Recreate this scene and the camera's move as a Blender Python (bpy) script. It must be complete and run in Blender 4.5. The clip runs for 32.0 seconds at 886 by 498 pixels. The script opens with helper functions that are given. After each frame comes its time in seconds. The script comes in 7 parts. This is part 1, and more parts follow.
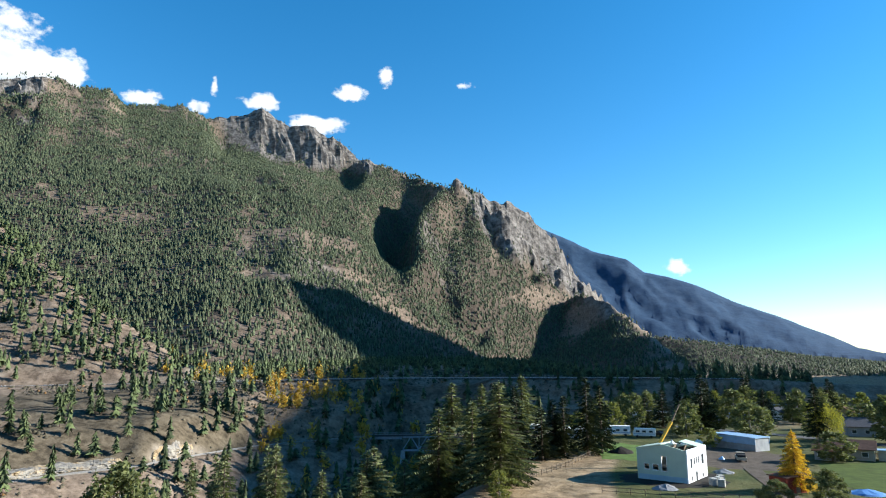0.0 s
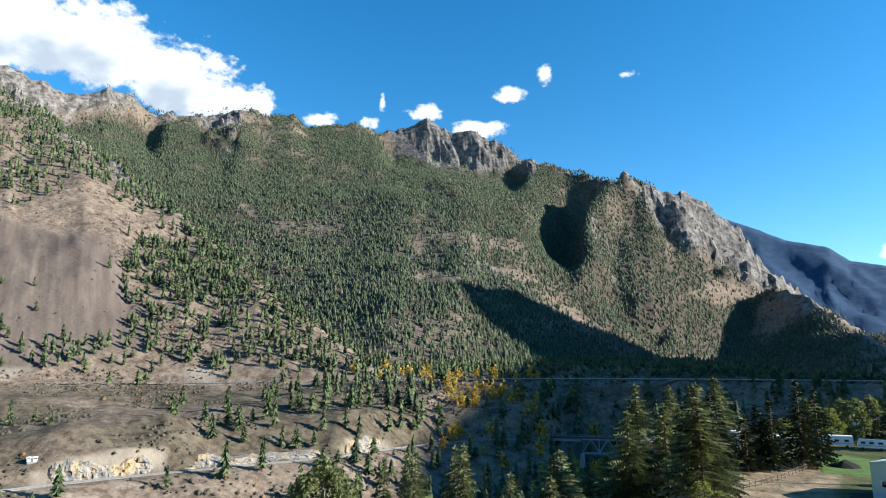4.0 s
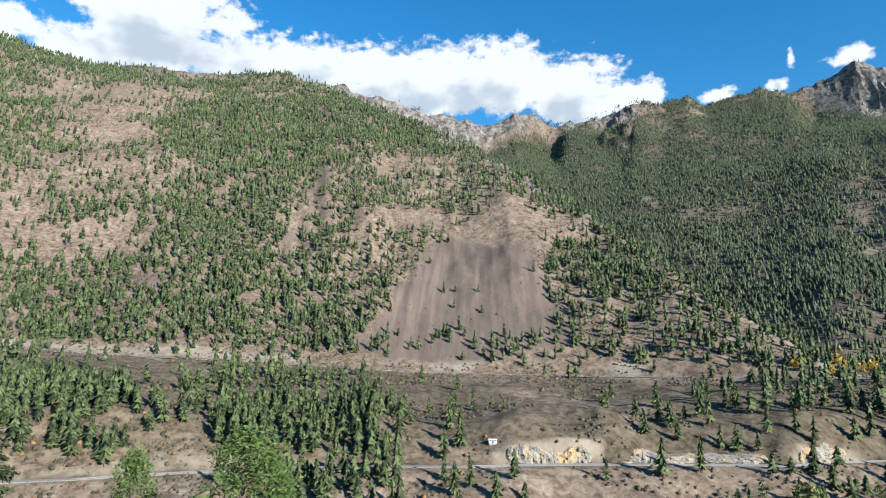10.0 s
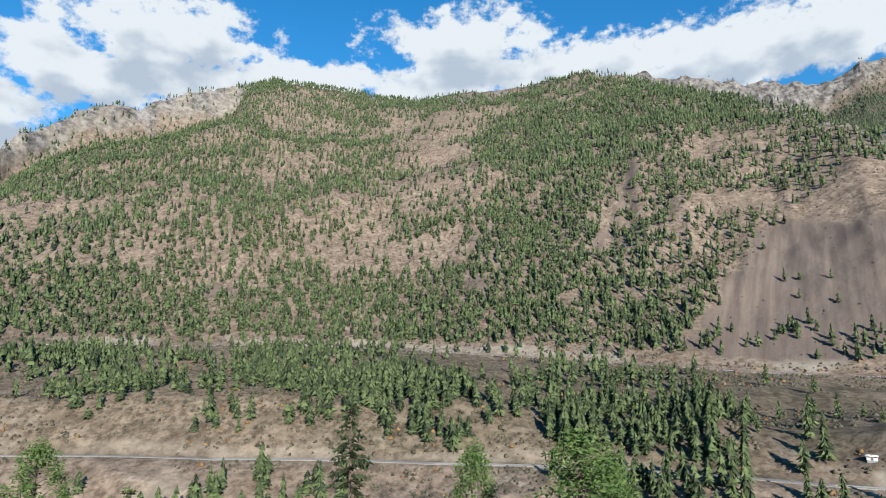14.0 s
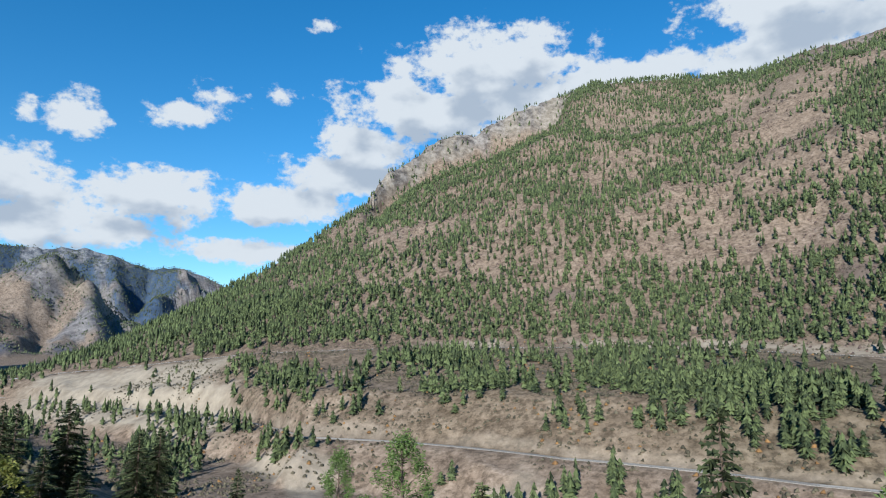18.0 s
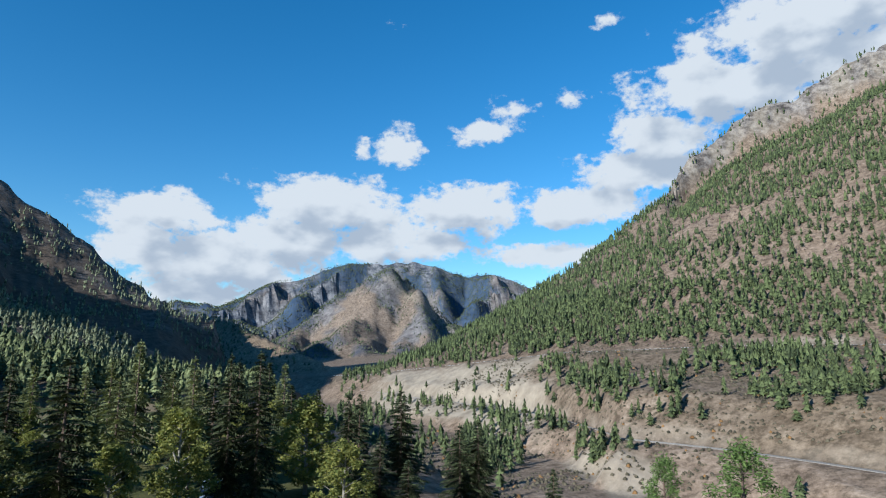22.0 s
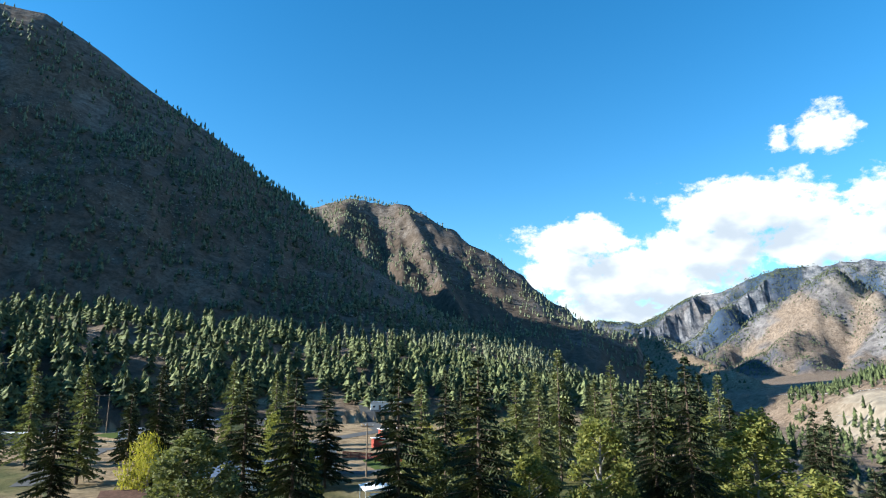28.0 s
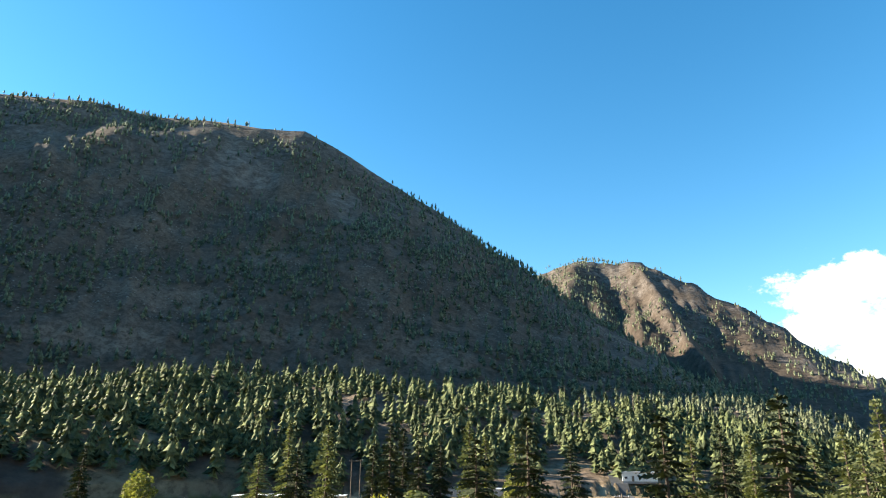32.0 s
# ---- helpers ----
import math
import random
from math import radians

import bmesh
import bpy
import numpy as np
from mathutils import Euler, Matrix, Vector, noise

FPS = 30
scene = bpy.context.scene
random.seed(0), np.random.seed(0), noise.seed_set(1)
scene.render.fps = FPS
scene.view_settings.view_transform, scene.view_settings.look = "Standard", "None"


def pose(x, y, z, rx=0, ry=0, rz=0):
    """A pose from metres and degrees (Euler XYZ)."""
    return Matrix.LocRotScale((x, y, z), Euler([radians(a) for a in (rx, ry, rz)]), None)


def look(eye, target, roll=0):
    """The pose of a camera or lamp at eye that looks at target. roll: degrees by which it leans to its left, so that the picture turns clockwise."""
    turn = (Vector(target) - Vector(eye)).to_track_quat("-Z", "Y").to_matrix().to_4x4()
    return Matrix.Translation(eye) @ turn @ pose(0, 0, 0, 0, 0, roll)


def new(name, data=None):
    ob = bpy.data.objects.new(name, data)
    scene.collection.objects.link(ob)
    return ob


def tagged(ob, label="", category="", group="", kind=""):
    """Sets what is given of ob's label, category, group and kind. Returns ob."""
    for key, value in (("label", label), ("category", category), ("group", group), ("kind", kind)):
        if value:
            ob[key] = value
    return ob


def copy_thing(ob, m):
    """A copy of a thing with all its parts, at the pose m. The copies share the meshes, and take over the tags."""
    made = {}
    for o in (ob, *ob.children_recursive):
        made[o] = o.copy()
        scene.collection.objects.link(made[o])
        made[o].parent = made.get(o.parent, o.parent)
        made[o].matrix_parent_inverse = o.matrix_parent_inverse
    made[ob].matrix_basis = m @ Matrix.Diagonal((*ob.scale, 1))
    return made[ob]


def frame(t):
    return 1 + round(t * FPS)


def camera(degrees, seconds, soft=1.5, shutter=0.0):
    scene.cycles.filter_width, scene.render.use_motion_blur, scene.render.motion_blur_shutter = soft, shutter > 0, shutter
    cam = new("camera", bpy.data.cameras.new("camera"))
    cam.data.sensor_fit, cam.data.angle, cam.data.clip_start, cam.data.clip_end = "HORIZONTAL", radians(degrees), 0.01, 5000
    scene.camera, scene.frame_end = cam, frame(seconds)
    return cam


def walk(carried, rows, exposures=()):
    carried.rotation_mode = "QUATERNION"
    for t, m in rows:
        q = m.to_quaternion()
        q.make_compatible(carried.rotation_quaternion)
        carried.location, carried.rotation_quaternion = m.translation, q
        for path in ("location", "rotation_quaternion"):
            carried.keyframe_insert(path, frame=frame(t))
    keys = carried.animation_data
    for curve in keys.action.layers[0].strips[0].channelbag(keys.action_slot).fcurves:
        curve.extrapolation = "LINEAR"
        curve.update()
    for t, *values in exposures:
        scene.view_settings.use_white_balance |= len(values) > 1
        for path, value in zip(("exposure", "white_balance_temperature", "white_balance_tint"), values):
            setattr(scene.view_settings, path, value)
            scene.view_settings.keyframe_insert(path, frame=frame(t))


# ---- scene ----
# ---- camera and its path ----
# seconds, x, y, z, tilt up, lean, turn to the left
PATH = [
    (0.0, -0.00, -0.00, 22.00, 10.40, -0.12, 0.00),
    (0.5, -0.16, 0.35, 22.01, 10.43, -0.10, 1.99),
    (1.0, -0.32, 0.70, 22.01, 10.46, -0.08, 4.00),
    (1.5, -0.48, 1.05, 22.02, 10.49, -0.03, 6.00),
    (2.0, -0.63, 1.40, 22.03, 10.52, -0.07, 7.97),
    (2.5, -0.99, 1.70, 21.96, 10.52, -0.03, 9.88),
    (4.5, -2.33, 3.23, 21.95, 10.38, 0.02, 17.52),
    (5.0, -2.61, 3.86, 22.14, 10.33, -0.01, 19.81),
    (5.5, -2.89, 4.49, 22.32, 10.27, -0.04, 22.13),
    (6.0, -3.16, 5.12, 22.51, 10.22, -0.04, 24.70),
    (6.5, -3.73, 5.40, 22.55, 10.18, -0.01, 27.05),
    (7.0, -4.30, 5.68, 22.58, 10.14, 0.01, 29.43),
    (7.5, -4.87, 5.96, 22.62, 10.08, -0.06, 31.95),
    (8.0, -5.44, 6.24, 22.66, 10.02, -0.07, 35.37),
    (8.5, -6.10, 6.91, 22.60, 9.97, -0.01, 40.43),
    (9.0, -6.75, 7.58, 22.55, 9.92, 0.00, 44.56),
    (9.5, -7.40, 8.25, 22.50, 9.87, 0.03, 48.71),
    (10.0, -8.06, 8.92, 22.45, 9.83, 0.03, 52.13),
    (10.5, -8.54, 9.21, 22.48, 9.81, -0.00, 54.96),
    (11.0, -9.02, 9.50, 22.50, 9.75, -0.02, 58.77),
    (11.5, -9.51, 9.79, 22.53, 9.71, -0.01, 62.13),
    (12.0, -9.99, 10.08, 22.56, 9.66, -0.04, 65.37),
    (12.5, -10.82, 10.26, 22.51, 9.62, -0.03, 68.87),
    (13.0, -11.65, 10.44, 22.46, 9.60, -0.02, 72.72),
    (13.5, -12.48, 10.63, 22.41, 9.66, -0.06, 76.65),
    (14.0, -13.31, 10.81, 22.36, 9.69, -0.00, 80.70),
    (14.5, -14.44, 10.84, 22.26, 9.68, 0.01, 85.22),
    (16.5, -18.81, 10.78, 21.89, 9.81, -0.01, 100.03),
    (17.0, -19.78, 10.64, 21.82, 9.81, -0.01, 103.69),
    (17.5, -20.76, 10.49, 21.74, 9.86, 0.07, 107.40),
    (18.0, -21.74, 10.34, 21.66, 9.91, 0.02, 111.03),
    (18.5, -22.43, 10.15, 21.62, 9.91, 0.04, 114.64),
    (19.0, -23.13, 9.96, 21.58, 9.94, 0.03, 118.22),
    (19.5, -23.83, 9.77, 21.54, 9.93, 0.08, 121.68),
    (20.0, -24.53, 9.58, 21.50, 9.93, 0.11, 125.13),
    (20.5, -25.25, 8.88, 21.39, 9.92, 0.17, 128.55),
    (21.0, -25.98, 8.18, 21.27, 9.91, 0.12, 131.89),
    (21.5, -26.70, 7.48, 21.15, 9.89, 0.13, 135.25),
    (22.0, -27.42, 6.78, 21.03, 9.87, 0.07, 138.54),
    (22.5, -28.16, 5.77, 20.92, 9.86, 0.08, 141.76),
    (23.0, -28.89, 4.75, 20.80, 9.85, -0.02, 145.02),
    (23.5, -29.63, 3.73, 20.68, 9.82, -0.05, 148.28),
    (24.0, -30.36, 2.72, 20.57, 9.81, -0.08, 151.47),
    (24.5, -30.97, 1.64, 20.47, 9.83, -0.02, 154.62),
    (25.0, -31.58, 0.57, 20.38, 9.80, -0.04, 157.46),
    (25.5, -32.19, -0.51, 20.28, 9.79, 0.01, 160.63),
    (26.0, -32.80, -1.58, 20.19, 9.76, -0.07, 163.79),
    (26.5, -33.18, -2.64, 19.99, 9.74, -0.01, 166.99),
    (28.5, -34.32, -7.49, 19.14, 12.37, 0.01, 178.12),
    (29.0, -34.31, -9.18, 18.89, 13.46, -0.01, 180.26),
    (29.5, -34.31, -10.86, 18.64, 14.56, -0.01, 182.48),
    (30.0, -34.30, -12.55, 18.39, 15.68, 0.04, 184.65),
    (30.5, -34.03, -14.31, 18.21, 16.77, 0.08, 186.58),
    (31.0, -33.77, -16.07, 18.02, 17.31, 0.08, 188.88),
    (31.5, -33.50, -17.83, 17.83, 17.42, 0.10, 193.30),
    (32.0, -33.24, -19.59, 17.64, 17.47, 0.13, 197.18),
]
# seconds, stops, kelvin, tint
EXPOSURES = [(0.0, 1.29, 5950, 5.5), (6.0, 1.27, 5850, 5.5), (9.0, 1.19, 5900, 6), (13.0, 0.97, 5900, 6.5), (19.0, 0.73, 5650, 6.5), (23.0, 0.73, 5600, 6.5), (26.0, 1.17, 5750, 6), (29.0, 1.51, 6150, 5.5), (30.5, 1.65, 6450, 7), (32.0, 1.87, 7250, 8)]
cam = camera(70.7, 32.0, soft=1.15)
walk(cam, [(t, pose(x, y, z, 90 + tilt, 0, turn) @ pose(0, 0, 0, 0, 0, lean)) for t, x, y, z, tilt, lean, turn in PATH],
     EXPOSURES)

# ---- world and sun ----
SUN_AZ, SUN_EL = 275.0, 22.0      # degrees to the left of +Y, degrees up


def way(az, el=0.0):
    a, e = radians(az), radians(el)
    return Vector((-math.sin(a) * math.cos(e), math.cos(a) * math.cos(e), math.sin(e)))


sun_data = bpy.data.lights.new("sun", "SUN")
sun_data.energy, sun_data.angle, sun_data.color = 5.0, radians(0.5), (1.0, 0.93, 0.82)
sun = new("sun", sun_data)
sun.matrix_world = look(way(SUN_AZ, SUN_EL) * 100, (0, 0, 0))

world = bpy.data.worlds.new("sky")
scene.world = world
world.use_nodes = True
wt = world.node_tree
wt.nodes.clear()
w_out = wt.nodes.new("ShaderNodeOutputWorld")
w_bg = wt.nodes.new("ShaderNodeBackground")
w_sky = wt.nodes.new("ShaderNodeTexSky")
w_sky.sky_type, w_sky.sun_disc = "NISHITA", False
w_sky.sun_elevation, w_sky.sun_rotation = radians(SUN_EL), radians(-SUN_AZ)
w_sky.altitude, w_sky.air_density, w_sky.dust_density, w_sky.ozone_density = 200, 1.0, 0.1, 2.5
w_bg.inputs["Strength"].default_value = 0.091
wt.links.new(w_sky.outputs[0], w_bg.inputs[0])
wt.links.new(w_bg.outputs[0], w_out.inputs[0])

# clouds as soft lobes (azimuth, height, half width, half height, weight), broken up by noise
LOBES = [(36, 22.5, 3.6, 1.9, 1), (21.3, 23.7, 0.4, 0.8, 0.8), (27.2, 21.8, 1.5, 0.7, 0.8), (22.6, 21.6, 1.0, 0.5, 0.7), (16.8, 22.6, 1.7, 0.8, 0.8), (12.5, 21.3, 2.8, 0.8, 0.9), (9.0, 24.0, 1.5, 0.7, 0.75), (5.5, 25.8, 0.7, 0.9, 0.8),
    (-2.0, 25.1, 0.9, 0.4, 0.5), (-20.8, 8.3, 1, 0.7, 0.7), (56.7, 25.6, 10.3, 2.6, 1), (48.6, 24.9, 10, 3, 1), (41.1, 23.9, 6.8, 2.7, 1), (35.2, 22.1, 3.2, 1.7, 1), (76.5, 25.3, 7.4, 2.2, 1), (108, 24.8, 6, 2.3, 1),
    (103.5, 22.7, 6.5, 2.1, 1), (92.1, 24.3, 7.2, 1.8, 1), (78, 27.9, 9.5, 2.7, 1), (66.3, 25.5, 10.6, 2.8, 1), (53.2, 25.2, 7.5, 2.2, 1), (84, 23.5, 5.4, 2.4, 1), (93.9, 23.4, 6.5, 2.2, 1), (106.4, 26.1, 10.1, 3.4, 1)]
LOBES += [(113, 22.2, 8.5, 3.4, 1), (118.4, 19.2, 5.4, 2.5, 1), (120.6, 16.2, 5.9, 2.3, 1), (125.8, 13.5, 7.9, 2, 1), (136.9, 13.4, 7.4, 2.4, 1), (148.9, 13.6, 7.7, 2.9, 1), (152.4, 10.4, 6.2, 2.6, 1), (144.4, 10.4, 9.1, 2.1, 1),
    (142.4, 18.8, 2.2, 1.7, 0.8), (146.5, 18.7, 0.9, 1, 0.6), (134.9, 20.4, 3.3, 1.2, 0.8), (131.4, 22.2, 3.2, 1.1, 0.7), (126.3, 22.8, 1.6, 1, 0.6), (122.4, 29.2, 1.8, 0.7, 0.7), (128.3, 9.1, 8.8, 1.1, 0.8), (163.6, 11.9, 5.4, 2.2, 1),
    (158.6, 8.1, 9.2, 3, 1), (160.9, 5.6, 5.9, 1.2, 0.9), (143.5, 29.5, 2, 0.6, 0.35), (164.6, 9.7, 3.2, 3.0, 1), (56, 24.2, 9, 2.4, 1), (46, 23.4, 8, 2.0, 1), (40, 22.2, 5, 1.6, 1), (68, 24.6, 10, 2.4, 1),
    (80, 24.6, 9, 2.4, 1), (98, 23.6, 8, 2.2, 1)]


def cloud_group():
    """A node group: direction in, cloud thickness out."""
    g = bpy.data.node_groups.new("cloud_thickness", "ShaderNodeTree")
    g.interface.new_socket("Direction", in_out="INPUT", socket_type="NodeSocketVector")
    g.interface.new_socket("Thickness", in_out="OUTPUT", socket_type="NodeSocketFloat")
    g.interface.new_socket("Body", in_out="OUTPUT", socket_type="NodeSocketFloat")
    gi, go = g.nodes.new("NodeGroupInput"), g.nodes.new("NodeGroupOutput")

    def m(op, a, b=None, c=None):
        n = g.nodes.new("ShaderNodeMath")
        n.operation = op
        for sock, val in zip(n.inputs, (a, b, c)):
            if val is None:
                continue
            if isinstance(val, (int, float)):
                sock.default_value = val
            else:
                g.links.new(val, sock)
        return n.outputs[0]

    turn = g.nodes.new("ShaderNodeVectorRotate")
    turn.rotation_type = "Z_AXIS"
    turn.inputs["Angle"].default_value = radians(-98)
    g.links.new(gi.outputs[0], turn.inputs["Vector"])
    sep = g.nodes.new("ShaderNodeSeparateXYZ")
    g.links.new(turn.outputs[0], sep.inputs[0])
    az = m("ARCTAN2", m("MULTIPLY", sep.outputs[0], -1.0), sep.outputs[1])
    el = m("ARCSINE", sep.outputs[2])
    com = g.nodes.new("ShaderNodeCombineXYZ")
    g.links.new(az, com.inputs[0])
    g.links.new(el, com.inputs[1])
    best = None
    for a, e, sa, se, wgt in LOBES:
        n = g.nodes.new("ShaderNodeVectorMath")
        n.operation = "MULTIPLY_ADD"
        grow = 1.0 if wgt == 1 else 1.05
        ka, ke = 1 / radians(sa * grow), 1 / radians(se * grow)
        n.inputs[1].default_value = (ka, ke, 0)
        n.inputs[2].default_value = (-radians(a - 98) * ka, -radians(e) * ke, 0)
        g.links.new(com.outputs[0], n.inputs[0])
        d = g.nodes.new("ShaderNodeVectorMath")
        d.operation = "LENGTH"
        g.links.new(n.outputs[0], d.inputs[0])
        one = m("MULTIPLY_ADD", d.outputs["Value"], -wgt, wgt - (1 - wgt) * 0.25)
        best = one if best is None else m("SMOOTH_MAX", best, one, 0.12)
    nz = g.nodes.new("ShaderNodeTexNoise")
    nz.inputs["Scale"].default_value, nz.inputs["Detail"].default_value, nz.inputs["Roughness"].default_value = 15.0, 9.0, 0.52
    st = g.nodes.new("ShaderNodeVectorMath")
    st.operation = "MULTIPLY"
    st.inputs[1].default_value = (1, 1, 1.7)
    g.links.new(gi.outputs[0], st.inputs[0])
    g.links.new(st.outputs[0], nz.inputs["Vector"])
    total = m("ADD", best, m("MULTIPLY_ADD", nz.outputs["Fac"], 1.9, -0.92))
    n2 = g.nodes.new("ShaderNodeTexNoise")
    n2.inputs["Scale"].default_value, n2.inputs["Detail"].default_value, n2.inputs["Roughness"].default_value = 46.0, 6.0, 0.6
    g.links.new(st.outputs[0], n2.inputs["Vector"])
    total = m("ADD", total, m("MULTIPLY_ADD", n2.outputs["Fac"], 1.1, -0.56))
    n3 = g.nodes.new("ShaderNodeTexNoise")
    n3.inputs["Scale"].default_value, n3.inputs["Detail"].default_value, n3.inputs["Roughness"].default_value = 120.0, 4.0, 0.6
    g.links.new(gi.outputs[0], n3.inputs["Vector"])
    total = m("ADD", total, m("MULTIPLY_ADD", n3.outputs["Fac"], 0.5, -0.25))
    g.links.new(total, go.inputs[0])
    soft = g.nodes.new("ShaderNodeTexNoise")
    soft.inputs["Scale"].default_value, soft.inputs["Detail"].default_value, soft.inputs["Roughness"].default_value = 19.0, 5.0, 0.45
    g.links.new(st.outputs[0], soft.inputs["Vector"])
    g.links.new(m("ADD", best, m("MULTIPLY_ADD", soft.outputs["Fac"], 2.4, -1.2)), go.inputs[1])
    return g


def add_clouds():
    g = cloud_group()
    tc = wt.nodes.new("ShaderNodeTexCoord")

    def thick(offset):
        v = wt.nodes.new("ShaderNodeVectorMath")
        v.inputs[1].default_value = offset
        wt.links.new(tc.outputs["Generated"], v.inputs[0])
        nrm = wt.nodes.new("ShaderNodeVectorMath")
        nrm.operation = "NORMALIZE"
        wt.links.new(v.outputs[0], nrm.inputs[0])
        n = wt.nodes.new("ShaderNodeGroup")
        n.node_tree = g
        wt.links.new(nrm.outputs[0], n.inputs[0])
        return n.outputs

    here, above = thick((0, 0, 0))[0], thick((0.02, 0, 0.04))[1]

    def ranged(val, a, b, c, d):
        n = wt.nodes.new("ShaderNodeMapRange")
        n.interpolation_type = "SMOOTHSTEP"
        wt.links.new(val, n.inputs[0])
        for k, q in enumerate((a, b, c, d)):
            n.inputs[k + 1].default_value = q
        return n.outputs[0]

    mask = ranged(here, -0.06, 0.36, 0, 1)
    light = ranged(above, 0.1, 0.95, 1.0, 0.0)
    ramp_n = wt.nodes.new("ShaderNodeValToRGB")
    ramp_n.color_ramp.elements[0].color, ramp_n.color_ramp.elements[1].color = (0.60, 0.65, 0.72, 1), (1.0, 0.99, 0.97, 1)
    wt.links.new(light, ramp_n.inputs[0])
    bright = wt.nodes.new("ShaderNodeVectorMath")
    bright.operation = "SCALE"
    bright.inputs["Scale"].default_value = CLOUD_LIGHT
    wt.links.new(ramp_n.outputs[0], bright.inputs[0])
    hsv = wt.nodes.new("ShaderNodeHueSaturation")
    hsv.inputs["Saturation"].default_value, hsv.inputs["Value"].default_value, hsv.inputs["Hue"].default_value = SKY_SAT, 1.0, SKY_HUE
    wt.links.new(w_sky.outputs[0], hsv.inputs["Color"])
    mx = wt.nodes.new("ShaderNodeMix")
    mx.data_type = "RGBA"
    wt.links.new(mask, mx.inputs[0])
    wt.links.new(hsv.outputs[0], mx.inputs[6])
    wt.links.new(bright.outputs[0], mx.inputs[7])
    wt.links.new(mx.outputs[2], w_bg.inputs[0])


CLOUD_LIGHT, SKY_SAT, SKY_HUE = 5.1, 1.33, 0.495
add_clouds()


# ---- numbers of the land ----
rng = np.random.default_rng(7)
LAT = rng.random((256, 256))


def vnoise(x, y):
    """Smooth value noise, 0 to 1."""
    xi, yi = np.floor(x).astype(int), np.floor(y).astype(int)
    u, v = x - xi, y - yi
    u, v = u * u * (3 - 2 * u), v * v * (3 - 2 * v)
    a, b = LAT[xi & 255, yi & 255], LAT[(xi + 1) & 255, yi & 255]
    c, d = LAT[xi & 255, (yi + 1) & 255], LAT[(xi + 1) & 255, (yi + 1) & 255]
    return (a * (1 - u) + b * u) * (1 - v) + (c * (1 - u) + d * u) * v


def fbm(x, y, size, octaves=5, ridged=False):
    """Sum of octaves about zero; size is the largest feature in metres."""
    total, amp, f = 0, 1.0, 1.0 / size
    for k in range(octaves):
        n = vnoise(x * f + 17.3 * k, y * f - 9.1 * k)
        total = total + amp * ((1 - abs(2 * n - 1)) * 2 - 1 if ridged else 2 * n - 1)
        amp, f = amp * 0.5, f * 2.03
    return total


def curve(az, knots, i):
    return np.interp(az, [k[0] for k in knots], [k[i] for k in knots])


def smooth(e0, e1, x):
    t = np.clip((x - e0) / (e1 - e0), 0, 1)
    return t * t * (3 - 2 * t)


# ridges as (azimuth, range, height); the foot of each face likewise
CLIFF_CREST = [(-24, 2700, -131), (-21.4, 2650, -5), (-20.3, 2620, 49), (-17.3, 2560, 168), (-14.5, 2500, 266), (-12.2, 2440, 372), (-10.5, 2400, 478), (-8.2, 2330, 577), (-5.4, 2260, 616), (-3, 2240, 646), (0.6, 2400, 731), (3.8, 2640, 845), (7.6, 2770, 945),
    (10.5, 2804, 1070), (13.1, 2837, 1110), (15.7, 2870, 1138), (17, 2904, 1198), (20, 2904, 1138), (21.7, 2904, 1129),
    (23.8, 2904, 1171), (28.2, 2904, 1129), (29.8, 2904, 1190), (32, 2904, 1171), (34.7, 2854, 1180), (37.8, 2804, 1098),
    (41.4, 2754, 1074), (45.1, 2654, 1097), (48.1, 2604, 1011), (54.1, 2570, 1086)]
CLIFF_CREST += [(59.9, 2537, 1116), (62.2, 2503, 1143), (75, 2500, 800), (95, 2600, 500)]
CLIFF_FOOT = [(-24, 2500, -90), (-21, 2400, -12), (-17, 2150, -8), (-13, 1950, 0), (-9, 1780, 8), (-4, 1520, 14), (2, 1250, 18), (8, 960, 18), (14, 840, 18), (20, 800, 20), (30, 950, 40), (40, 1200, 80), (60, 1600, 200), (95, 2100, 300)]
NEAR_CREST = [(15, 490, -40), (18, 505, 5), (21.4, 526, 20), (24.3, 570, 38), (28.8, 613, 71), (32, 657, 104), (35.9, 773, 162), (41.1, 890, 248),
    (45.8, 1007, 331), (49, 1140, 410), (52.3, 1273, 490), (56.6, 1407, 581), (60.7, 1506, 661), (63.5, 1600, 735),
    (66.2, 1635, 774), (69, 1660, 775), (72.8, 1685, 771), (78.2, 1709, 767), (82.5, 1734, 756), (86.7, 1758, 776),
    (89.8, 1783, 806), (92.7, 1800, 815), (96.1, 1785, 818), (99, 1740, 764), (102, 1690, 714), (107.3, 1631, 632)]
NEAR_CREST += [(111.5, 1583, 574), (113.6, 1535, 522), (115.8, 1476, 446), (117.3, 1405, 365), (122, 1333, 272), (125, 1262, 205),
    (129, 1196, 146), (132.7, 1148, 94), (136.3, 1100, 53), (140.6, 1051, 17), (143.8, 1003, -4), (148, 1000, -60)]
NEAR_FOOT = [(15, 470, 0), (25, 492, 11), (40, 512, 11), (53, 515, 12), (67, 520, 20), (77, 535, 25), (86, 575, 30), (97, 605, 33), (113, 625, 33),
    (126, 655, 28), (134, 755, 17), (140, 875, 5), (144, 960, -8), (148, 980, -70)]
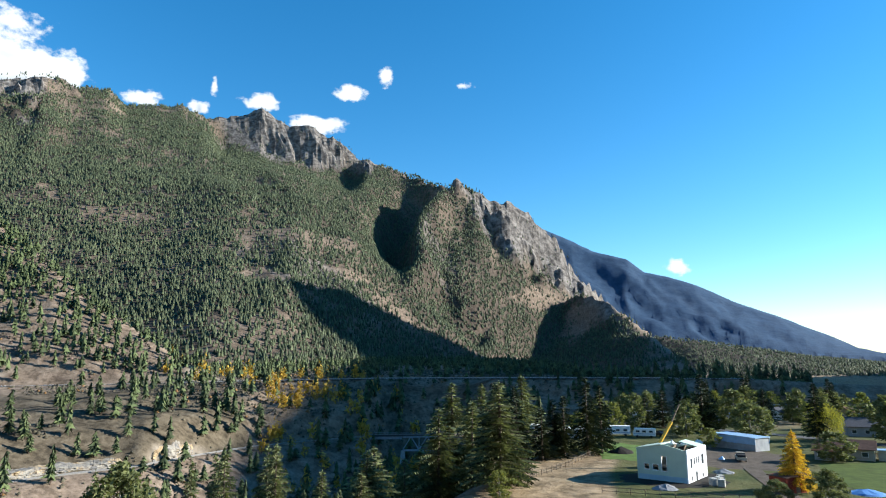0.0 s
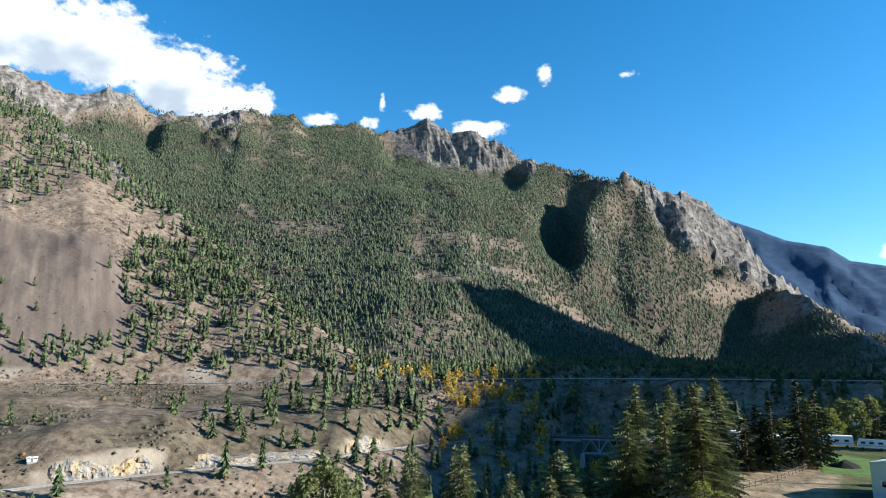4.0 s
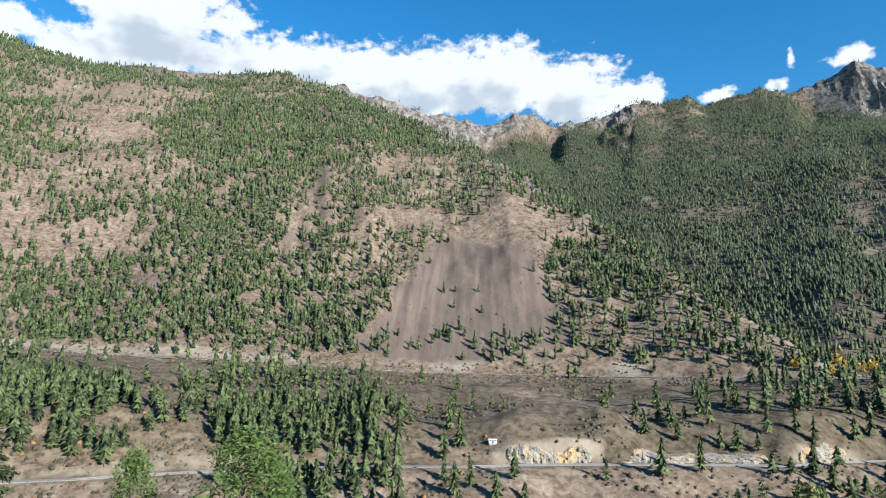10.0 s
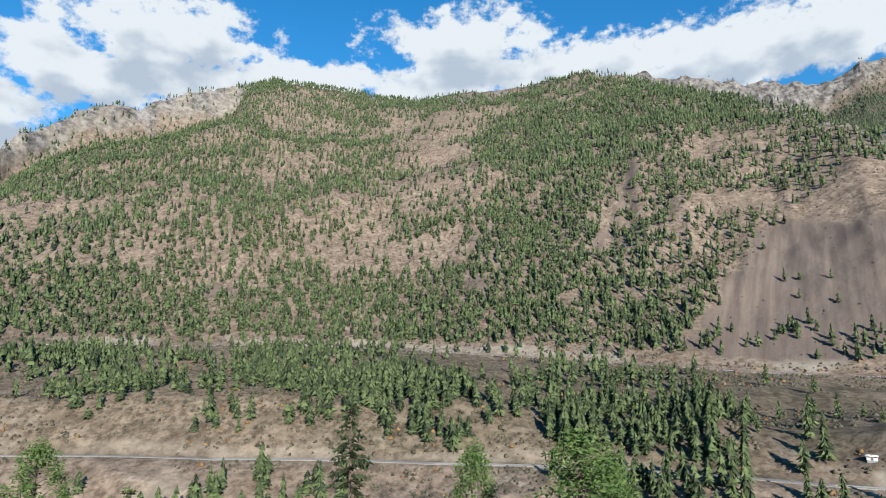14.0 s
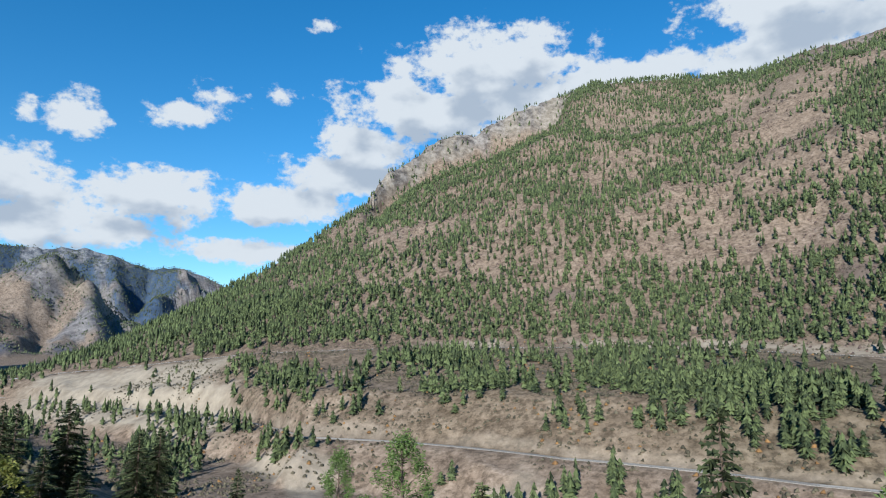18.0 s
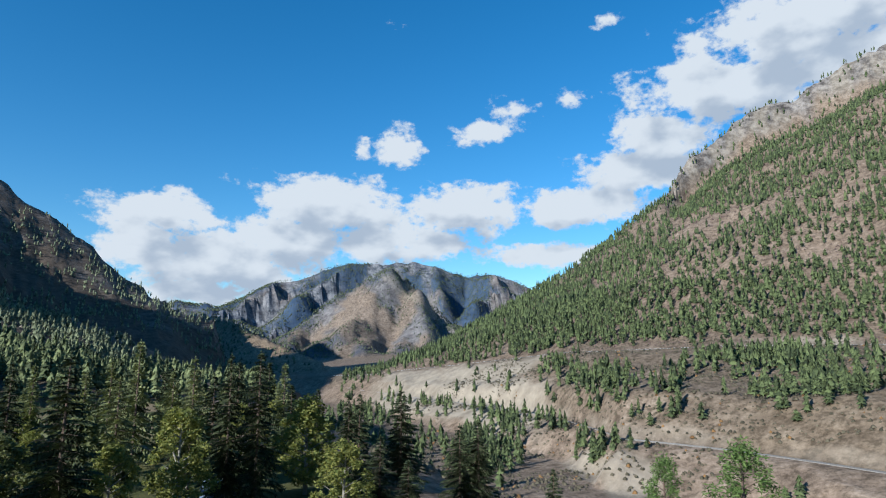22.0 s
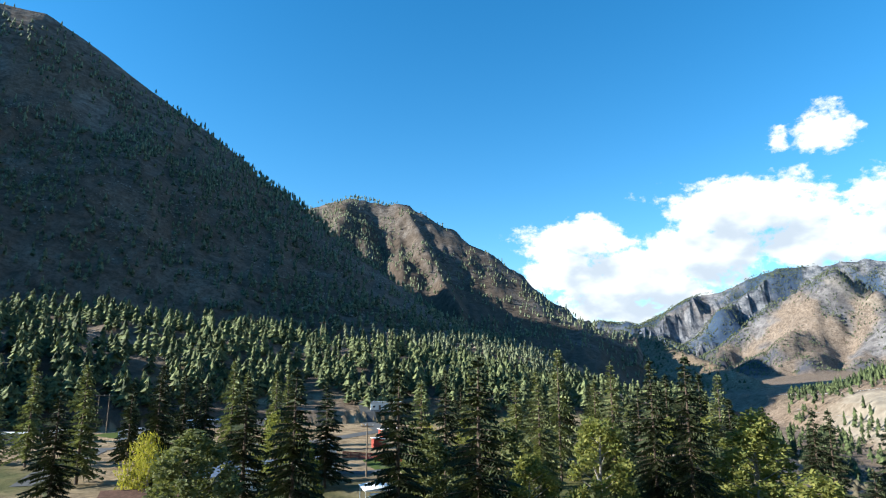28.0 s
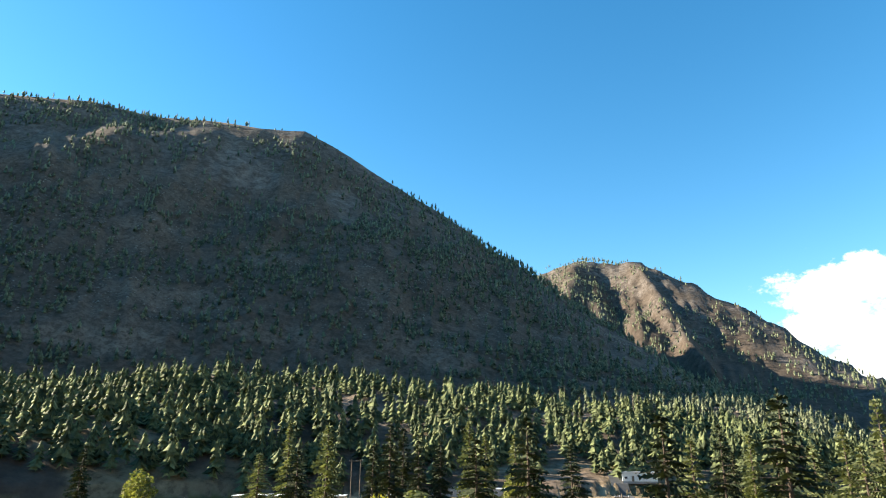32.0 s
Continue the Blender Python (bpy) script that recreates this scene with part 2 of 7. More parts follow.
BLUE_CREST = [(-44, 4600, 40), (-34.9, 4600, 62), (-34, 4600, 80), (-31.9, 4600, 185), (-29, 4600, 298), (-25, 4600, 441), (-22.1, 4600, 567),
    (-19.9, 4600, 632), (-18, 4600, 671), (-16.6, 4600, 770), (-13.7, 4600, 843), (-11.8, 4600, 935), (-9.5, 4600, 1028), (-4, 4600, 1080), (8, 4600, 700)]
BLUE_FOOT = [(-44, 3400, 20), (8, 3400, 150)]
WOOD_CREST = [(-60, 3200, 20), (-34.9, 3200, 20), (-30.3, 3200, 48), (-26, 3200, 90), (-22.6, 3200, 122), (-19.1, 3200, 150), (-10, 3200, 180)]
WOOD_FOOT = [(-60, 2300, -18), (-35, 2300, -18), (-26, 2300, -18), (-22, 2500, -18), (-19, 2850, -14), (-10, 3000, -10)]
FAR_CREST = [(118, 4515, 200), (126.6, 4514, 297), (129.8, 4513, 498), (131.7, 4513, 574), (134.2, 4512, 628), (136.2, 4511, 612), (137.7, 4511, 643),
    (140.8, 4510, 720), (143.9, 4509, 714), (148.1, 4507, 680), (151.2, 4506, 566), (154.3, 4505, 509), (156.2, 4505, 426),
    (158.4, 4504, 332), (160.6, 4503, 379), (162, 4503, 388), (170, 4500, 300)]
FAR_FOOT = [(118, 3500, 0), (170, 3500, 0)]
BROWN_CREST = [(125, 3215, -50), (131, 3212, 60), (134, 3212, 110), (137.2, 3211, 190), (139.5, 3211, 318), (141.5, 3210, 440), (142.8, 3209, 478), (144, 3209, 446),
    (145.5, 3208, 398), (148, 3208, 316), (150, 3207, 226), (152.3, 3206, 120), (155, 3205, 62), (165, 3200, 20)]
BROWN_FOOT = [(125, 2350, -60), (165, 2350, -30)]
LOW_CREST = [(138, 1242, -81), (144.8, 1336, -33), (148, 1435, 10), (149.5, 1515, 26), (151.9, 1652, 57), (154.5, 1826, 94), (156.8, 1985, 144), (157.6, 2040, 155), (160, 2070, 154), (168, 2070, 112)]
LOW_FOOT = [(138, 880, -80), (140, 930, -76), (146, 1120, -64), (150, 1320, -50), (158, 1500, -28), (168, 1500, -20)]
LIT_CREST = [(155.4, 1490, -90), (156.4, 1505, 20), (157.5, 1532, 100), (160, 1564, 126), (162.5, 1623, 162), (164.9, 1683, 217), (167.3, 1745, 287), (169.6, 1822, 355), (172.4, 1952, 439), (175.3, 2085, 539),
    (178, 2195, 626), (180, 2270, 643), (182.2, 2290, 678), (184.8, 2290, 666), (187.3, 2290, 632), (195, 2290, 600), (205, 2290, 500)]
LIT_FOOT = [(150, 1300, -70), (160, 1050, -10), (205, 1100, 40)]
DARK_CREST = [(156, 820, -30), (160, 850, 22), (164.6, 907, 51), (169.3, 945, 79), (173.9, 983, 107), (177, 1022, 155), (180.5, 1060, 204), (184, 1099, 265), (187.3, 1150, 330),
    (190.8, 1200, 393), (194.2, 1202, 445), (198, 1220, 507), (205.2, 1240, 617), (209.2, 1267, 681), (213.1, 1294, 691), (217.3, 1321, 695), (223.7, 1347, 696), (228.3, 1374, 712), (235.1, 1428, 703), (246, 1421, 628), (256, 1600, 520), (270, 1700, 300), (290, 1700, 200)]
DARK_FOOT = [(156, 620, -20), (165, 560, 20), (180, 560, 34), (235, 560, 44), (290, 700, 10)]
KNOLL_CREST = [(148, 560, -10), (156, 520, 2), (161, 470, 10), (166, 445, 20), (174, 440, 31), (183, 440, 41), (193, 427, 48), (203, 422, 56), (212, 418, 58),
    (221, 414, 48), (229, 410, 46), (245, 400, 40), (260, 400, 15), (272, 400, 0)]
KNOLL_FOOT = [(148, 400, -4), (160, 330, 2), (180, 270, 4), (230, 235, 5), (272, 260, 0)]
TOE_CREST = [(-24, 1450, -60), (-21.4, 1499, 7), (-20.3, 1659, 39), (-17.3, 1819, 126), (-14.5, 1979, 215), (-12.4, 2100, 255), (-10.5, 2180, 225), (-8.5, 2220, 170), (-6.5, 2230, 115), (-4, 2240, 60), (-1, 2240, -30), (0, 2240, -60)]
TOE_FOOT = [(-24, 1300, -80), (-21, 1330, 0), (-17, 1480, 2), (-13, 1620, 6), (-9, 1650, 4), (-4, 1560, -10), (0, 1500, -70)]
# unseen massif added behind the dark ridge, to cast shade on the lit mountain
HIDDEN_SHADE_CREST = [(186, 2400, 300), (188, 2400, 600), (191, 2400, 720), (195, 2400, 850), (200, 2450, 945), (215, 2600, 945), (230, 2700, 800), (240, 2700, 400)]
HIDDEN_SHADE_FOOT = [(186, 1700, 100), (240, 1800, 100)]
# unseen mountain added here, crest shaped to throw shade over the valley
SHADE_CREST = [(277.0, 1701, 0), (281.4, 1711, 127), (283.3, 1718, 627), (285.0, 1726, 687), (287.0, 1738, 699), (288.4, 1747, 711), (290.0, 1760, 723), (295.0, 1810, 733), (303.7, 1938, 731), (306.0, 1983, 737), (307.2, 2009, 777), (307.9, 2025, 877), (309.1, 2052, 949), (310.8, 2095, 912), (314.3, 2195, 827), (315.3, 2228, 767), (315.9, 2247, 717), (316.2, 2261, 537), (316.7, 2277, 207), (317.2, 2294, 0)]
SHADE_FOOT = [(270, 950, 0), (318, 1350, -4)]
# river canyon: azimuth, rim, bottom, height of the bottom, railway
CANYON = [(-45, 480, 530, -20, 560), (-20, 330, 400, -60, 445), (-12, 200, 330, -72, 428), (-3, 112, 300, -80, 423), (4, 72, 280, -80, 420), (16, 52, 250, -80, 377),
    (25, 48, 220, -75, 324), (34, 46, 200, -70, 306), (50, 44, 190, -70, 286), (64, 44, 190, -70, 289), (80, 48, 190, -70, 292),
    (98, 58, 200, -70, 318), (112, 80, 240, -75, 366), (120, 90, 270, -80, 390), (128, 105, 380, -80, 535)]
CANYON += [(134, 130, 470, -80, 627), (140, 150, 600, -85, 748), (144, 170, 720, -90, 888), (150, 260, 900, -90, 1200), (160, 420, 1050, -60, 1500), (163, 700, 1200, -50, 1600)]
HIGHWAY = [(-45, 620, 0), (-25, 500, 11), (5, 480, 11), (25, 482, 9), (40, 502, 8), (53, 505, 10), (67, 510, 18), (77, 525, 23), (86, 565, 28),
    (97, 595, 31), (113, 615, 31), (126, 645, 26), (134, 745, 15), (140, 865, 5), (144, 980, -5), (150, 1300, -15), (163, 1700, -20)]
RAIL_Z = -23.0


# ribs (+) and gullies (-) on the faces: line in azimuth and height angle, half width in degrees, metres
CLIFF_LINES = [([(-3.3, 15.0), (-0.9, 13.6), (1.2, 11.6), (2.6, 9.6), (2.2, 7.8)], 1.2, 105), ([(-0.4, 16.2), (3.2, 13.9), (5.2, 12.5), (4.6, 11.3)], 1.4, -95), ([(4.6, 11.3), (3.4, 9.0), (-0.3, 5.4), (-3.4, 2.7)], 1.0, -45),
    ([(-3.9, 14.7), (-4.7, 12.0), (-5.4, 10.0)], 0.6, -26), ([(-5.6, 14.4), (-6.4, 11.5), (-7.0, 9.0)], 0.6, 34), ([(-8.0, 12.8), (-8.6, 10.0), (-8.9, 8.0)], 0.4, -26),
    ([(17.3, 22.2), (16.4, 20.6), (15.6, 19.2)], 0.45, 42), ([(14.8, 21.2), (14.4, 19.6), (13.6, 18.4)], 0.4, -40), ([(12.7, 20.8), (12.2, 19.4), (11.0, 18.2)], 0.45, 38), ([(10.8, 20.2), (10.2, 18.8), (9.6, 17.6)], 0.4, -16),
    ([(-9.3, 11.6), (-10.2, 9.0), (-10.8, 7.4)], 0.55, 45), ([(-1.2, 11.0), (-1.6, 8.0), (-3.4, 5.0)], 1.0, 10), ([(34.8, 19.0), (33.2, 18.0), (34.4, 16.8)], 0.7, 20),
    ([(36.6, 18.0), (35.6, 15.5), (38.0, 13.0)], 1.2, -8), ([(12.0, 13.5), (14.0, 9.0), (15.0, 5.0)], 1.6, 9), ([(7.5, 14.0), (9.5, 9.5), (10.0, 5.0)], 1.4, 8)]
LIT_LINES = [([(179.4, 15.6), (177.6, 12.5), (175.6, 9.4), (173, 5)], 0.7, 30), ([(181.8, 15.6), (181.0, 12.5), (179.6, 9.0)], 0.8, -24), ([(183.4, 16), (184.6, 13)], 0.7, 18),
    ([(186.2, 15.0), (185.5, 12.5)], 0.5, -14)]
BROWN_LINES = [([(142.8, 8.0), (145.0, 4.5), (147.0, 1.5)], 0.9, 50), ([(141.4, 6.8), (142.5, 4.0), (143.0, 1.5)], 0.9, -60), ([(140.4, 5.6), (140.0, 3.4), (139.4, 1.2)], 0.8, 45),
    ([(138.6, 4.2), (137.4, 2.0)], 0.7, -50), ([(147.2, 5.6), (149.4, 3.0), (150.6, 1.2)], 0.7, -45)]
FAR_LINES = [([(146.0, 8.2), (148.5, 6.2), (151.5, 4.0)], 0.7, 70), ([(149.0, 7.4), (152.0, 5.4), (154.5, 3.5)], 0.7, -70), ([(143.0, 8.6), (144.8, 7.2), (146.2, 6.0)], 0.6, -70),
    ([(139.2, 7.8), (138.8, 5.6), (138.4, 4.0)], 0.7, 70), ([(136.0, 7.2), (136.8, 5.0), (136.6, 3.6)], 0.8, -80), ([(133.2, 7.0), (134.2, 5.0), (135.4, 3.4)], 0.7, 60), ([(153.2, 6.0), (155.8, 4.4)], 0.6, 50)]


def off_line(az, el, pts):
    """Degrees between a direction and a line."""
    best = np.full(np.shape(az), 99.0)
    for (a0, e0), (a1, e1) in zip(pts, pts[1:]):
        da, de = a1 - a0, e1 - e0
        t = np.clip(((az - a0) * da + (el - e0) * de) / (da * da + de * de), 0, 1)
        best = np.minimum(best, np.hypot(az - a0 - t * da, el - e0 - t * de))
    return best


def relief(az, r, z, x, y, lines):
    el = np.degrees(np.arctan2(z - 22, np.maximum(r, 100)))
    wob = fbm(x + 70, y - 30, 240, 4) * 0.35
    return sum(lift * np.exp(-((off_line(az + wob, el + wob * 0.6, pts) / half) ** 2)) for pts, half, lift in lines)


def face(az, r, x, y, crest, foot, power=1.1, rough=0.05, back=0.55, size=500, steps=(), furrow=(0.015, 0), lines=(), jag=0):
    every = np.full(np.shape(az), -400.0)
    inside = (az > crest[0][0]) & (az < crest[-1][0]) & (r > curve(az, foot, 1) - 260)
    if not inside.any():
        return every
    az, r, x, y = az[inside], r[inside], x[inside], y[inside]
    rc, zc, rf, zf = curve(az, crest, 1), curve(az, crest, 2), curve(az, foot, 1), curve(az, foot, 2)
    u = (r - rf) / (rc - rf)
    even = sum(curve(az + q, crest, 2) for q in (-4.5, -3, -1.5, 0, 1.5, 3, 4.5)) / 7      # below the ridge the face is smoother than its outline
    zc = np.where(u < 1, even + (zc - even) * smooth(0.6, 0.98, u), zc)
    zc = zc + jag * fbm(az * 10, az * 0 + 3.3, 8, 4) * smooth(0.94, 1.0, u)
    rise = zc - zf
    z = zf + rise * np.clip(u, 0, 1) ** power
    z = np.where(u > 1, zc - (r - rc) * back, z)
    z = np.where(u < 0, zf + u * 400, z)
    bump = (fbm(x, y, size, 6, True) - 0.45) * np.abs(rise) * rough * np.clip(u * 3, 0, 1) * np.clip(4 * np.abs(u - 1), 0.14, 1)
    z = z + fbm(x + 333, y - 777, 70, 4, True) * 3.5 * np.clip(u * 6, 0, 1) * np.clip(6 * np.abs(u - 1), 0.3, 1)
    slant = az - furrow[1] * (z - 22) / np.maximum(r, 50)
    gully = fbm(np.radians(slant) * rc + fbm(x, y, 300, 3) * 40, r * 0.30 + fbm(x, y, 300, 2) * 60, 260, 4, True) - 0.5
    z = z + gully * np.abs(rise) * furrow[0] * np.clip(u * 4, 0, 1) * np.clip(5 * np.abs(u - 1), 0.15, 1)
    for lo, hi, drop in steps:
        z = z - drop * smooth(lo - 1, lo + 1, az) * (1 - smooth(hi - 1, hi + 1, az)) * smooth(0.55, 0.90, u) * (1 - smooth(0.92, 0.985, u))
    z = z + bump
    if lines:
        z = z + relief(az, r, z, x, y, lines) * np.clip((rc - r) / 160, 0.05, 1)
    every[inside] = z
    return every


SPUR_ROCK = [(-16, 150), (-14, 200), (-8, 300), (-4, 467), (-2, 620), (0, 700)]
PEAK_ROCK = [(6, 960), (7, 905), (12, 915), (16.6, 985), (19, 1090), (21, 1150), (22, 1250)]
SIDE_ROCK = [(29, 1250), (32, 1040), (34, 1090), (34.6, 930), (37.5, 930), (38, 1030), (41, 1000), (48, 930), (60, 900), (64, 1000)]


def crag(az, z, r, wobble):
    """Bare rock on the cliff mountain, 0 to 1."""
    out = 0
    for line, ref in ((SPUR_ROCK, 2200), (PEAK_ROCK, 2850), (SIDE_ROCK, 2700)):
        lift = 22 + (z - 22) * ref / np.maximum(r, 300) - curve(az, line, 1)
        out = np.maximum(out, smooth(line[0][0], line[0][0] + 1, az) * (1 - smooth(line[-1][0] - 1, line[-1][0], az)) * smooth(-25, 35, lift + wobble) * (r > 1000))
    return out


def basin(az, r, x, y):
    """Own bench, river canyon, railway ledge, highway terrace."""
    rim, low, lz, rail = (curve(az, CANYON, i) for i in (1, 2, 3, 4))
    hr, hz = curve(az, HIGHWAY, 1), curve(az, HIGHWAY, 2)
    bench = fbm(x, y, 90, 3) * 0.5
    n = fbm(x, y, 70, 5, True)
    z = np.where(r < rim, bench, 0)
    t = smooth(0, 1, (r - rim) / (low - rim))
    z = np.where(r >= rim, bench * (1 - t) + lz * t + n * 5 * t * (1 - t) * 4, z)
    t = np.clip((r - low) / (rail - 6 - low), 0, 1)
    z = np.where(r >= low, lz + (RAIL_Z - lz) * t ** 0.8 + n * 6 * t * (1 - t) * 4, z)
    z = np.where(r >= rail - 6, RAIL_Z, z)
    t = np.clip((r - rail - 6) / np.maximum(hr - 6 - rail - 6, 5), 0, 1)
    z = np.where(r >= rail + 6, RAIL_Z + (hz - RAIL_Z) * (0.35 * np.clip(t * 6, 0, 1) + 0.65 * t ** 1.3) + n * 3 * t * (1 - t) * 4, z)
    cut = smooth(34, 39, az) * (1 - smooth(45, 50, az)) + 0.7 * smooth(18, 21.5, az) * (1 - smooth(24, 27, az)) + 0.35 * smooth(60, 64, az) * (1 - smooth(120, 126, az))
    z = z + cut * (5.0 + 2.5 * n) * smooth(rail + 5, rail + 8.5, r) * (1 - smooth(rail + 16, rail + 75, r))
    z = z + fbm(x, y, 24, 4) * 1.1 * smooth(rail + 8, rail + 14, r) * (1 - smooth(hr - 16, hr - 8, r))
    z = np.where(r >= hr - 6, hz, z)
    dip = np.maximum(hz - (r - hr - 6) * 0.036, -29) + 0.013 * np.maximum(r - 1500, 0)
    z = np.where(r >= hr + 6, dip + (hz + (r - hr - 6) * 0.020 - dip) * smooth(-16, -6, az), z)
    z = z - 30 * smooth(-5, -2, az) * (1 - smooth(4.5, 7, az)) * np.exp(-((r - 420) / 55) ** 2)
    z = np.maximum(z, -1.5 - 40 * smooth(20, 48, np.hypot((x - 24) * 1.0, (y - 222) * 0.8)))
    own = (az > 163) | (az < -45)
    z = np.where(own, bench * np.clip(r / 100, 0, 1), z)
    return z


def land(x, y, full=False):
    x, y = np.asarray(x, float), np.asarray(y, float)
    r = np.hypot(x, y)
    az = np.degrees(np.arctan2(-x, y))
    az = np.where(az < -100, az + 360, az)
    shape = az.shape
    x, y, r, az = (np.atleast_1d(q).ravel() for q in (x, y, r, az))
    hid = np.where(az < 0, az + 360, az)
    layers = [basin(az, r, x, y),
              face(az, r, x, y, NEAR_CREST, NEAR_FOOT, 1.06, 0.035, steps=((99, 117, 70),), furrow=(0.010, 10), jag=5),
              face(az, r, x, y, CLIFF_CREST, CLIFF_FOOT, 1.15, 0.013, size=620, steps=((8, 21, 110), (41, 63, 90), (-12, -6.5, 60)), furrow=(0.004, 60), lines=CLIFF_LINES, jag=9),
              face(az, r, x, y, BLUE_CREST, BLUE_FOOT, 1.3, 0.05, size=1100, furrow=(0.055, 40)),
              face(az, r, x, y, WOOD_CREST, WOOD_FOOT, 1.2, 0.03),
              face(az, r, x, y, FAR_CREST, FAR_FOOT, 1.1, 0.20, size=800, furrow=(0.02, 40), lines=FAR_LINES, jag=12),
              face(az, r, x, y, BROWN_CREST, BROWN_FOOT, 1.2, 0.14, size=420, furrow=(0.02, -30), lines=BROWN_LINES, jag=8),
              face(az, r, x, y, LOW_CREST, LOW_FOOT, 1.1, 0.06),
              face(az, r, x, y, LIT_CREST, LIT_FOOT, 1.1, 0.05, size=300, furrow=(0.012, 30), lines=LIT_LINES, jag=7),
              face(az, r, x, y, DARK_CREST, DARK_FOOT, 1.05, 0.05),
              face(az, r, x, y, KNOLL_CREST, KNOLL_FOOT, 0.9, 0.05, 0.3, 120),
              face(hid, r, x, y, SHADE_CREST, SHADE_FOOT, 1.1, 0.01, 0.8),
              face(az, r, x, y, HIDDEN_SHADE_CREST, HIDDEN_SHADE_FOOT, 1.1, 0.04),
              face(az, r, x, y, TOE_CREST, TOE_FOOT, 1.2, 0.03, 0.9)]
    rocky = crag(az, layers[2], r, 0.0) * np.clip(np.abs(curve(az, CLIFF_CREST, 1) - r) / 120, 0.35, 1)
    flute = fbm(np.radians(az) * 2600 + fbm(x, y, 200, 3) * 25, r * 0.16, 105, 4, True)
    layers[2] = layers[2] + rocky * ((fbm(x, y, 95, 5, True) - 0.3) * 34 + (flute - 0.3) * 26)
    rocky = smooth(99, 100, az) * (1 - smooth(116.5, 118, az)) * smooth(0.82, 0.9, layers[1] / np.maximum(curve(az, NEAR_CREST, 2), 60))
    layers[1] = layers[1] + rocky * (flute - 0.3) * 9
    stack = np.stack(layers)
    z = stack.max(0)
    which = stack.argmax(0)
    which = np.where(which == 12, 9, np.where(which == 13, 2, which))
    z, which, az, r = (q.reshape(shape) for q in (z, which, az, r))
    return (z, which, az, r) if full else z


# ---- materials ----
def material(name):
    m = bpy.data.materials.new(name)
    m.use_nodes = True
    return m, m.node_tree, m.node_tree.nodes["Principled BSDF"]


def ramp(nt, fac, stops):
    n = nt.nodes.new("ShaderNodeValToRGB")
    while len(n.color_ramp.elements) < len(stops):
        n.color_ramp.elements.new(0.5)
    for e, (p, c) in zip(n.color_ramp.elements, stops):
        e.position, e.color = p, (*c, 1)
    nt.links.new(fac, n.inputs[0])
    return n.outputs[0]


def noise_out(nt, scale, detail=4, rough=0.6, coord=None):
    n = nt.nodes.new("ShaderNodeTexNoise")
    n.inputs["Scale"].default_value, n.inputs["Detail"].default_value, n.inputs["Roughness"].default_value = scale, detail, rough
    if coord is None:
        g = nt.nodes.new("ShaderNodeNewGeometry")
        coord = g.outputs["Position"]
    nt.links.new(coord, n.inputs["Vector"])
    return n.outputs["Fac"]


def mixc(nt, fac, a, b, kind="MIX"):
    n = nt.nodes.new("ShaderNodeMix")
    n.data_type, n.blend_type = "RGBA", kind
    for sock, val in ((n.inputs[0], fac), (n.inputs[6], a), (n.inputs[7], b)):
        if hasattr(val, "links"):
            nt.links.new(val, sock)
        elif isinstance(val, (int, float)):
            sock.default_value = val
        else:
            sock.default_value = (*val, 1)
    return n.outputs[2]


def bump(nt, bsdf, height, dist, strength=1.0):
    b = nt.nodes.new("ShaderNodeBump")
    b.inputs["Distance"].default_value, b.inputs["Strength"].default_value = dist, strength
    nt.links.new(height, b.inputs["Height"])
    nt.links.new(b.outputs[0], bsdf.inputs["Normal"])


def plain(name, color, rough=0.7, metal=0.0, vary=0.15, scale=3.0, bumps=0.0):
    m, nt, b = material(name)
    n = noise_out(nt, scale, 5)
    lo, hi = [c * (1 - vary) for c in color], [min(1, c * (1 + vary)) for c in color]
    nt.links.new(ramp(nt, n, [(0.3, lo), (0.7, hi)]), b.inputs["Base Color"])
    b.inputs["Roughness"].default_value, b.inputs["Metallic"].default_value = rough, metal
    if rough > 0.75:
        b.inputs["Specular IOR Level"].default_value = 0.1
    if bumps:
        bump(nt, b, noise_out(nt, scale * 6, 4), bumps)
    return m


def foliage(name, dark, light, island=True, thin=0.0):
    m, nt, b = material(name)
    if island:
        g = nt.nodes.new("ShaderNodeNewGeometry")
        fac = g.outputs["Random Per Island"]
    else:
        g = nt.nodes.new("ShaderNodeObjectInfo")
        fac = g.outputs["Random"]
    col = ramp(nt, fac, [(0.0, dark), (1.0, light)])
    col = mixc(nt, 0.35, col, ramp(nt, noise_out(nt, 1.3, 3), [(0.3, (0.3, 0.3, 0.3)), (0.7, (1.6, 1.6, 1.6))]), "MULTIPLY")
    nt.links.new(col, b.inputs["Base Color"])
    b.inputs["Roughness"].default_value = 0.75
    b.inputs["Specular IOR Level"].default_value = 0.2
    if thin:
        tr, mx = nt.nodes.new("ShaderNodeBsdfTranslucent"), nt.nodes.new("ShaderNodeMixShader")
        mx.inputs[0].default_value = thin
        nt.links.new(mixc(nt, 0.5, col, (1.6, 1.7, 0.7), "MULTIPLY"), tr.inputs["Color"])
        nt.links.new(b.outputs[0], mx.inputs[1])
        nt.links.new(tr.outputs[0], mx.inputs[2])
        nt.links.new(mx.outputs[0], nt.nodes["Material Output"].inputs["Surface"])
    return m


def attr(nt, name):
    a = nt.nodes.new("ShaderNodeAttribute")
    a.attribute_name = name
    s = nt.nodes.new("ShaderNodeSeparateColor")
    nt.links.new(a.outputs["Color"], s.inputs[0])
    return s.outputs


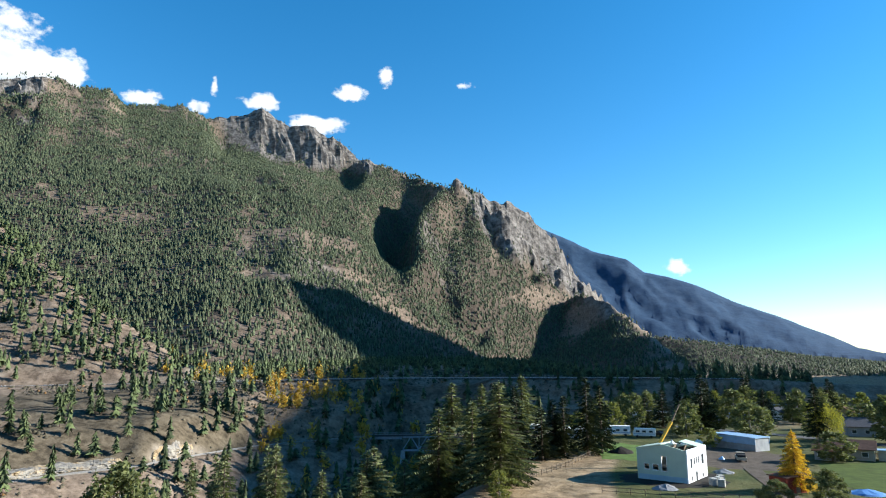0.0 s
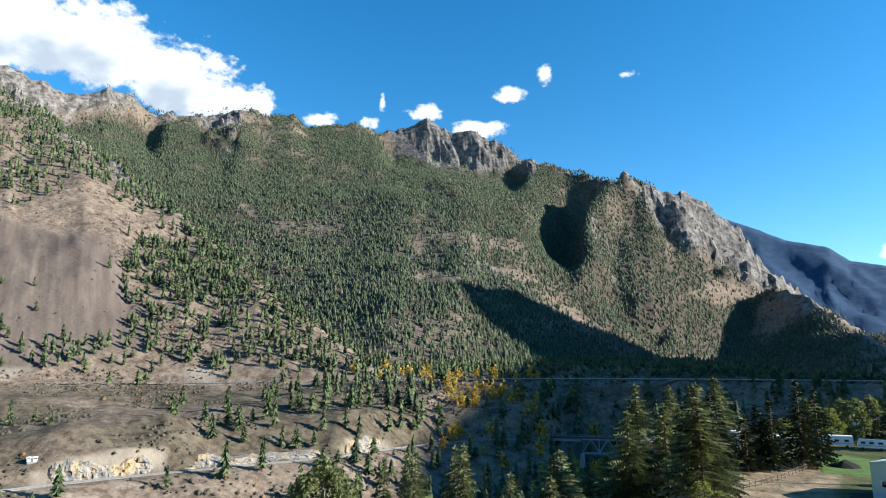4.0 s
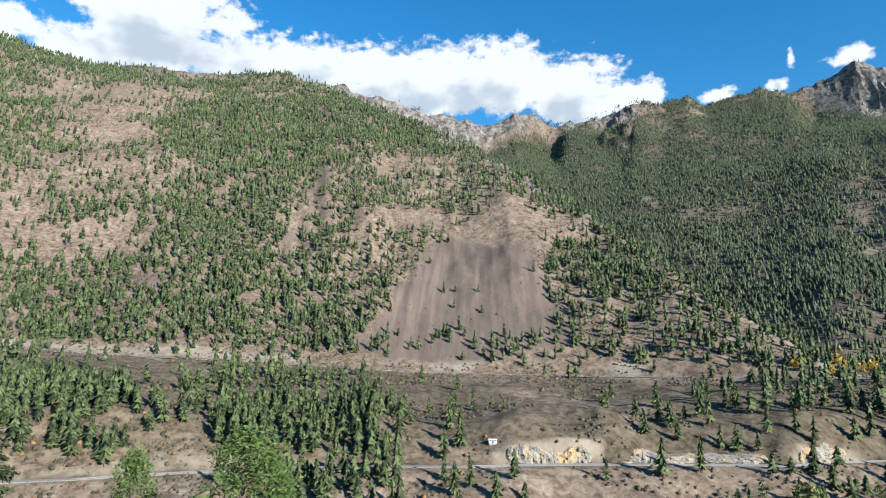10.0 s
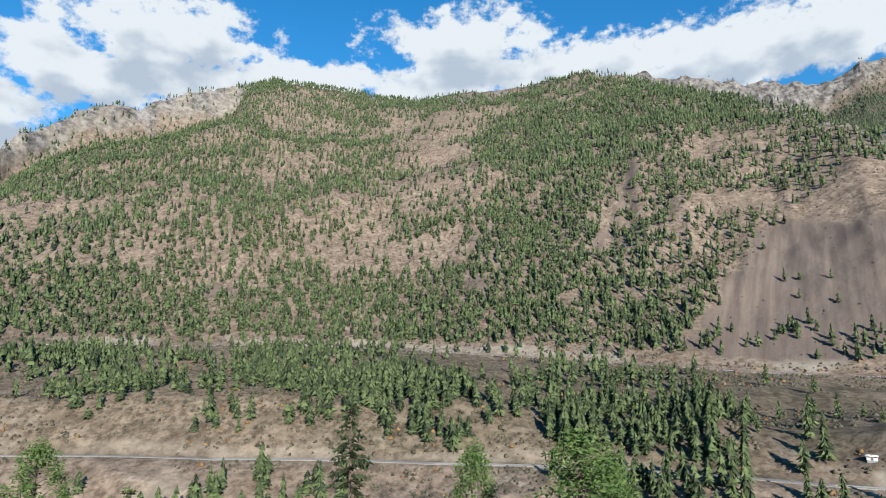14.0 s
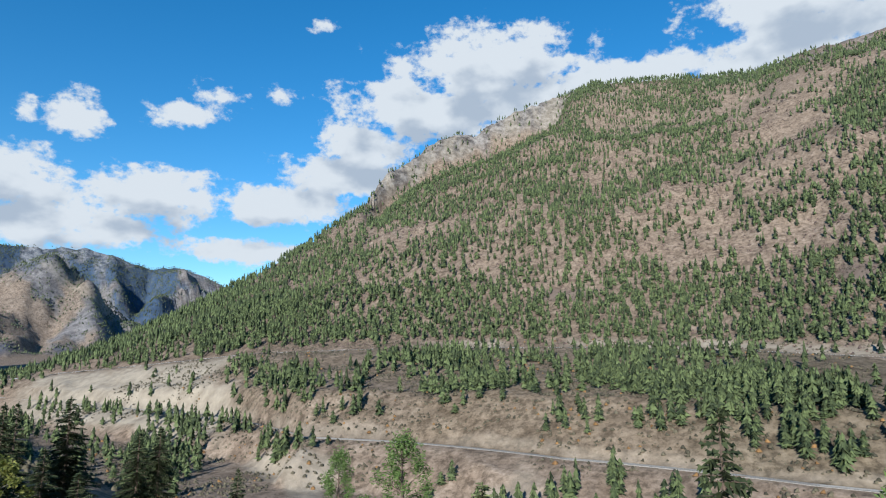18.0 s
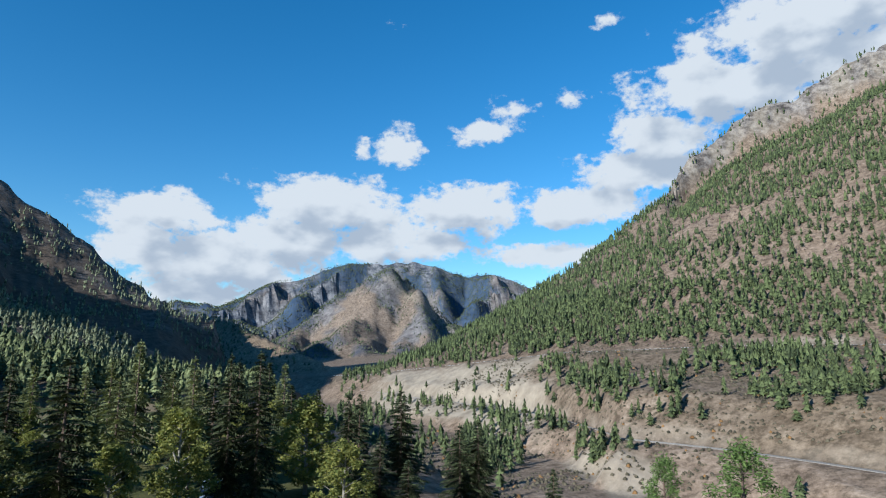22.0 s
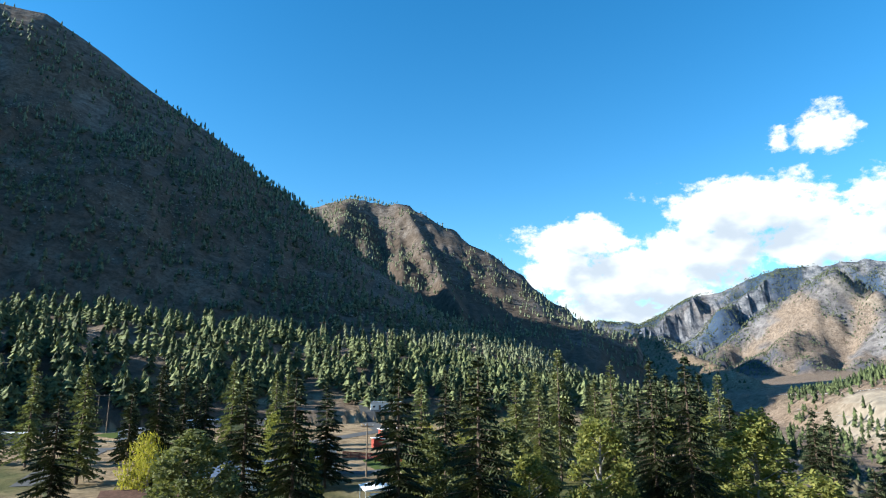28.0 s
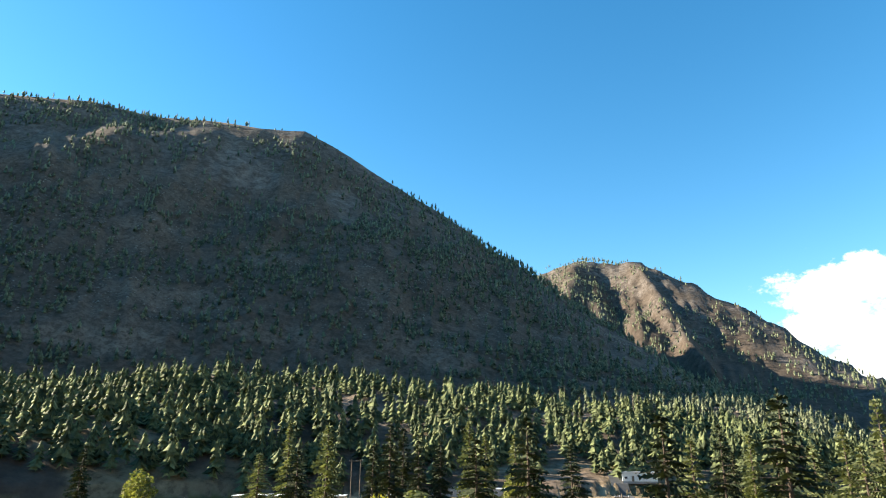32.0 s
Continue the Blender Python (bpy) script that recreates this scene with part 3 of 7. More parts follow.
def ground_material():
    m, nt, b = material("ground")
    k = attr(nt, "cover")          # rock, dry grass and turf, scree
    k2 = attr(nt, "cover_b")       # woodland floor, pale cut bank, red soil
    big, mid, fine = noise_out(nt, 0.012, 6), noise_out(nt, 0.09, 6), noise_out(nt, 0.7, 5)
    soil = ramp(nt, mid, [(0.25, (0.125, 0.092, 0.068)), (0.5, (0.23, 0.173, 0.13)), (0.75, (0.32, 0.25, 0.192))])
    soil = mixc(nt, 0.45, soil, ramp(nt, fine, [(0.3, (0.45, 0.42, 0.36)), (0.7, (1.25, 1.25, 1.25))]), "MULTIPLY")
    speck = ramp(nt, noise_out(nt, 0.24, 7, 0.68), [(0.40, (0.30, 0.29, 0.26)), (0.50, (0.85, 0.83, 0.80)), (0.62, (1.2, 1.2, 1.2))])
    soil = mixc(nt, 0.65, soil, speck, "MULTIPLY")
    stone = noise_out(nt, 0.045, 12, 0.74)
    rock = ramp(nt, stone, [(0.36, (0.034, 0.030, 0.029)), (0.47, (0.10, 0.088, 0.080)), (0.56, (0.19, 0.168, 0.152)), (0.68, (0.27, 0.245, 0.22))])
    geo = nt.nodes.new("ShaderNodeNewGeometry")
    spin = nt.nodes.new("ShaderNodeVectorRotate")
    spin.rotation_type = "Z_AXIS"
    spin.inputs["Angle"].default_value = radians(-49)
    nt.links.new(geo.outputs["Position"], spin.inputs["Vector"])
    along = nt.nodes.new("ShaderNodeVectorMath")
    along.operation = "MULTIPLY"
    along.inputs[1].default_value = (0.14, 0.010, 0.010)
    nt.links.new(spin.outputs[0], along.inputs[0])
    scree = ramp(nt, noise_out(nt, 1.0, 7, 0.6, along.outputs[0]), [(0.3, (0.100, 0.074, 0.060)), (0.5, (0.134, 0.102, 0.083)), (0.68, (0.178, 0.136, 0.105))])
    turf = ramp(nt, mid, [(0.35, (0.054, 0.066, 0.022)), (0.65, (0.115, 0.105, 0.042))])
    wood = ramp(nt, mid, [(0.3, (0.036, 0.029, 0.022)), (0.7, (0.088, 0.067, 0.052))])
    pale = ramp(nt, mid, [(0.3, (0.20, 0.165, 0.125)), (0.7, (0.34, 0.29, 0.225))])
    straw = mixc(nt, 0.7, ramp(nt, mid, [(0.3, (0.25, 0.175, 0.10)), (0.7, (0.40, 0.30, 0.175))]), speck, "MULTIPLY")
    col = mixc(nt, k2[0], soil, wood)
    col = mixc(nt, k[2], col, scree)
    col = mixc(nt, k[1], col, turf)
    col = mixc(nt, k2[2], col, straw)
    col = mixc(nt, k[0], col, rock)
    k3 = attr(nt, "cover_c")         # far rock and far woods, both blued for haze; sage
    # grey rock with the blue of distance haze mixed into its colour
    hazed_rock = ramp(nt, noise_out(nt, 0.022, 12, 0.76), [(0.40, (0.035, 0.042, 0.056)), (0.48, (0.10, 0.105, 0.12)), (0.54, (0.155, 0.155, 0.165)), (0.64, (0.235, 0.235, 0.245))])
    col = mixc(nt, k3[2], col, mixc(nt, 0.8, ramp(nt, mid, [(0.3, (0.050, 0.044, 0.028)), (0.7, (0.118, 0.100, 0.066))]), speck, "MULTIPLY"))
    # distance haze put into the colour of the far woods
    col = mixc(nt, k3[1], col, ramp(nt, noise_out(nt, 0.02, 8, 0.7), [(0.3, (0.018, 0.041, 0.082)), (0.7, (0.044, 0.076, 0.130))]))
    col = mixc(nt, k3[0], col, hazed_rock)
    col = mixc(nt, k2[1], col, pale)
    col = mixc(nt, 0.3, col, ramp(nt, big, [(0.3, (0.6, 0.6, 0.6)), (0.7, (1.3, 1.3, 1.3))]), "MULTIPLY")
    nt.links.new(col, b.inputs["Base Color"])
    b.inputs["Roughness"].default_value = 0.95
    b.inputs["Specular IOR Level"].default_value = 0.1
    both = nt.nodes.new("ShaderNodeMath")
    both.operation = "MULTIPLY_ADD"
    both.inputs[1].default_value = 0.35
    nt.links.new(noise_out(nt, 0.24, 7, 0.68), both.inputs[0])
    nt.links.new(mid, both.inputs[2])
    bump(nt, b, both.outputs[0], 3.0, 0.45)
    return m


GROUND = ground_material()
PINE_FAR = foliage("pine_far", (0.034, 0.043, 0.025), (0.110, 0.126, 0.064))
PINE_MID = foliage("pine_mid", (0.022, 0.031, 0.015), (0.115, 0.142, 0.056))
PINE_KNOLL = foliage("pine_knoll", (0.032, 0.043, 0.020), (0.185, 0.212, 0.092), thin=0.05)
# hillside pines lightened to stand for sun grazing the shaded slope
PINE_SUNNED = foliage("pine_sunned", (0.05, 0.06, 0.034), (0.21, 0.23, 0.13))

# ---- ground ----
AZ_EDGE = np.concatenate([np.arange(-42, 238, 0.25), np.arange(238, 318, 1.0)])
RINGS = 330


def ring_radii():
    """Radii for each azimuth, closer where the land rises to the eye of somebody on the bench."""
    base = np.geomspace(2, 4950, 1400)
    az = np.arange(-42, 318, 0.6)
    A, R = np.meshgrid(np.radians(az), base, indexing="ij")
    z = land(-np.sin(A) * R, np.cos(A) * R)
    rise = np.diff(np.maximum.accumulate(np.degrees(np.arctan2(z - 22, R)), axis=1), axis=1, prepend=-90)
    rise[:, :60] = 0
    weight = np.minimum(rise, 0.5) / 40 + np.gradient(np.log(base))[None] / 20
    pad = np.pad(weight, ((5, 5), (0, 0)), mode="edge")
    weight = sum(pad[k:k + len(az)] for k in range(11))
    total = np.cumsum(weight, axis=1)
    total /= total[:, -1:]
    radii = np.stack([np.interp(np.linspace(0, 1, RINGS), row, base) for row in total])
    at = (AZ_EDGE + 42) / 0.6
    k = np.clip(at.astype(int), 0, len(az) - 2)
    f = np.clip(at - k, 0, 1)[:, None]
    return radii[k] * (1 - f) + radii[k + 1] * f


def build_ground():
    R = ring_radii()
    A = np.radians(AZ_EDGE)[:, None] + 0 * R
    x, y = -np.sin(A) * R, np.cos(A) * R
    z, which, az, r = land(x, y, True)
    na, nr = A.shape
    verts = np.stack([x, y, z], -1).reshape(-1, 3)
    i, j = np.meshgrid(np.arange(na), np.arange(nr - 1), indexing="ij")
    a, b_, c, d = i * nr + j, i * nr + j + 1, ((i + 1) % na) * nr + j + 1, ((i + 1) % na) * nr + j
    quads = np.stack([a, b_, c, d], -1).reshape(-1, 4)
    me = bpy.data.meshes.new("ground")
    me.vertices.add(len(verts))
    me.vertices.foreach_set("co", verts.ravel())
    me.loops.add(quads.size)
    me.loops.foreach_set("vertex_index", quads.ravel().astype(np.int32))
    me.polygons.add(len(quads))
    me.polygons.foreach_set("loop_start", np.arange(0, quads.size, 4, dtype=np.int32))
    me.update(calc_edges=True)
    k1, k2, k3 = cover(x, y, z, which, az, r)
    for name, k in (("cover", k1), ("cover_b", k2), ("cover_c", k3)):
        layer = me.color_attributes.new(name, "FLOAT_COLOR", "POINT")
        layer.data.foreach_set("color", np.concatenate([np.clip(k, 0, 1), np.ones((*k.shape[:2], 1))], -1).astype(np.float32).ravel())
    me.materials.append(GROUND)
    stone = np.where(np.isin(which, (1, 2, 8)), k1[..., 0], k3[..., 0] * (which == 5)).ravel()
    me.polygons.foreach_set("use_smooth", stone[quads].mean(1) < 0.45)
    ob = new("ground", me)
    tagged(ob, "dry brown mountain valley with bench, canyon and rocky slopes", "ground", kind="structure")
    return ob


def band(v, lo, hi, soft):
    return smooth(lo - soft, lo + soft, v) * (1 - smooth(hi - soft, hi + soft, v))


def scree_at(az, r):
    t = np.clip((r - 525) / 215, 0, 1)
    lo, hi = 39.5 + 5.5 * t, 60.5 - 8 * t
    return smooth(lo - 0.8, lo + 0.8, az) * (1 - smooth(hi - 0.8, hi + 0.8, az)) * smooth(516, 528, r) * (1 - smooth(730, 790, r))


# clearings and thick stands: azimuth, height angle, half widths, slope, amount
NEAR_BARE = [(85.5, 8.8, 7.5, 1.9, -0.1, 1), (79.8, 17.5, 2.8, 1.0, -0.5, 0.6), (84.2, 19.8, 1.1, 0.5, 0, 0.9), (107.8, 12.4, 2.2, 0.8, 0, 0.7), (99.0, 5.5, 3.6, 0.55, 0, 0.9), (76.6, 6.4, 1.3, 0.8, 0, 0.9),
    (106.3, 8.1, 2.2, 1.0, 0, 0.7), (74, 22, 1.6, 0.6, 0, 0.7), (78.8, 21.6, 2.6, 0.7, 0, 0.7), (100, 8.8, 4, 0.9, 0, 0.6), (115.4, 6.8, 3, 0.7, 0, 0.7), (115, 10.4, 2.6, 0.9, 0, 0.6)]
NEAR_OPEN = [(49, 15.5, 9, 5.5, 0, 0.24), (45, 7, 4, 5, 0, 0.12)]
NEAR_THICK = [(94, 13, 6, 6, 0, 0.14), (68, 12, 8, 8, 0, 0.45), (60, 21, 7, 2.2, 0, 0.55), (104, 3.4, 45, 2.6, 0, 0.75), (70, 19.5, 6, 2, 0, 0.3), (112, 14, 4, 4, 0, 0.12), (35, 3.5, 8, 5.5, 0.3, 0.6)]
CLIFF_BARE = [(18.1, 11.2, 1.3, 0.6, 0.2, 0.9), (13.7, 11.5, 1.8, 0.6, 0.1, 0.8), (9.6, 10.8, 1.4, 0.6, 0.2, 0.8), (16, 7.7, 2.6, 0.6, 0.1, 1), (9, 7.9, 2.2, 0.6, 0.2, 0.9), (25.2, 14.2, 1.4, 0.4, 0, 0.6), (33.4, 13.6, 0.9, 0.5, 0.3, 0.8),
    (7.4, 3.4, 2.0, 1.1, 0.1, 0.7), (11.5, 5.6, 2.6, 0.6, 0.3, 0.8), (-9, 5.8, 3.2, 1.0, 0.0, 0.8), (20, 3, 7, 1.6, 0, 0.5), (-4.8, 9.6, 0.5, 2.0, 0, 0.7), (22, 7.5, 3, 0.8, 0.2, 0.5), (41.5, 14.6, 0.5, 0.3, 0, 1), (-14, 5, 3, 2, -0.5, 0.8)]


def patches(az, el, n, spots):
    """Highest amount of the spots at each direction, with ragged edges."""
    out = np.zeros(np.shape(az))
    for a, e, wa, we, slope, amount in spots:
        d = np.hypot((az - a) / wa, (el - e - slope * (az - a)) / we)
        out = np.maximum(out, amount * (1 - smooth(0.75, 1.2, d + 0.35 * n)))
    return out


DARK_BARE = [(214.4, 23.3, 3.0, 1.6, 0.3, 0.9), (204.6, 20.6, 1.6, 1.4, 0.4, 0.9), (217, 11.6, 5, 1.2, 0.1, 0.7), (209, 9, 5, 0.8, 0.1, 0.7), (200, 13, 4, 1.5, 0.6, 0.6), (211, 16, 2.5, 1.2, 0.2, 0.6), (196, 8, 4, 1.2, 0.3, 0.6), (224, 8, 5, 1.0, 0, 0.7), (222, 17, 3, 1.5, 0, 0.6)]
COULOIR = [(62.6, 16.4), (63.4, 14.6), (64.5, 12.6), (65.9, 9.1)]


def cover(x, y, z, which, az, r):
    n, m, q = fbm(x, y, 260, 5), fbm(x, y, 60, 4), fbm(x, y, 30, 3)
    rel = {i: z / np.maximum(curve(az, c, 2), 60) for i, c in ((1, NEAR_CREST), (2, CLIFF_CREST), (8, LIT_CREST), (9, DARK_CREST))}
    rock = np.zeros_like(z)
    cliff = crag(az, z, r, 90 * n + 40 * m)
    rock = np.where(which == 2, np.maximum(cliff, 0.5 * smooth(0.75, 1.0, n + 0.4 * m)), rock)
    rock = np.where(which == 1, np.maximum(band(az, 99, 117.5, 0.8) * smooth(0.84, 0.90, rel[1] + 0.04 * m), 0.8 * smooth(0.86, 0.97, rel[1] + 0.06 * m) * smooth(-0.2, 0.3, m)), rock)
    rock = np.where(which == 8, smooth(0.55, 0.95, rel[8] + 0.35 * m) * 0.45, rock)
    rock = np.where(which == 9, np.maximum(0.4 * smooth(0.6, 0.95, rel[9] + 0.3 * m), patches(az, np.degrees(np.arctan2(z - 22, np.maximum(r, 100))), m, DARK_BARE[:2]) * 0.45), rock)
    rock = np.where(which == 5, 0.5 * smooth(-0.3, 0.4, n + m * 0.5), rock)
    rock = np.where(which == 6, 0.25 + 0.3 * smooth(0.0, 0.5, n), rock)
    scree = (which == 1) * scree_at(az + 1.2 * m, r + 50 * m)
    el = np.degrees(np.arctan2(z - 22, np.maximum(r, 100)))
    scree = np.maximum(scree, (which == 1) * 0.9 * (off_line(az + 0.5 * m, el, COULOIR) < 0.42))
    scree = np.maximum(scree, (which == 1) * patches(az, el, m, [NEAR_BARE[4], NEAR_BARE[5]]))
    stripe = band(which, 5, 6, 0.1) * (1 - smooth(0.25, 0.5, off_line(az + 0.2 * m, el, [(143.4, 7.2), (140, 4.9), (137.2, 2.4)]) + 0.1 * q))
    wood = wooded(x, y, z, which, az, r)
    wood = np.where(which == 1, wood * 0.35, wood)
    wood = np.where(which == 0, wood * 0.2, wood)
    wood = np.where(which == 8, 0.9, np.where(which == 9, 0.50 + 0.2 * wood - 0.45 * patches(az, el, m, DARK_BARE), wood))
    rim = curve(az, CANYON, 1)
    own = (which == 0) & (((az > 163) | (az < -45)) | (r < rim * 1.04))
    turf = np.where(own, smooth(-0.25, 0.25, n + 0.6 * m + 0.15 * band(az, -36, -14, 3) - 1.2 * band(az, -15, 8, 2) * smooth(30, 60, r) * (1 - smooth(150, 170, r))), 0)
    field = band(az, -40, -24, 1.5) * band(r, 1560, 2290, 20)
    rail, hwy = curve(az, CANYON, 4), curve(az, HIGHWAY, 1)
    pale = band(az, 127, 143, 1.2) * band(r + 8 * q, rail - 60, hwy - 12 + 6 * m, 12) * smooth(-0.7, -0.1, m + 0.3 * n + 0.6 * band(az, 130, 141, 2))
    pale = np.maximum(pale, band(az, 15.5, 22, 0.5) * band(r, hwy + 6, hwy + 34, 3) * (which < 2))
    pale = np.maximum(pale, band(az + q, 38, 47, 0.4) * band(r + 2 * q, rail + 4, rail + 8, 1.5))
    pale = np.maximum(pale, band(az + q, 21, 24, 0.4) * band(r + 2 * q, rail + 4, rail + 8, 1.5))
    pale = np.maximum(pale, 0.4 * band(az, 60, 128, 1) * band(r + 3 * q, rail + 4, rail + 9 + 5 * smooth(80, 120, az), 2) * smooth(-0.7, -0.1, m))
    pale = np.maximum(pale, 0.8 * band(az, 100, 126, 3) * band(r + 10 * q, rail - 75, rail - 25, 8) * smooth(-0.2, 0.3, m))
    pale = np.maximum(pale, 0.85 * (which < 2) * band(az, 24, 112, 4) * band(r + 4 * q, hwy + 5, hwy + 21, 3) * smooth(-0.45, 0.1, m))
    pale = np.maximum(pale, 0.22 * (which == 2) * band(az, -21.5, -13, 1.0) * smooth(0.80, 0.94, z / np.maximum(curve(az, TOE_CREST, 2), 20)))
    pale = np.maximum(pale, 0.7 * stripe)
    straw = np.where(own, 0.9 * (1 - turf), 0)
    straw = np.maximum(straw, field)
    straw = np.maximum(straw, 0.35 * (which == 7))
    straw = np.maximum(straw, 0.15 * (which == 0) * (~own) * smooth(-0.1, 0.4, n) * (r > rail))
    straw = np.maximum(straw, (which == 1) * band(az, 82, 99, 2) * smooth(0.84, 0.92, rel[1]) * smooth(-0.1, 0.3, m))
    straw = np.maximum(straw, 0.8 * (which == 10) * (1 - smooth(280, 330, r)) * smooth(-0.1, 0.3, m))
    pale = np.maximum(pale, 0.45 * (which == 1) * band(az, 99, 117.5, 0.8) * smooth(0.84, 0.90, rel[1] + 0.04 * m) * smooth(-0.3, 0.2, q))
    # where the far rock carries its painted haze tint
    hazed_rock = np.where(which == 5, 0.55 + 0.45 * smooth(-0.2, 0.4, n), 0) + np.where(which == 3, 0.16 * smooth(-0.2, 0.7, m + 0.5 * n), 0) + np.where(which == 6, 0.6 * smooth(0.15, 0.45, n + 0.5 * m), 0)
    hazed_rock = hazed_rock * (1 - 0.85 * smooth(0.35, 0.85, wood))
    rock = np.where(which == 5, rock * (1 - smooth(0.35, 0.8, wood)), rock)
    sage = np.where((which == 0) & (~own) & (r > rail) & (az > 17) & (r < hwy - 9), 0.55 - 0.25 * smooth(84, 92, az) + 0.15 * (1 - smooth(56, 64, az)), 0) * (1 - pale) * smooth(-1.5, -0.3, n + m)
    # haze blue on the wooded parts of the far mountains
    blue = np.where(which == 3, 1.0 - hazed_rock, 0) + np.where(which == 5, 0.9 * smooth(0.3, 0.6, wood), 0) + np.where(which == 6, 0.5 * smooth(0.35, 0.7, wood), 0)
    return np.stack([rock, turf, scree], -1), np.stack([wood * 0.9, pale, straw * 0.8], -1), np.stack([hazed_rock, blue, sage], -1)


def wooded(x, y, z, which, az, r):
    """How thick the trees stand, 0 to 1."""
    n, m = fbm(x + 900, y - 400, 260, 4), fbm(x - 300, y + 500, 80, 4)
    d = np.zeros_like(z)
    el = np.degrees(np.arctan2(z - 22, np.maximum(r, 100)))
    near = 0.46 + 0.10 * smooth(98, 110, az) + 0.32 * n + 0.45 * m
    near = near + patches(az, el, m, NEAR_THICK) - patches(az, el, m, NEAR_OPEN)
    near = np.where(near > 0, near * (1 - 0.8 * patches(az, el, m, NEAR_BARE)) * (1 - 0.9 * (off_line(az + 0.5 * m, el, COULOIR) < 0.5)), 0)
    d = np.where(which == 1, near, d)
    far = 0.95 + 0.4 * n + 0.3 * m - 0.55 * smooth(0.82, 0.95, z / np.maximum(curve(az, CLIFF_CREST, 2), 60)) - 0.5 * (1 - smooth(850, 1100, r))
    far = far * (1 - 0.85 * patches(az, el, m, CLIFF_BARE))
    d = np.where(which == 2, far - 0.35 * smooth(-8, -14, az) - 0.4 * smooth(-14, -20, az), d)
    d = np.where(which == 4, 1.0, d)
    d = np.where(which == 3, 1.0, d)
    d = np.where(which == 5, 0.50 + 1.0 * n + 0.5 * m + 0.35 * (1 - smooth(134, 140, az)), d)
    crest6 = z / np.maximum(curve(az, BROWN_CREST, 2), 40)
    d = np.where(which == 6, 0.34 + 0.6 * n + 0.4 * m + 0.6 * smooth(0.78, 0.92, crest6) * (az > 141) + 0.5 * (1 - smooth(137, 140.5, az + 3 * n)), d)
    d = np.where(which == 7, 0.10 + 0.4 * n, d)
    d = np.where(which == 8, 0.25 + 0.5 * n, d)
    d = np.where(which == 9, (0.55 + 0.7 * n + 0.6 * m + 0.35 * (1 - smooth(7, 15, el))) * (1 - 0.85 * patches(az, el, m, DARK_BARE)), d)
    d = np.where(which == 10, 0.74 + 0.6 * n + 0.55 * m, d)
    can = (which == 0) & (r > curve(az, CANYON, 1) * 1.02) & (az < 163) & (az > -45)
    d = np.where(can, 0.45 + 0.5 * n + 0.4 * m + (0.3 * n + 0.4 * m - 0.08 + 0.5 * fbm(x, y, 42, 2)) * smooth(56, 62, az) * (1 - smooth(120, 126, az)) - 0.35 * band(az, 112, 128, 2) * (1 - smooth(-60, -45, r - curve(az, CANYON, 4))) - 0.42 * band(az, 112, 142, 2) * (1 - smooth(-45, -25, r - curve(az, CANYON, 4))) + 0.10 * smooth(52, 60, az) + 0.35 * band(az, 56, 84, 3) * band(r - curve(az, CANYON, 4), 12, 72, 10) + 0.15 * band(az, 58, 90, 3) * band(r - curve(az, CANYON, 4), 18, 120, 15) + 0.16 * band(az, 85, 124, 3) * band(r - curve(az, CANYON, 4), 18, 170, 15) + 0.45 * (1 - smooth(8, 16, az)) * (1 - smooth(470, 500, r)) - 0.08 * smooth(30, 40, az) * (1 - smooth(56, 62, az)), d)
    between = can * band(curve(az, HIGHWAY, 1) - r, 4, 90, 10) * (r > curve(az, CANYON, 4) + 8)
    d = d + between * (0.30 * band(az, 92, 124, 3) + 0.28 * band(az, 38, 56, 3)) * smooth(-0.3, 0.2, m)
    terrace = can * band(az, 52, 126, 3) * band(curve(az, HIGHWAY, 1) - r, 6, 130, 12)
    d = d * (1 - (0.8 - 0.42 * smooth(84, 92, az)) * terrace) * (1 - 0.12 * can * smooth(82, 88, az) * (1 - smooth(122, 128, az)))
    return np.clip(d, 0, 1)


ground = build_ground()


# ---- woods ----
def conifer_template(tiers, sides, gen, blunt=0.52):
    """Unit-high conifer of stacked ragged skirts, as vertices and triangles."""
    v, f = [], []
    for k in range(tiers):
        lo = 0.07 + 0.78 * k / tiers
        hi = 1.0 if k == tiers - 1 else min(1.0, lo + 0.78 / tiers * 2.1)
        rad = 0.5 * (1 - lo) ** blunt * (0.75 if k == 0 and tiers > 2 else 1.0)
        ox, oy = gen.uniform(-0.05, 0.05, 2)
        base = len(v)
        v.append((ox, oy, hi))
        for s in range(sides):
            a = 2 * math.pi * (s + 0.5 * (k % 2)) / sides + gen.uniform(-0.25, 0.25)
            q = rad * (gen.uniform(0.8, 1.25) if s % 2 == 0 else gen.uniform(0.35, 0.7))
            v.append((ox + math.cos(a) * q, oy + math.sin(a) * q, lo + gen.uniform(-0.06, 0.05)))
        for s in range(sides):
            f.append((base, base + 1 + s, base + 1 + (s + 1) % sides))
    return np.array(v), np.array(f)


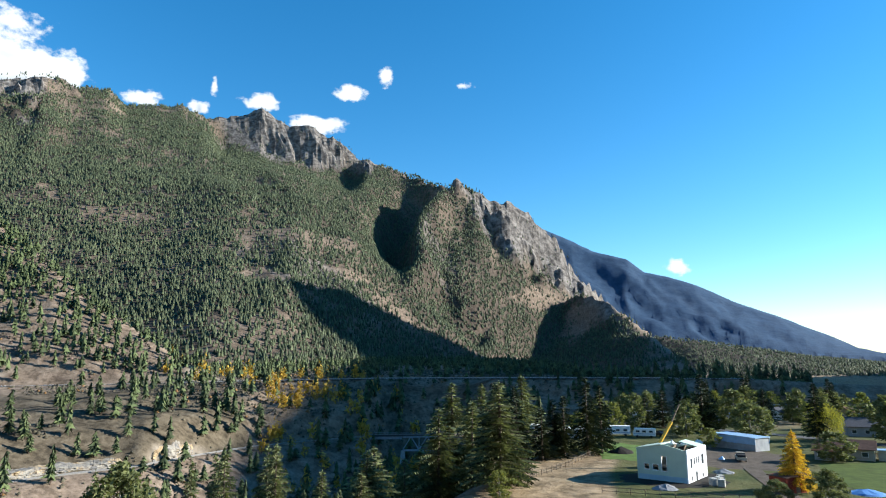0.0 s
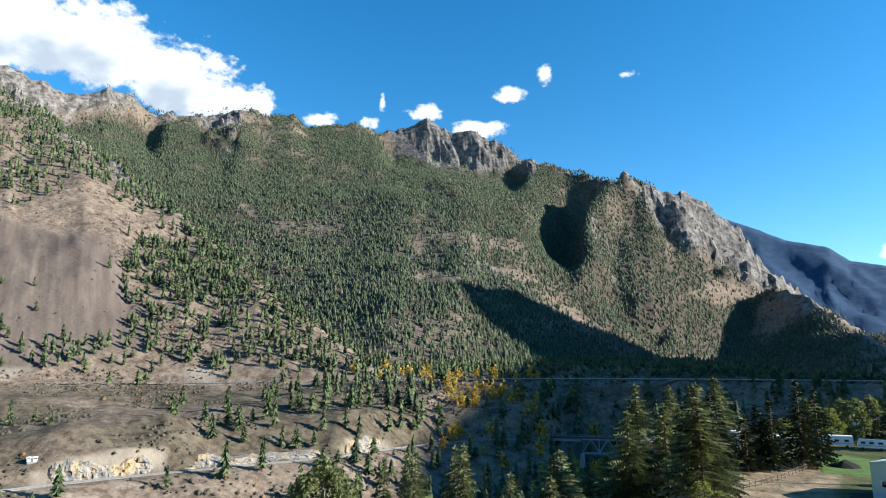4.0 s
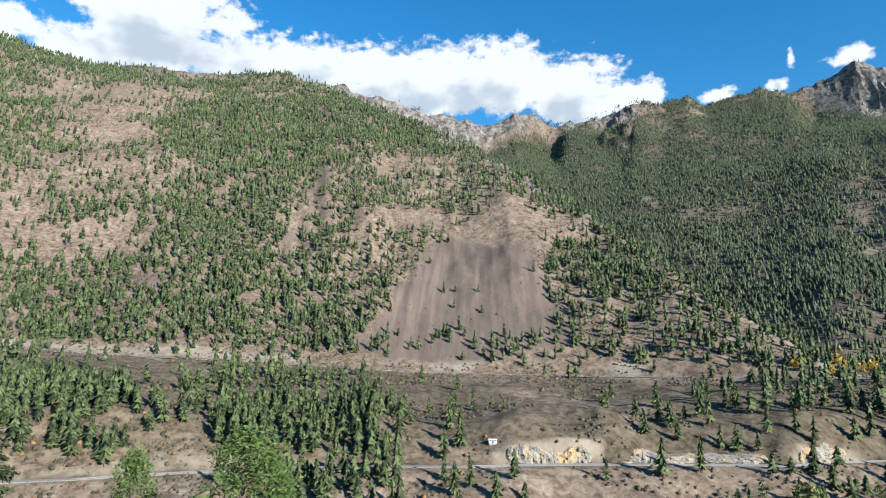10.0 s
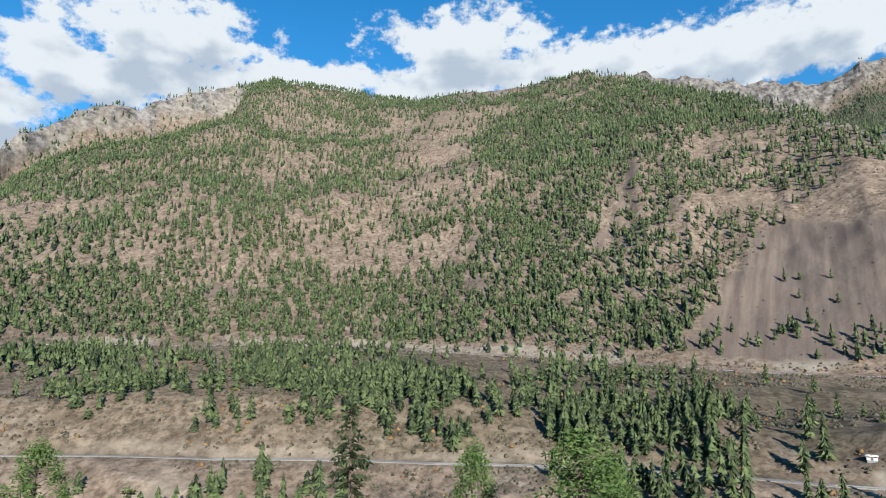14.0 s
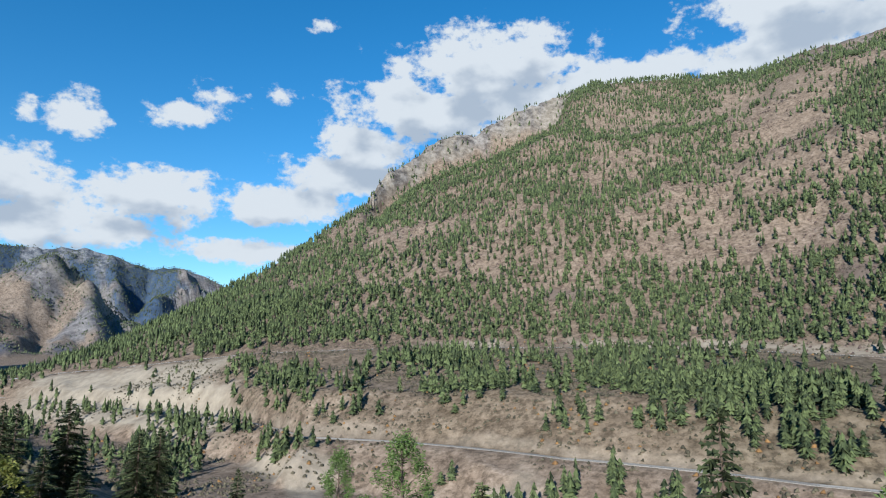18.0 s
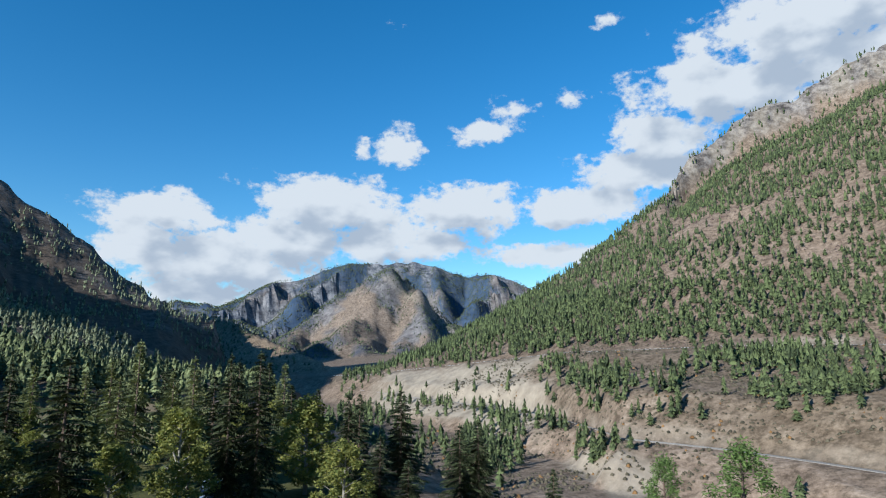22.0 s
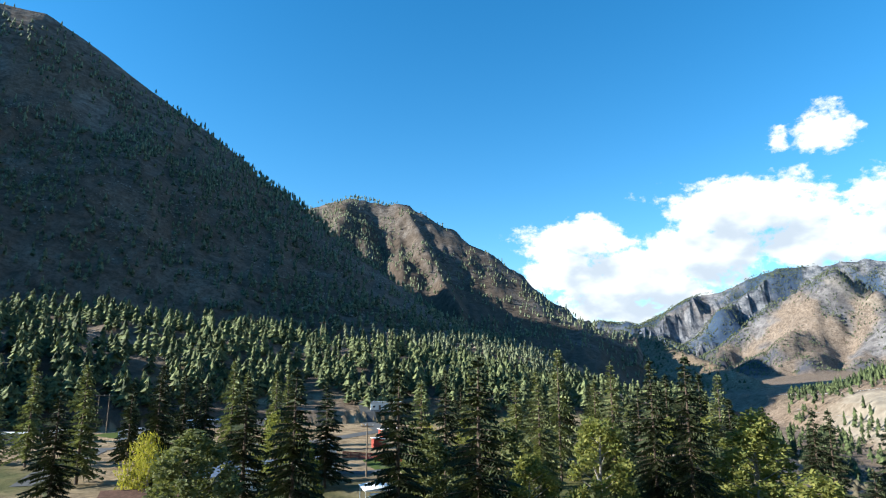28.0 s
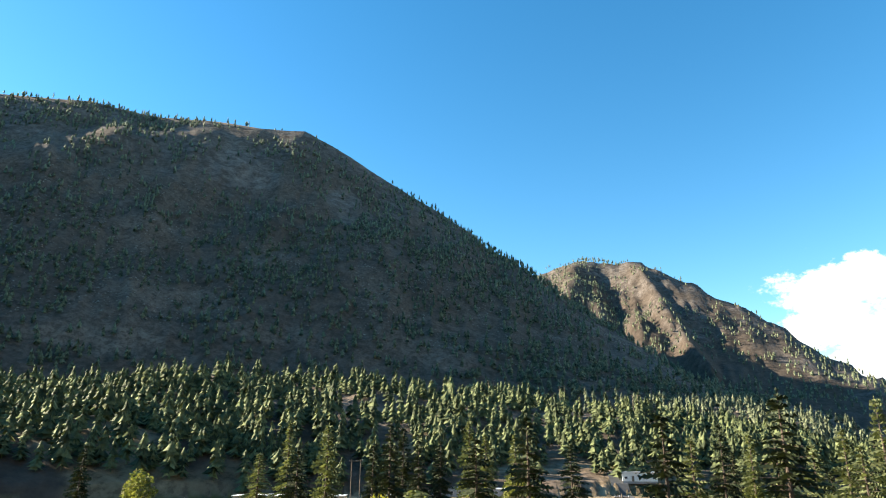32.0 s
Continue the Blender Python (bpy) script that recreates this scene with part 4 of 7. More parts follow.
def pine_template(tiers, sides, gen, blunt=0.7):
    """Unit-high pine: many ragged drooping whorls of uneven reach, with gaps between them."""
    v, f = [], []
    for k in range(tiers):
        lo = 0.10 + 0.86 * (k + gen.uniform(-0.25, 0.25)) / tiers
        rad = 0.52 * (1.02 - lo) ** blunt * gen.uniform(0.75, 1.15) * (0.7 if k == 0 else 1.0)
        ox, oy, turn = gen.uniform(-0.05, 0.05), gen.uniform(-0.05, 0.05), gen.uniform(0, 6.28)
        base = len(v)
        v.append((ox * 0.3, oy * 0.3, min(1.0, lo + 1.5 / tiers + 0.04)))
        for s in range(sides):
            a = turn + 2 * math.pi * s / sides + gen.uniform(-0.2, 0.2)
            q = rad * (gen.uniform(0.85, 1.3) if s % 2 == 0 else gen.uniform(0.25, 0.55))
            v.append((ox + math.cos(a) * q, oy + math.sin(a) * q, lo + gen.uniform(-0.07, 0.05) + (0.03 if s % 2 else -0.02)))
        for s in range(sides):
            if gen.random() < 0.9:
                f.append((base, base + 1 + s, base + 1 + (s + 1) % sides))
    b = len(v)
    for z, q in ((0.0, 0.022), (0.95, 0.006)):
        v += [(q * math.cos(t), q * math.sin(t), z) for t in (0, 2.1, 4.2)]
    for k in range(3):
        f += [(b + k, b + (k + 1) % 3, b + 3 + (k + 1) % 3), (b + k, b + 3 + (k + 1) % 3, b + 3 + k)]
    return np.array(v), np.array(f)


def bush_template(gen):
    """A low uneven dome."""
    v = []
    for rad, z in ((0.5, 0.0), (0.36, 0.5)):
        v += [(rad * gen.uniform(0.6, 1.3) * math.cos(a), rad * gen.uniform(0.6, 1.3) * math.sin(a), z * gen.uniform(0.6, 1.4)) for a in (0.3, 1.9, 3.4, 5.0)]
    v.append((gen.uniform(-0.15, 0.15), gen.uniform(-0.15, 0.15), 0.95))
    f = [(k, (k + 1) % 4, 4 + k) for k in range(4)] + [((k + 1) % 4, 4 + (k + 1) % 4, 4 + k) for k in range(4)] + [(4 + k, 4 + (k + 1) % 4, 8) for k in range(4)]
    return np.array(v), np.array(f)


def stuff_mesh(name, pts, heights, widths, templates, mat, label, category, gen):
    vs, fs, off = [], [], 0
    pick = gen.integers(0, len(templates), len(pts))
    for k, (tv, tf) in enumerate(templates):
        sel = np.where(pick == k)[0]
        a = gen.random(len(sel)) * 6.283
        c, s = np.cos(a)[:, None], np.sin(a)[:, None]
        w, h = widths[sel][:, None], heights[sel][:, None]
        X = (tv[:, 0] * c - tv[:, 1] * s) * w + pts[sel, 0:1]
        Y = (tv[:, 0] * s + tv[:, 1] * c) * w + pts[sel, 1:2]
        Z = tv[:, 2] * h + pts[sel, 2:3]
        vs.append(np.stack([X, Y, Z], -1).reshape(-1, 3))
        fs.append((tf[None] + (np.arange(len(sel)) * len(tv))[:, None, None] + off).reshape(-1, 3))
        off += len(sel) * len(tv)
    v, f = np.concatenate(vs), np.concatenate(fs)
    me = bpy.data.meshes.new(name)
    me.vertices.add(len(v))
    me.vertices.foreach_set("co", v.ravel())
    me.loops.add(f.size)
    me.loops.foreach_set("vertex_index", f.ravel().astype(np.int32))
    me.polygons.add(len(f))
    me.polygons.foreach_set("loop_start", np.arange(0, f.size, 3, dtype=np.int32))
    me.update(calc_edges=True)
    me.materials.append(mat)
    return tagged(new(name, me), label, category, kind="stuff")


def scatter(gen, count, az0, az1, r0, r1, layers):
    """Points by area, kept by how thick the wood is."""
    az = gen.uniform(az0, az1, count)
    r = np.sqrt(gen.uniform(r0 * r0, r1 * r1, count))
    x, y = -np.sin(np.radians(az)) * r, np.cos(np.radians(az)) * r
    z, which, az2, r2 = land(x, y, True)
    d = wooded(x, y, z, which, az2, r2)
    bare = (which == 1) * scree_at(az2 + 1.2 * fbm(x, y, 60, 4), r2)
    d = d * (1 - 0.96 * bare * smooth(548, 580, r2))
    d = d * (1 - 0.9 * band(az2, 127, 142, 1.2) * (which == 0) * (r2 > curve(az2, CANYON, 4) + 2))
    d = d * (1 - 0.85 * band(az2, 99, 117, 1) * (which == 1) * smooth(0.82, 0.88, z / np.maximum(curve(az2, NEAR_CREST, 2), 60)))
    d = d * (1 - 0.93 * (which == 2) * crag(az2, z, r2, 90 * fbm(x, y, 260, 5) + 40 * fbm(x, y, 60, 4)))
    gap = r2 - curve(az2, HIGHWAY, 1)
    d = d * (1 - 0.8 * (which < 2) * band(az2, 30, 128, 2) * band(gap, -32, 22, 4))
    d = d * (1 - (which == 0) * band(az2, -41, -23, 1) * (r2 > 1540))
    keep = np.isin(which, layers) & (gen.random(count) < d)
    return np.stack([x, y, z], -1)[keep]


gen = np.random.default_rng(11)
LOW_T = [conifer_template(1, 6, gen) for _ in range(3)]
FAR_T = [conifer_template(2, 5, gen) for _ in range(5)]
HALF_T = [conifer_template(3, 5, gen, 0.6) for _ in range(8)]
MID_T = [pine_template(6, 8, gen) for _ in range(10)]
NEAR_T = [pine_template(10, 10, gen) for _ in range(10)]
BUSH_T = [bush_template(gen) for _ in range(6)]
p = scatter(gen, 190000, -24, 64, 760, 2950, (2,))
paz, pr = np.degrees(np.arctan2(-p[:, 0], p[:, 1])), np.hypot(p[:, 0], p[:, 1])
ridge = np.arctan2(curve(paz, NEAR_CREST, 2) - 22, curve(paz, NEAR_CREST, 1))
p = p[(paz < 18) | (np.arctan2(p[:, 2] - 12, pr) > ridge)]      # none behind the near mountain
stuff_mesh("conifer_forest", p, gen.triangular(5, 9, 14, len(p)), gen.uniform(4.4, 7.0, len(p)), FAR_T, PINE_FAR, "dense dark green conifer forest covering the rocky mountain", "forest", gen)
p = scatter(gen, 96000, 20, 146, 500, 1800, (1,))
near = np.hypot(p[:, 0], p[:, 1]) < 850
for sel, tmpl, label in ((near, MID_T, "open green pine woodland on the dry lower slope"), (~near, HALF_T, "green pine woodland high on the dry brown mountainside")):
    k = p[sel]
    stuff_mesh("pine_woodland", k, gen.triangular(4, 11, 17, len(k)), gen.uniform(4.2, 7.2, len(k)), tmpl, PINE_MID, label, "forest", gen)
p = scatter(gen, 44000, 150, 236, 560, 2300, (8, 9))
close = np.hypot(p[:, 0], p[:, 1]) < 900
for sel, tmpl, label in ((close, MID_T, "grey-green pines on the lower shaded mountainside"), (~close, HALF_T, "scattered dark pines high on the shaded mountainside")):
    k = p[sel]
    stuff_mesh("shaded_pine_woodland", k, gen.triangular(5, 10, 16, len(k)), gen.uniform(4.5, 7.5, len(k)), tmpl, PINE_SUNNED, label, "forest", gen)
p = scatter(gen, 5400, 150, 240, 250, 560, (10,))
stuff_mesh("knoll_pine_wood", p, gen.triangular(5, 11, 18, len(p)), gen.uniform(5, 8.5, len(p)), NEAR_T, PINE_KNOLL, "thick green pine wood on the rounded knoll", "forest", gen)
p = scatter(gen, 22000, -45, -8, 1500, 3250, (4,))
stuff_mesh("valley_conifer_forest", p, gen.uniform(7, 12, len(p)), gen.uniform(5.5, 8, len(p)), LOW_T, PINE_FAR, "green conifer forest on the low valley slope", "forest", gen)
p = scatter(gen, 90000, 128, 166, 1400, 4500, (5, 6, 7))
stuff_mesh("distant_conifer_forest", p, gen.uniform(5, 9, len(p)), gen.uniform(5, 9, len(p)), LOW_T, PINE_FAR, "patches of dark conifers on distant brown mountains", "forest", gen)


def shrubs(name, count, az0, az1, r0, r1, layers, mat, size, label):
    az, r = gen.uniform(az0, az1, count), np.sqrt(gen.uniform(r0 * r0, r1 * r1, count))
    x, y = -np.sin(np.radians(az)) * r, np.cos(np.radians(az)) * r
    z, which, az2, r2 = land(x, y, True)
    rail, hwy, rim = curve(az2, CANYON, 4), curve(az2, HIGHWAY, 1), curve(az2, CANYON, 1)
    ok = np.isin(which, layers) & (np.abs(r2 - rail) > 6) & (np.abs(r2 - hwy) > 7) & (r2 > rim * 0.96) & (fbm(x, y, 40, 3) > -0.3)
    ok &= ~((which == 1) & (gen.random(count) < 0.97 * scree_at(az2, r2)))
    q = np.stack([x, y, z], -1)[ok]
    s = gen.uniform(*size, len(q))
    return stuff_mesh(name, q, s * 0.6, s, BUSH_T, mat, label, "shrub", gen)


SAGE = foliage("sagebrush", (0.045, 0.04, 0.026), (0.125, 0.105, 0.068))
RUST = foliage("rust_shrub", (0.14, 0.075, 0.03), (0.25, 0.14, 0.055))
shrubs("sagebrush", 46000, -10, 142, 150, 700, (0, 1), SAGE, (0.9, 2.6), "grey-brown dry sagebrush dotting the slopes")
BRIAR = foliage("dry_shrub", (0.075, 0.052, 0.046), (0.17, 0.112, 0.092))
shrubs("dry_shrubs", 34000, 24, 130, 500, 1250, (1,), BRIAR, (1.0, 2.8), "purple-brown leafless shrubs dotting the dry mountainside")
PALE_BRUSH = foliage("pale_brush", (0.12, 0.095, 0.07), (0.30, 0.25, 0.19))
shrubs("hillside_brush", 15000, 164, 236, 560, 1000, (9,), PALE_BRUSH, (1.2, 3.4), "pale dry brush on the shaded mountainside")
shrubs("autumn_shrubs", 1700, -10, 142, 250, 620, (0, 1), RUST, (1.2, 3.0), "rust and orange autumn shrubs on the slopes")

# ---- helpers for things ----
def part(name, bm, mat, parent, label=""):
    me = bpy.data.meshes.new(name)
    bm.to_mesh(me)
    bm.free()
    me.materials.append(mat)
    ob = new(name, me)
    ob.parent = parent
    return tagged(ob, label) if label else ob


def empty(name, m, label, category, group=""):
    ob = new(name)
    ob.matrix_world = m
    return tagged(ob, label, category, group)


def ground_z(x, y):
    return float(land(x, y))


def box(bm, x0, x1, y0, y1, z0, z1, bevel=0.0):
    r = bmesh.ops.create_cube(bm, size=1.0)
    bmesh.ops.scale(bm, vec=(x1 - x0, y1 - y0, z1 - z0), verts=r["verts"])
    bmesh.ops.translate(bm, vec=((x0 + x1) / 2, (y0 + y1) / 2, (z0 + z1) / 2), verts=r["verts"])
    if bevel:
        es = list({e for v in r["verts"] for e in v.link_edges})
        bmesh.ops.bevel(bm, geom=es, offset=bevel, segments=2, affect="EDGES", profile=0.6)
    return bm


def boxm(x0, x1, y0, y1, z0, z1, bevel=0.0):
    return box(bmesh.new(), x0, x1, y0, y1, z0, z1, bevel)


def tube(bm, a, b, ra, rb, sides=8, cap=True):
    a, b = Vector(a), Vector(b)
    q = (b - a).to_track_quat("Z", "Y").to_matrix()
    r0, r1 = [], []
    for k in range(sides):
        t = 2 * math.pi * k / sides
        d = q @ Vector((math.cos(t), math.sin(t), 0))
        r0.append(bm.verts.new(a + d * ra))
        r1.append(bm.verts.new(b + d * rb))
    for k in range(sides):
        bm.faces.new((r0[k], r0[(k + 1) % sides], r1[(k + 1) % sides], r1[k]))
    if cap:
        bm.faces.new(r1)
        bm.faces.new(r0[::-1])
    return bm


def prism(bm, pts, y0, y1):
    """An outline in x, z drawn out along y."""
    a = [bm.verts.new((x, y0, z)) for x, z in pts]
    b = [bm.verts.new((x, y1, z)) for x, z in pts]
    n = len(pts)
    bm.faces.new(a)
    bm.faces.new(b[::-1])
    for k in range(n):
        bm.faces.new((a[(k + 1) % n], a[k], b[k], b[(k + 1) % n]))
    return bm


def bark(name, c):
    m, nt, b = material(name)
    col = ramp(nt, noise_out(nt, 5.0, 6), [(0.3, [q * 0.5 for q in c]), (0.7, c)])
    nt.links.new(col, b.inputs["Base Color"])
    b.inputs["Roughness"].default_value = 0.9
    bump(nt, b, noise_out(nt, 14.0, 4), 0.04)
    return m


BARK = bark("conifer_bark", (0.13, 0.09, 0.065))
BARK_PALE = bark("pale_bark", (0.30, 0.27, 0.22))
# spruce is dark and darkened further for shade; fir grey-green, lightened for sun
NEEDLE = {"spruce": foliage("spruce_needles", (0.014, 0.021, 0.010), (0.064, 0.078, 0.034), thin=0.05), "fir": foliage("fir_needles_sunned", (0.066, 0.079, 0.037), (0.225, 0.24, 0.105), thin=0.2), "pine": foliage("pine_needles", (0.055, 0.095, 0.024), (0.14, 0.20, 0.06), thin=0.25),
          "larch": foliage("larch_needles", (0.46, 0.29, 0.03), (0.72, 0.50, 0.07), thin=0.3), "poplar": foliage("poplar_leaves", (0.075, 0.09, 0.036), (0.20, 0.21, 0.088), thin=0.3),
          "aspen": foliage("aspen_leaves", (0.10, 0.125, 0.035), (0.26, 0.25, 0.07), thin=0.35), "willow": foliage("willow_leaves", (0.20, 0.20, 0.03), (0.40, 0.36, 0.06), thin=0.35),
          "gold": foliage("golden_leaves", (0.34, 0.20, 0.03), (0.55, 0.38, 0.07), thin=0.3)}


# ---- foreground trees ----
def mesh_of(name, v, f, mat):
    me = bpy.data.meshes.new(name)
    me.from_pydata([tuple(q) for q in v], [], [tuple(q) for q in f])
    me.materials.append(mat)
    return me


def spruce_meshes(seed, mat, height=20.0, width=8.0, sparse=0.0, thin=1.0, coarse=1.0):
    """Trunk with limbs, and a crown of drooping twig blades; a tree of the given size."""
    g = np.random.default_rng(seed)
    bm = bmesh.new()
    tube(bm, (0, 0, -1.5), (0, 0, height * 0.55), 0.30, 0.17, 9)
    tube(bm, (0, 0, height * 0.55), (0.05, 0, height * 0.97), 0.17, 0.03, 7)
    v, f = [], []
    z, turn = height * (0.07 + 0.06 * g.random()), 0.0
    while z < height * 0.985:
        u = z / height
        reach = width * 0.5 * min(1.0, (1.02 - u) ** 0.78 * 1.15) * (0.65 + 0.35 * min(1, u / 0.15))
        n = max(3, int(4 + 3.5 * (1 - u)))
        for k in range(n):
            if g.random() < 0.10 + sparse * (1 - u):
                continue
            a = turn + 2 * math.pi * (k + g.uniform(-0.3, 0.3)) / n
            L = reach * g.uniform(0.6, 1.15)
            rise = 0.35 * (u - 0.35) - 0.10
            d = np.array([math.cos(a), math.sin(a), 0.0])
            side = np.array([-d[1], d[0], 0.0])
            root = np.array([0, 0, z + g.uniform(-0.2, 0.2)])
            if L > 1.0 and coarse == 1.0:
                tube(bm, root, root + d * L * 0.9 + np.array([0, 0, L * rise]), 0.045, 0.012, 4, False)
            steps = max(2, int(L / (0.30 * coarse)))
            for s in range(steps):
                t = (s + 0.6) / steps
                p0 = root + d * L * t + np.array([0, 0, L * (rise * t - 0.16 * t * t)])
                size = (0.30 + 0.62 * (1 - abs(t - 0.45))) * min(1.0, 0.4 + L / 4) * g.uniform(0.8, 1.3) * (1 + 0.3 * (coarse - 1))
                for sg in (-1, 1):
                    tip = p0 + side * sg * size * 0.85 + d * size * 0.6 + np.array([0, 0, -size * g.uniform(0.05, 0.55)])
                    wide = (d * 0.17 + np.array([0, 0, 0.10])) * thin * coarse
                    b0 = len(v)
                    v += [p0 - wide, p0 + wide, tip]
                    f.append((b0, b0 + 1, b0 + 2))
                if g.random() < 0.6:
                    tip = p0 + d * size * 0.3 + side * g.uniform(-0.2, 0.2) + np.array([0, 0, -size * g.uniform(0.5, 1.0)])
                    b0 = len(v)
                    v += [p0 - d * 0.2 * thin, p0 + d * 0.2 * thin, tip]
                    f.append((b0, b0 + 1, b0 + 2))
        turn += 1.1
        z += (height * 0.020 * (1.25 - 0.5 * u) + 0.06) * (1 + 0.35 * (coarse - 1))
    for k in range(14):
        a = k * 2.4
        p0 = np.array([0.05, 0, height * (0.955 + 0.004 * k)])
        tip = p0 + np.array([math.cos(a) * 0.35 * (1 - k / 18), math.sin(a) * 0.35 * (1 - k / 18), 0.1])
        b0 = len(v)
        v += [p0 + np.array([0, 0, -0.12]), p0 + np.array([0, 0, 0.14]), tip]
        f.append((b0, b0 + 1, b0 + 2))
    tm = bpy.data.meshes.new("trunk")
    bm.to_mesh(tm)
    bm.free()
    tm.materials.append(BARK)
    return tm, mesh_of("crown", v, f, mat)


def leafy_meshes(seed, mat, height=14.0, width=10.0, tufts=False, leaves=3000, bare=0.18, droop=0.0, coarse=1.0):
    """Trunk and limbs, and a crown of leaf sprays gathered in uneven clumps."""
    g = np.random.default_rng(seed)
    bm = bmesh.new()
    fork = height * (0.3 if not tufts else 0.6)
    tube(bm, (0, 0, -1.5), (0, 0, fork), 0.28, 0.2, 9)
    tube(bm, (0, 0, fork), (0.2, 0.1, height * 0.93), 0.2, 0.04, 7)
    centres, radii = [], []
    n = 34 if not tufts else 44
    for k in range(n):
        u = bare + (1 - bare) * (k + g.random()) / n
        prof = math.sin(math.pi * min(1, (u - bare) / (1 - bare) * 0.86 + 0.13)) ** 0.7
        a, q = k * 2.4 + g.uniform(-0.5, 0.5), width * 0.5 * prof * math.sqrt(g.uniform(0.2, 1.0)) * g.uniform(0.7, 1.1)
        c = np.array([math.cos(a) * q, math.sin(a) * q, height * u * 0.96])
        centres.append(c)
        radii.append(width * g.uniform(0.09, 0.17))
        if coarse == 1.0 or k % 4 == 0:
            tube(bm, (0, 0, max(height * 0.15, min(c[2] - q * 0.6, height * 0.9))), c, 0.07, 0.02, 5, False)
    radii = np.array(radii)
    pick = g.choice(n, leaves, p=radii ** 2 / (radii ** 2).sum())
    d = g.normal(0, 1, (leaves, 3))
    d /= np.linalg.norm(d, axis=1)[:, None]
    pos = np.array(centres)[pick] + d * (radii[pick] * g.random(leaves) ** 0.45)[:, None] * [1, 1, 0.85]
    if droop:
        pos[:, 2] -= droop * g.random(leaves) ** 2 * height * 0.35
    pos[:, 2] = np.maximum(pos[:, 2], height * 0.06)
    t1 = g.normal(0, 1, (leaves, 3)) * ([1, 1, 0.5] if not droop else [0.4, 0.4, 1.6])
    t1 /= np.linalg.norm(t1, axis=1)[:, None]
    t2 = np.cross(t1, g.normal(0, 1, (leaves, 3)))
    t2 /= np.linalg.norm(t2, axis=1)[:, None]
    L = g.uniform(0.16, 0.36, leaves)[:, None] * width / 10 * coarse
    W = L * (0.28 if tufts or droop else 0.5)
    v = np.stack([pos - t1 * L, pos + t2 * W, pos + t1 * L, pos - t2 * W], 1).reshape(-1, 3)
    f = np.arange(leaves * 4).reshape(-1, 4)
    tm = bpy.data.meshes.new("trunk")
    bm.to_mesh(tm)
    bm.free()
    tm.materials.append(BARK if tufts else BARK_PALE)
    return tm, mesh_of("crown", v, f, mat)


LABELS = {"spruce": ("tall dark green spruce with drooping layered branches", "spruce tree"), "pine": ("sunlit bright green pine with tufted crown", "pine tree"),
          "fir": ("tall grey-green conifer with layered sunlit branches", "conifer tree"), "larch": ("golden yellow larch standing on the lawn", "larch tree"), "poplar": ("leafy broad green tree among the houses", "deciduous tree"),
          "aspen": ("yellow-green autumn tree with loose leafy crown", "deciduous tree"), "willow": ("yellow willow with hanging leafy branches", "willow tree")}
SIZES = {"spruce": (20.0, 8.0), "pine": (18.0, 9.0), "fir": (20.0, 8.0), "larch": (11.0, 6.5), "poplar": (14.0, 11.0), "aspen": (12.0, 8.0), "willow": (11.0, 9.5)}
TREE_MESH = {"spruce": [spruce_meshes(30 + k, NEEDLE["spruce"], sparse=s) for k, s in enumerate((0.0, 0.12, 0.3, 0.05, 0.2))],
             "pine": [leafy_meshes(50 + k, NEEDLE["pine"], 18.0, 9.0, True, 6500, 0.2) for k in range(3)],
             "fir": [spruce_meshes(40 + k, NEEDLE["fir"], sparse=s) for k, s in enumerate((0.1, 0.25, 0.18))],
             "larch": [spruce_meshes(60, NEEDLE["larch"], 11.0, 6.5, 0.0, 0.8)],
             "poplar": [leafy_meshes(70 + k, NEEDLE["poplar"], 14.0, 11.0, False, 7500, 0.12) for k in range(3)],
             "aspen": [leafy_meshes(80 + k, NEEDLE["aspen"], 12.0, 8.0, False, 6000, 0.12) for k in range(3)],
             "willow": [leafy_meshes(90, NEEDLE["willow"], 11.0, 9.5, False, 4600, 0.15, 1.0)]}
TREE_FAR = {"fir": [spruce_meshes(140 + k, NEEDLE["fir"], sparse=s, coarse=1.8) for k, s in enumerate((0.1, 0.25, 0.18))], "spruce": [spruce_meshes(130 + k, NEEDLE["spruce"], sparse=s, coarse=2.0) for k, s in enumerate((0.0, 0.12, 0.25, 0.05))],
            "pine": [leafy_meshes(150 + k, NEEDLE["pine"], 18.0, 9.0, True, 1500, 0.2, coarse=1.9) for k in range(2)], "larch": TREE_MESH["larch"], "willow": TREE_MESH["willow"],
            "poplar": [leafy_meshes(170 + k, NEEDLE["poplar"], 14.0, 11.0, False, 1700, 0.12, coarse=1.9) for k in range(3)],
            "aspen": [leafy_meshes(180 + k, NEEDLE["aspen"], 12.0, 8.0, False, 1500, 0.12, coarse=1.9) for k in range(3)]}
tree_rng = np.random.default_rng(5)


def plant(kind, x, y, top, width, n):
    z = ground_z(x, y)
    h0, w0 = SIZES[kind]
    meshes = (TREE_MESH if math.hypot(x, y) < 128 else TREE_FAR)[kind]
    sz = max(3.0, top - z) / h0
    ob = empty(kind + "_tree", pose(x, y, z, 0, 0, tree_rng.uniform(0, 360)) @ Matrix.Diagonal((width / w0, width / w0, sz, 1)), *LABELS[kind], "trees on the bench")
    for name, me in zip(("trunk", "crown"), meshes[n % len(meshes)]):
        o = new(name, me)
        o.parent = ob
    return ob


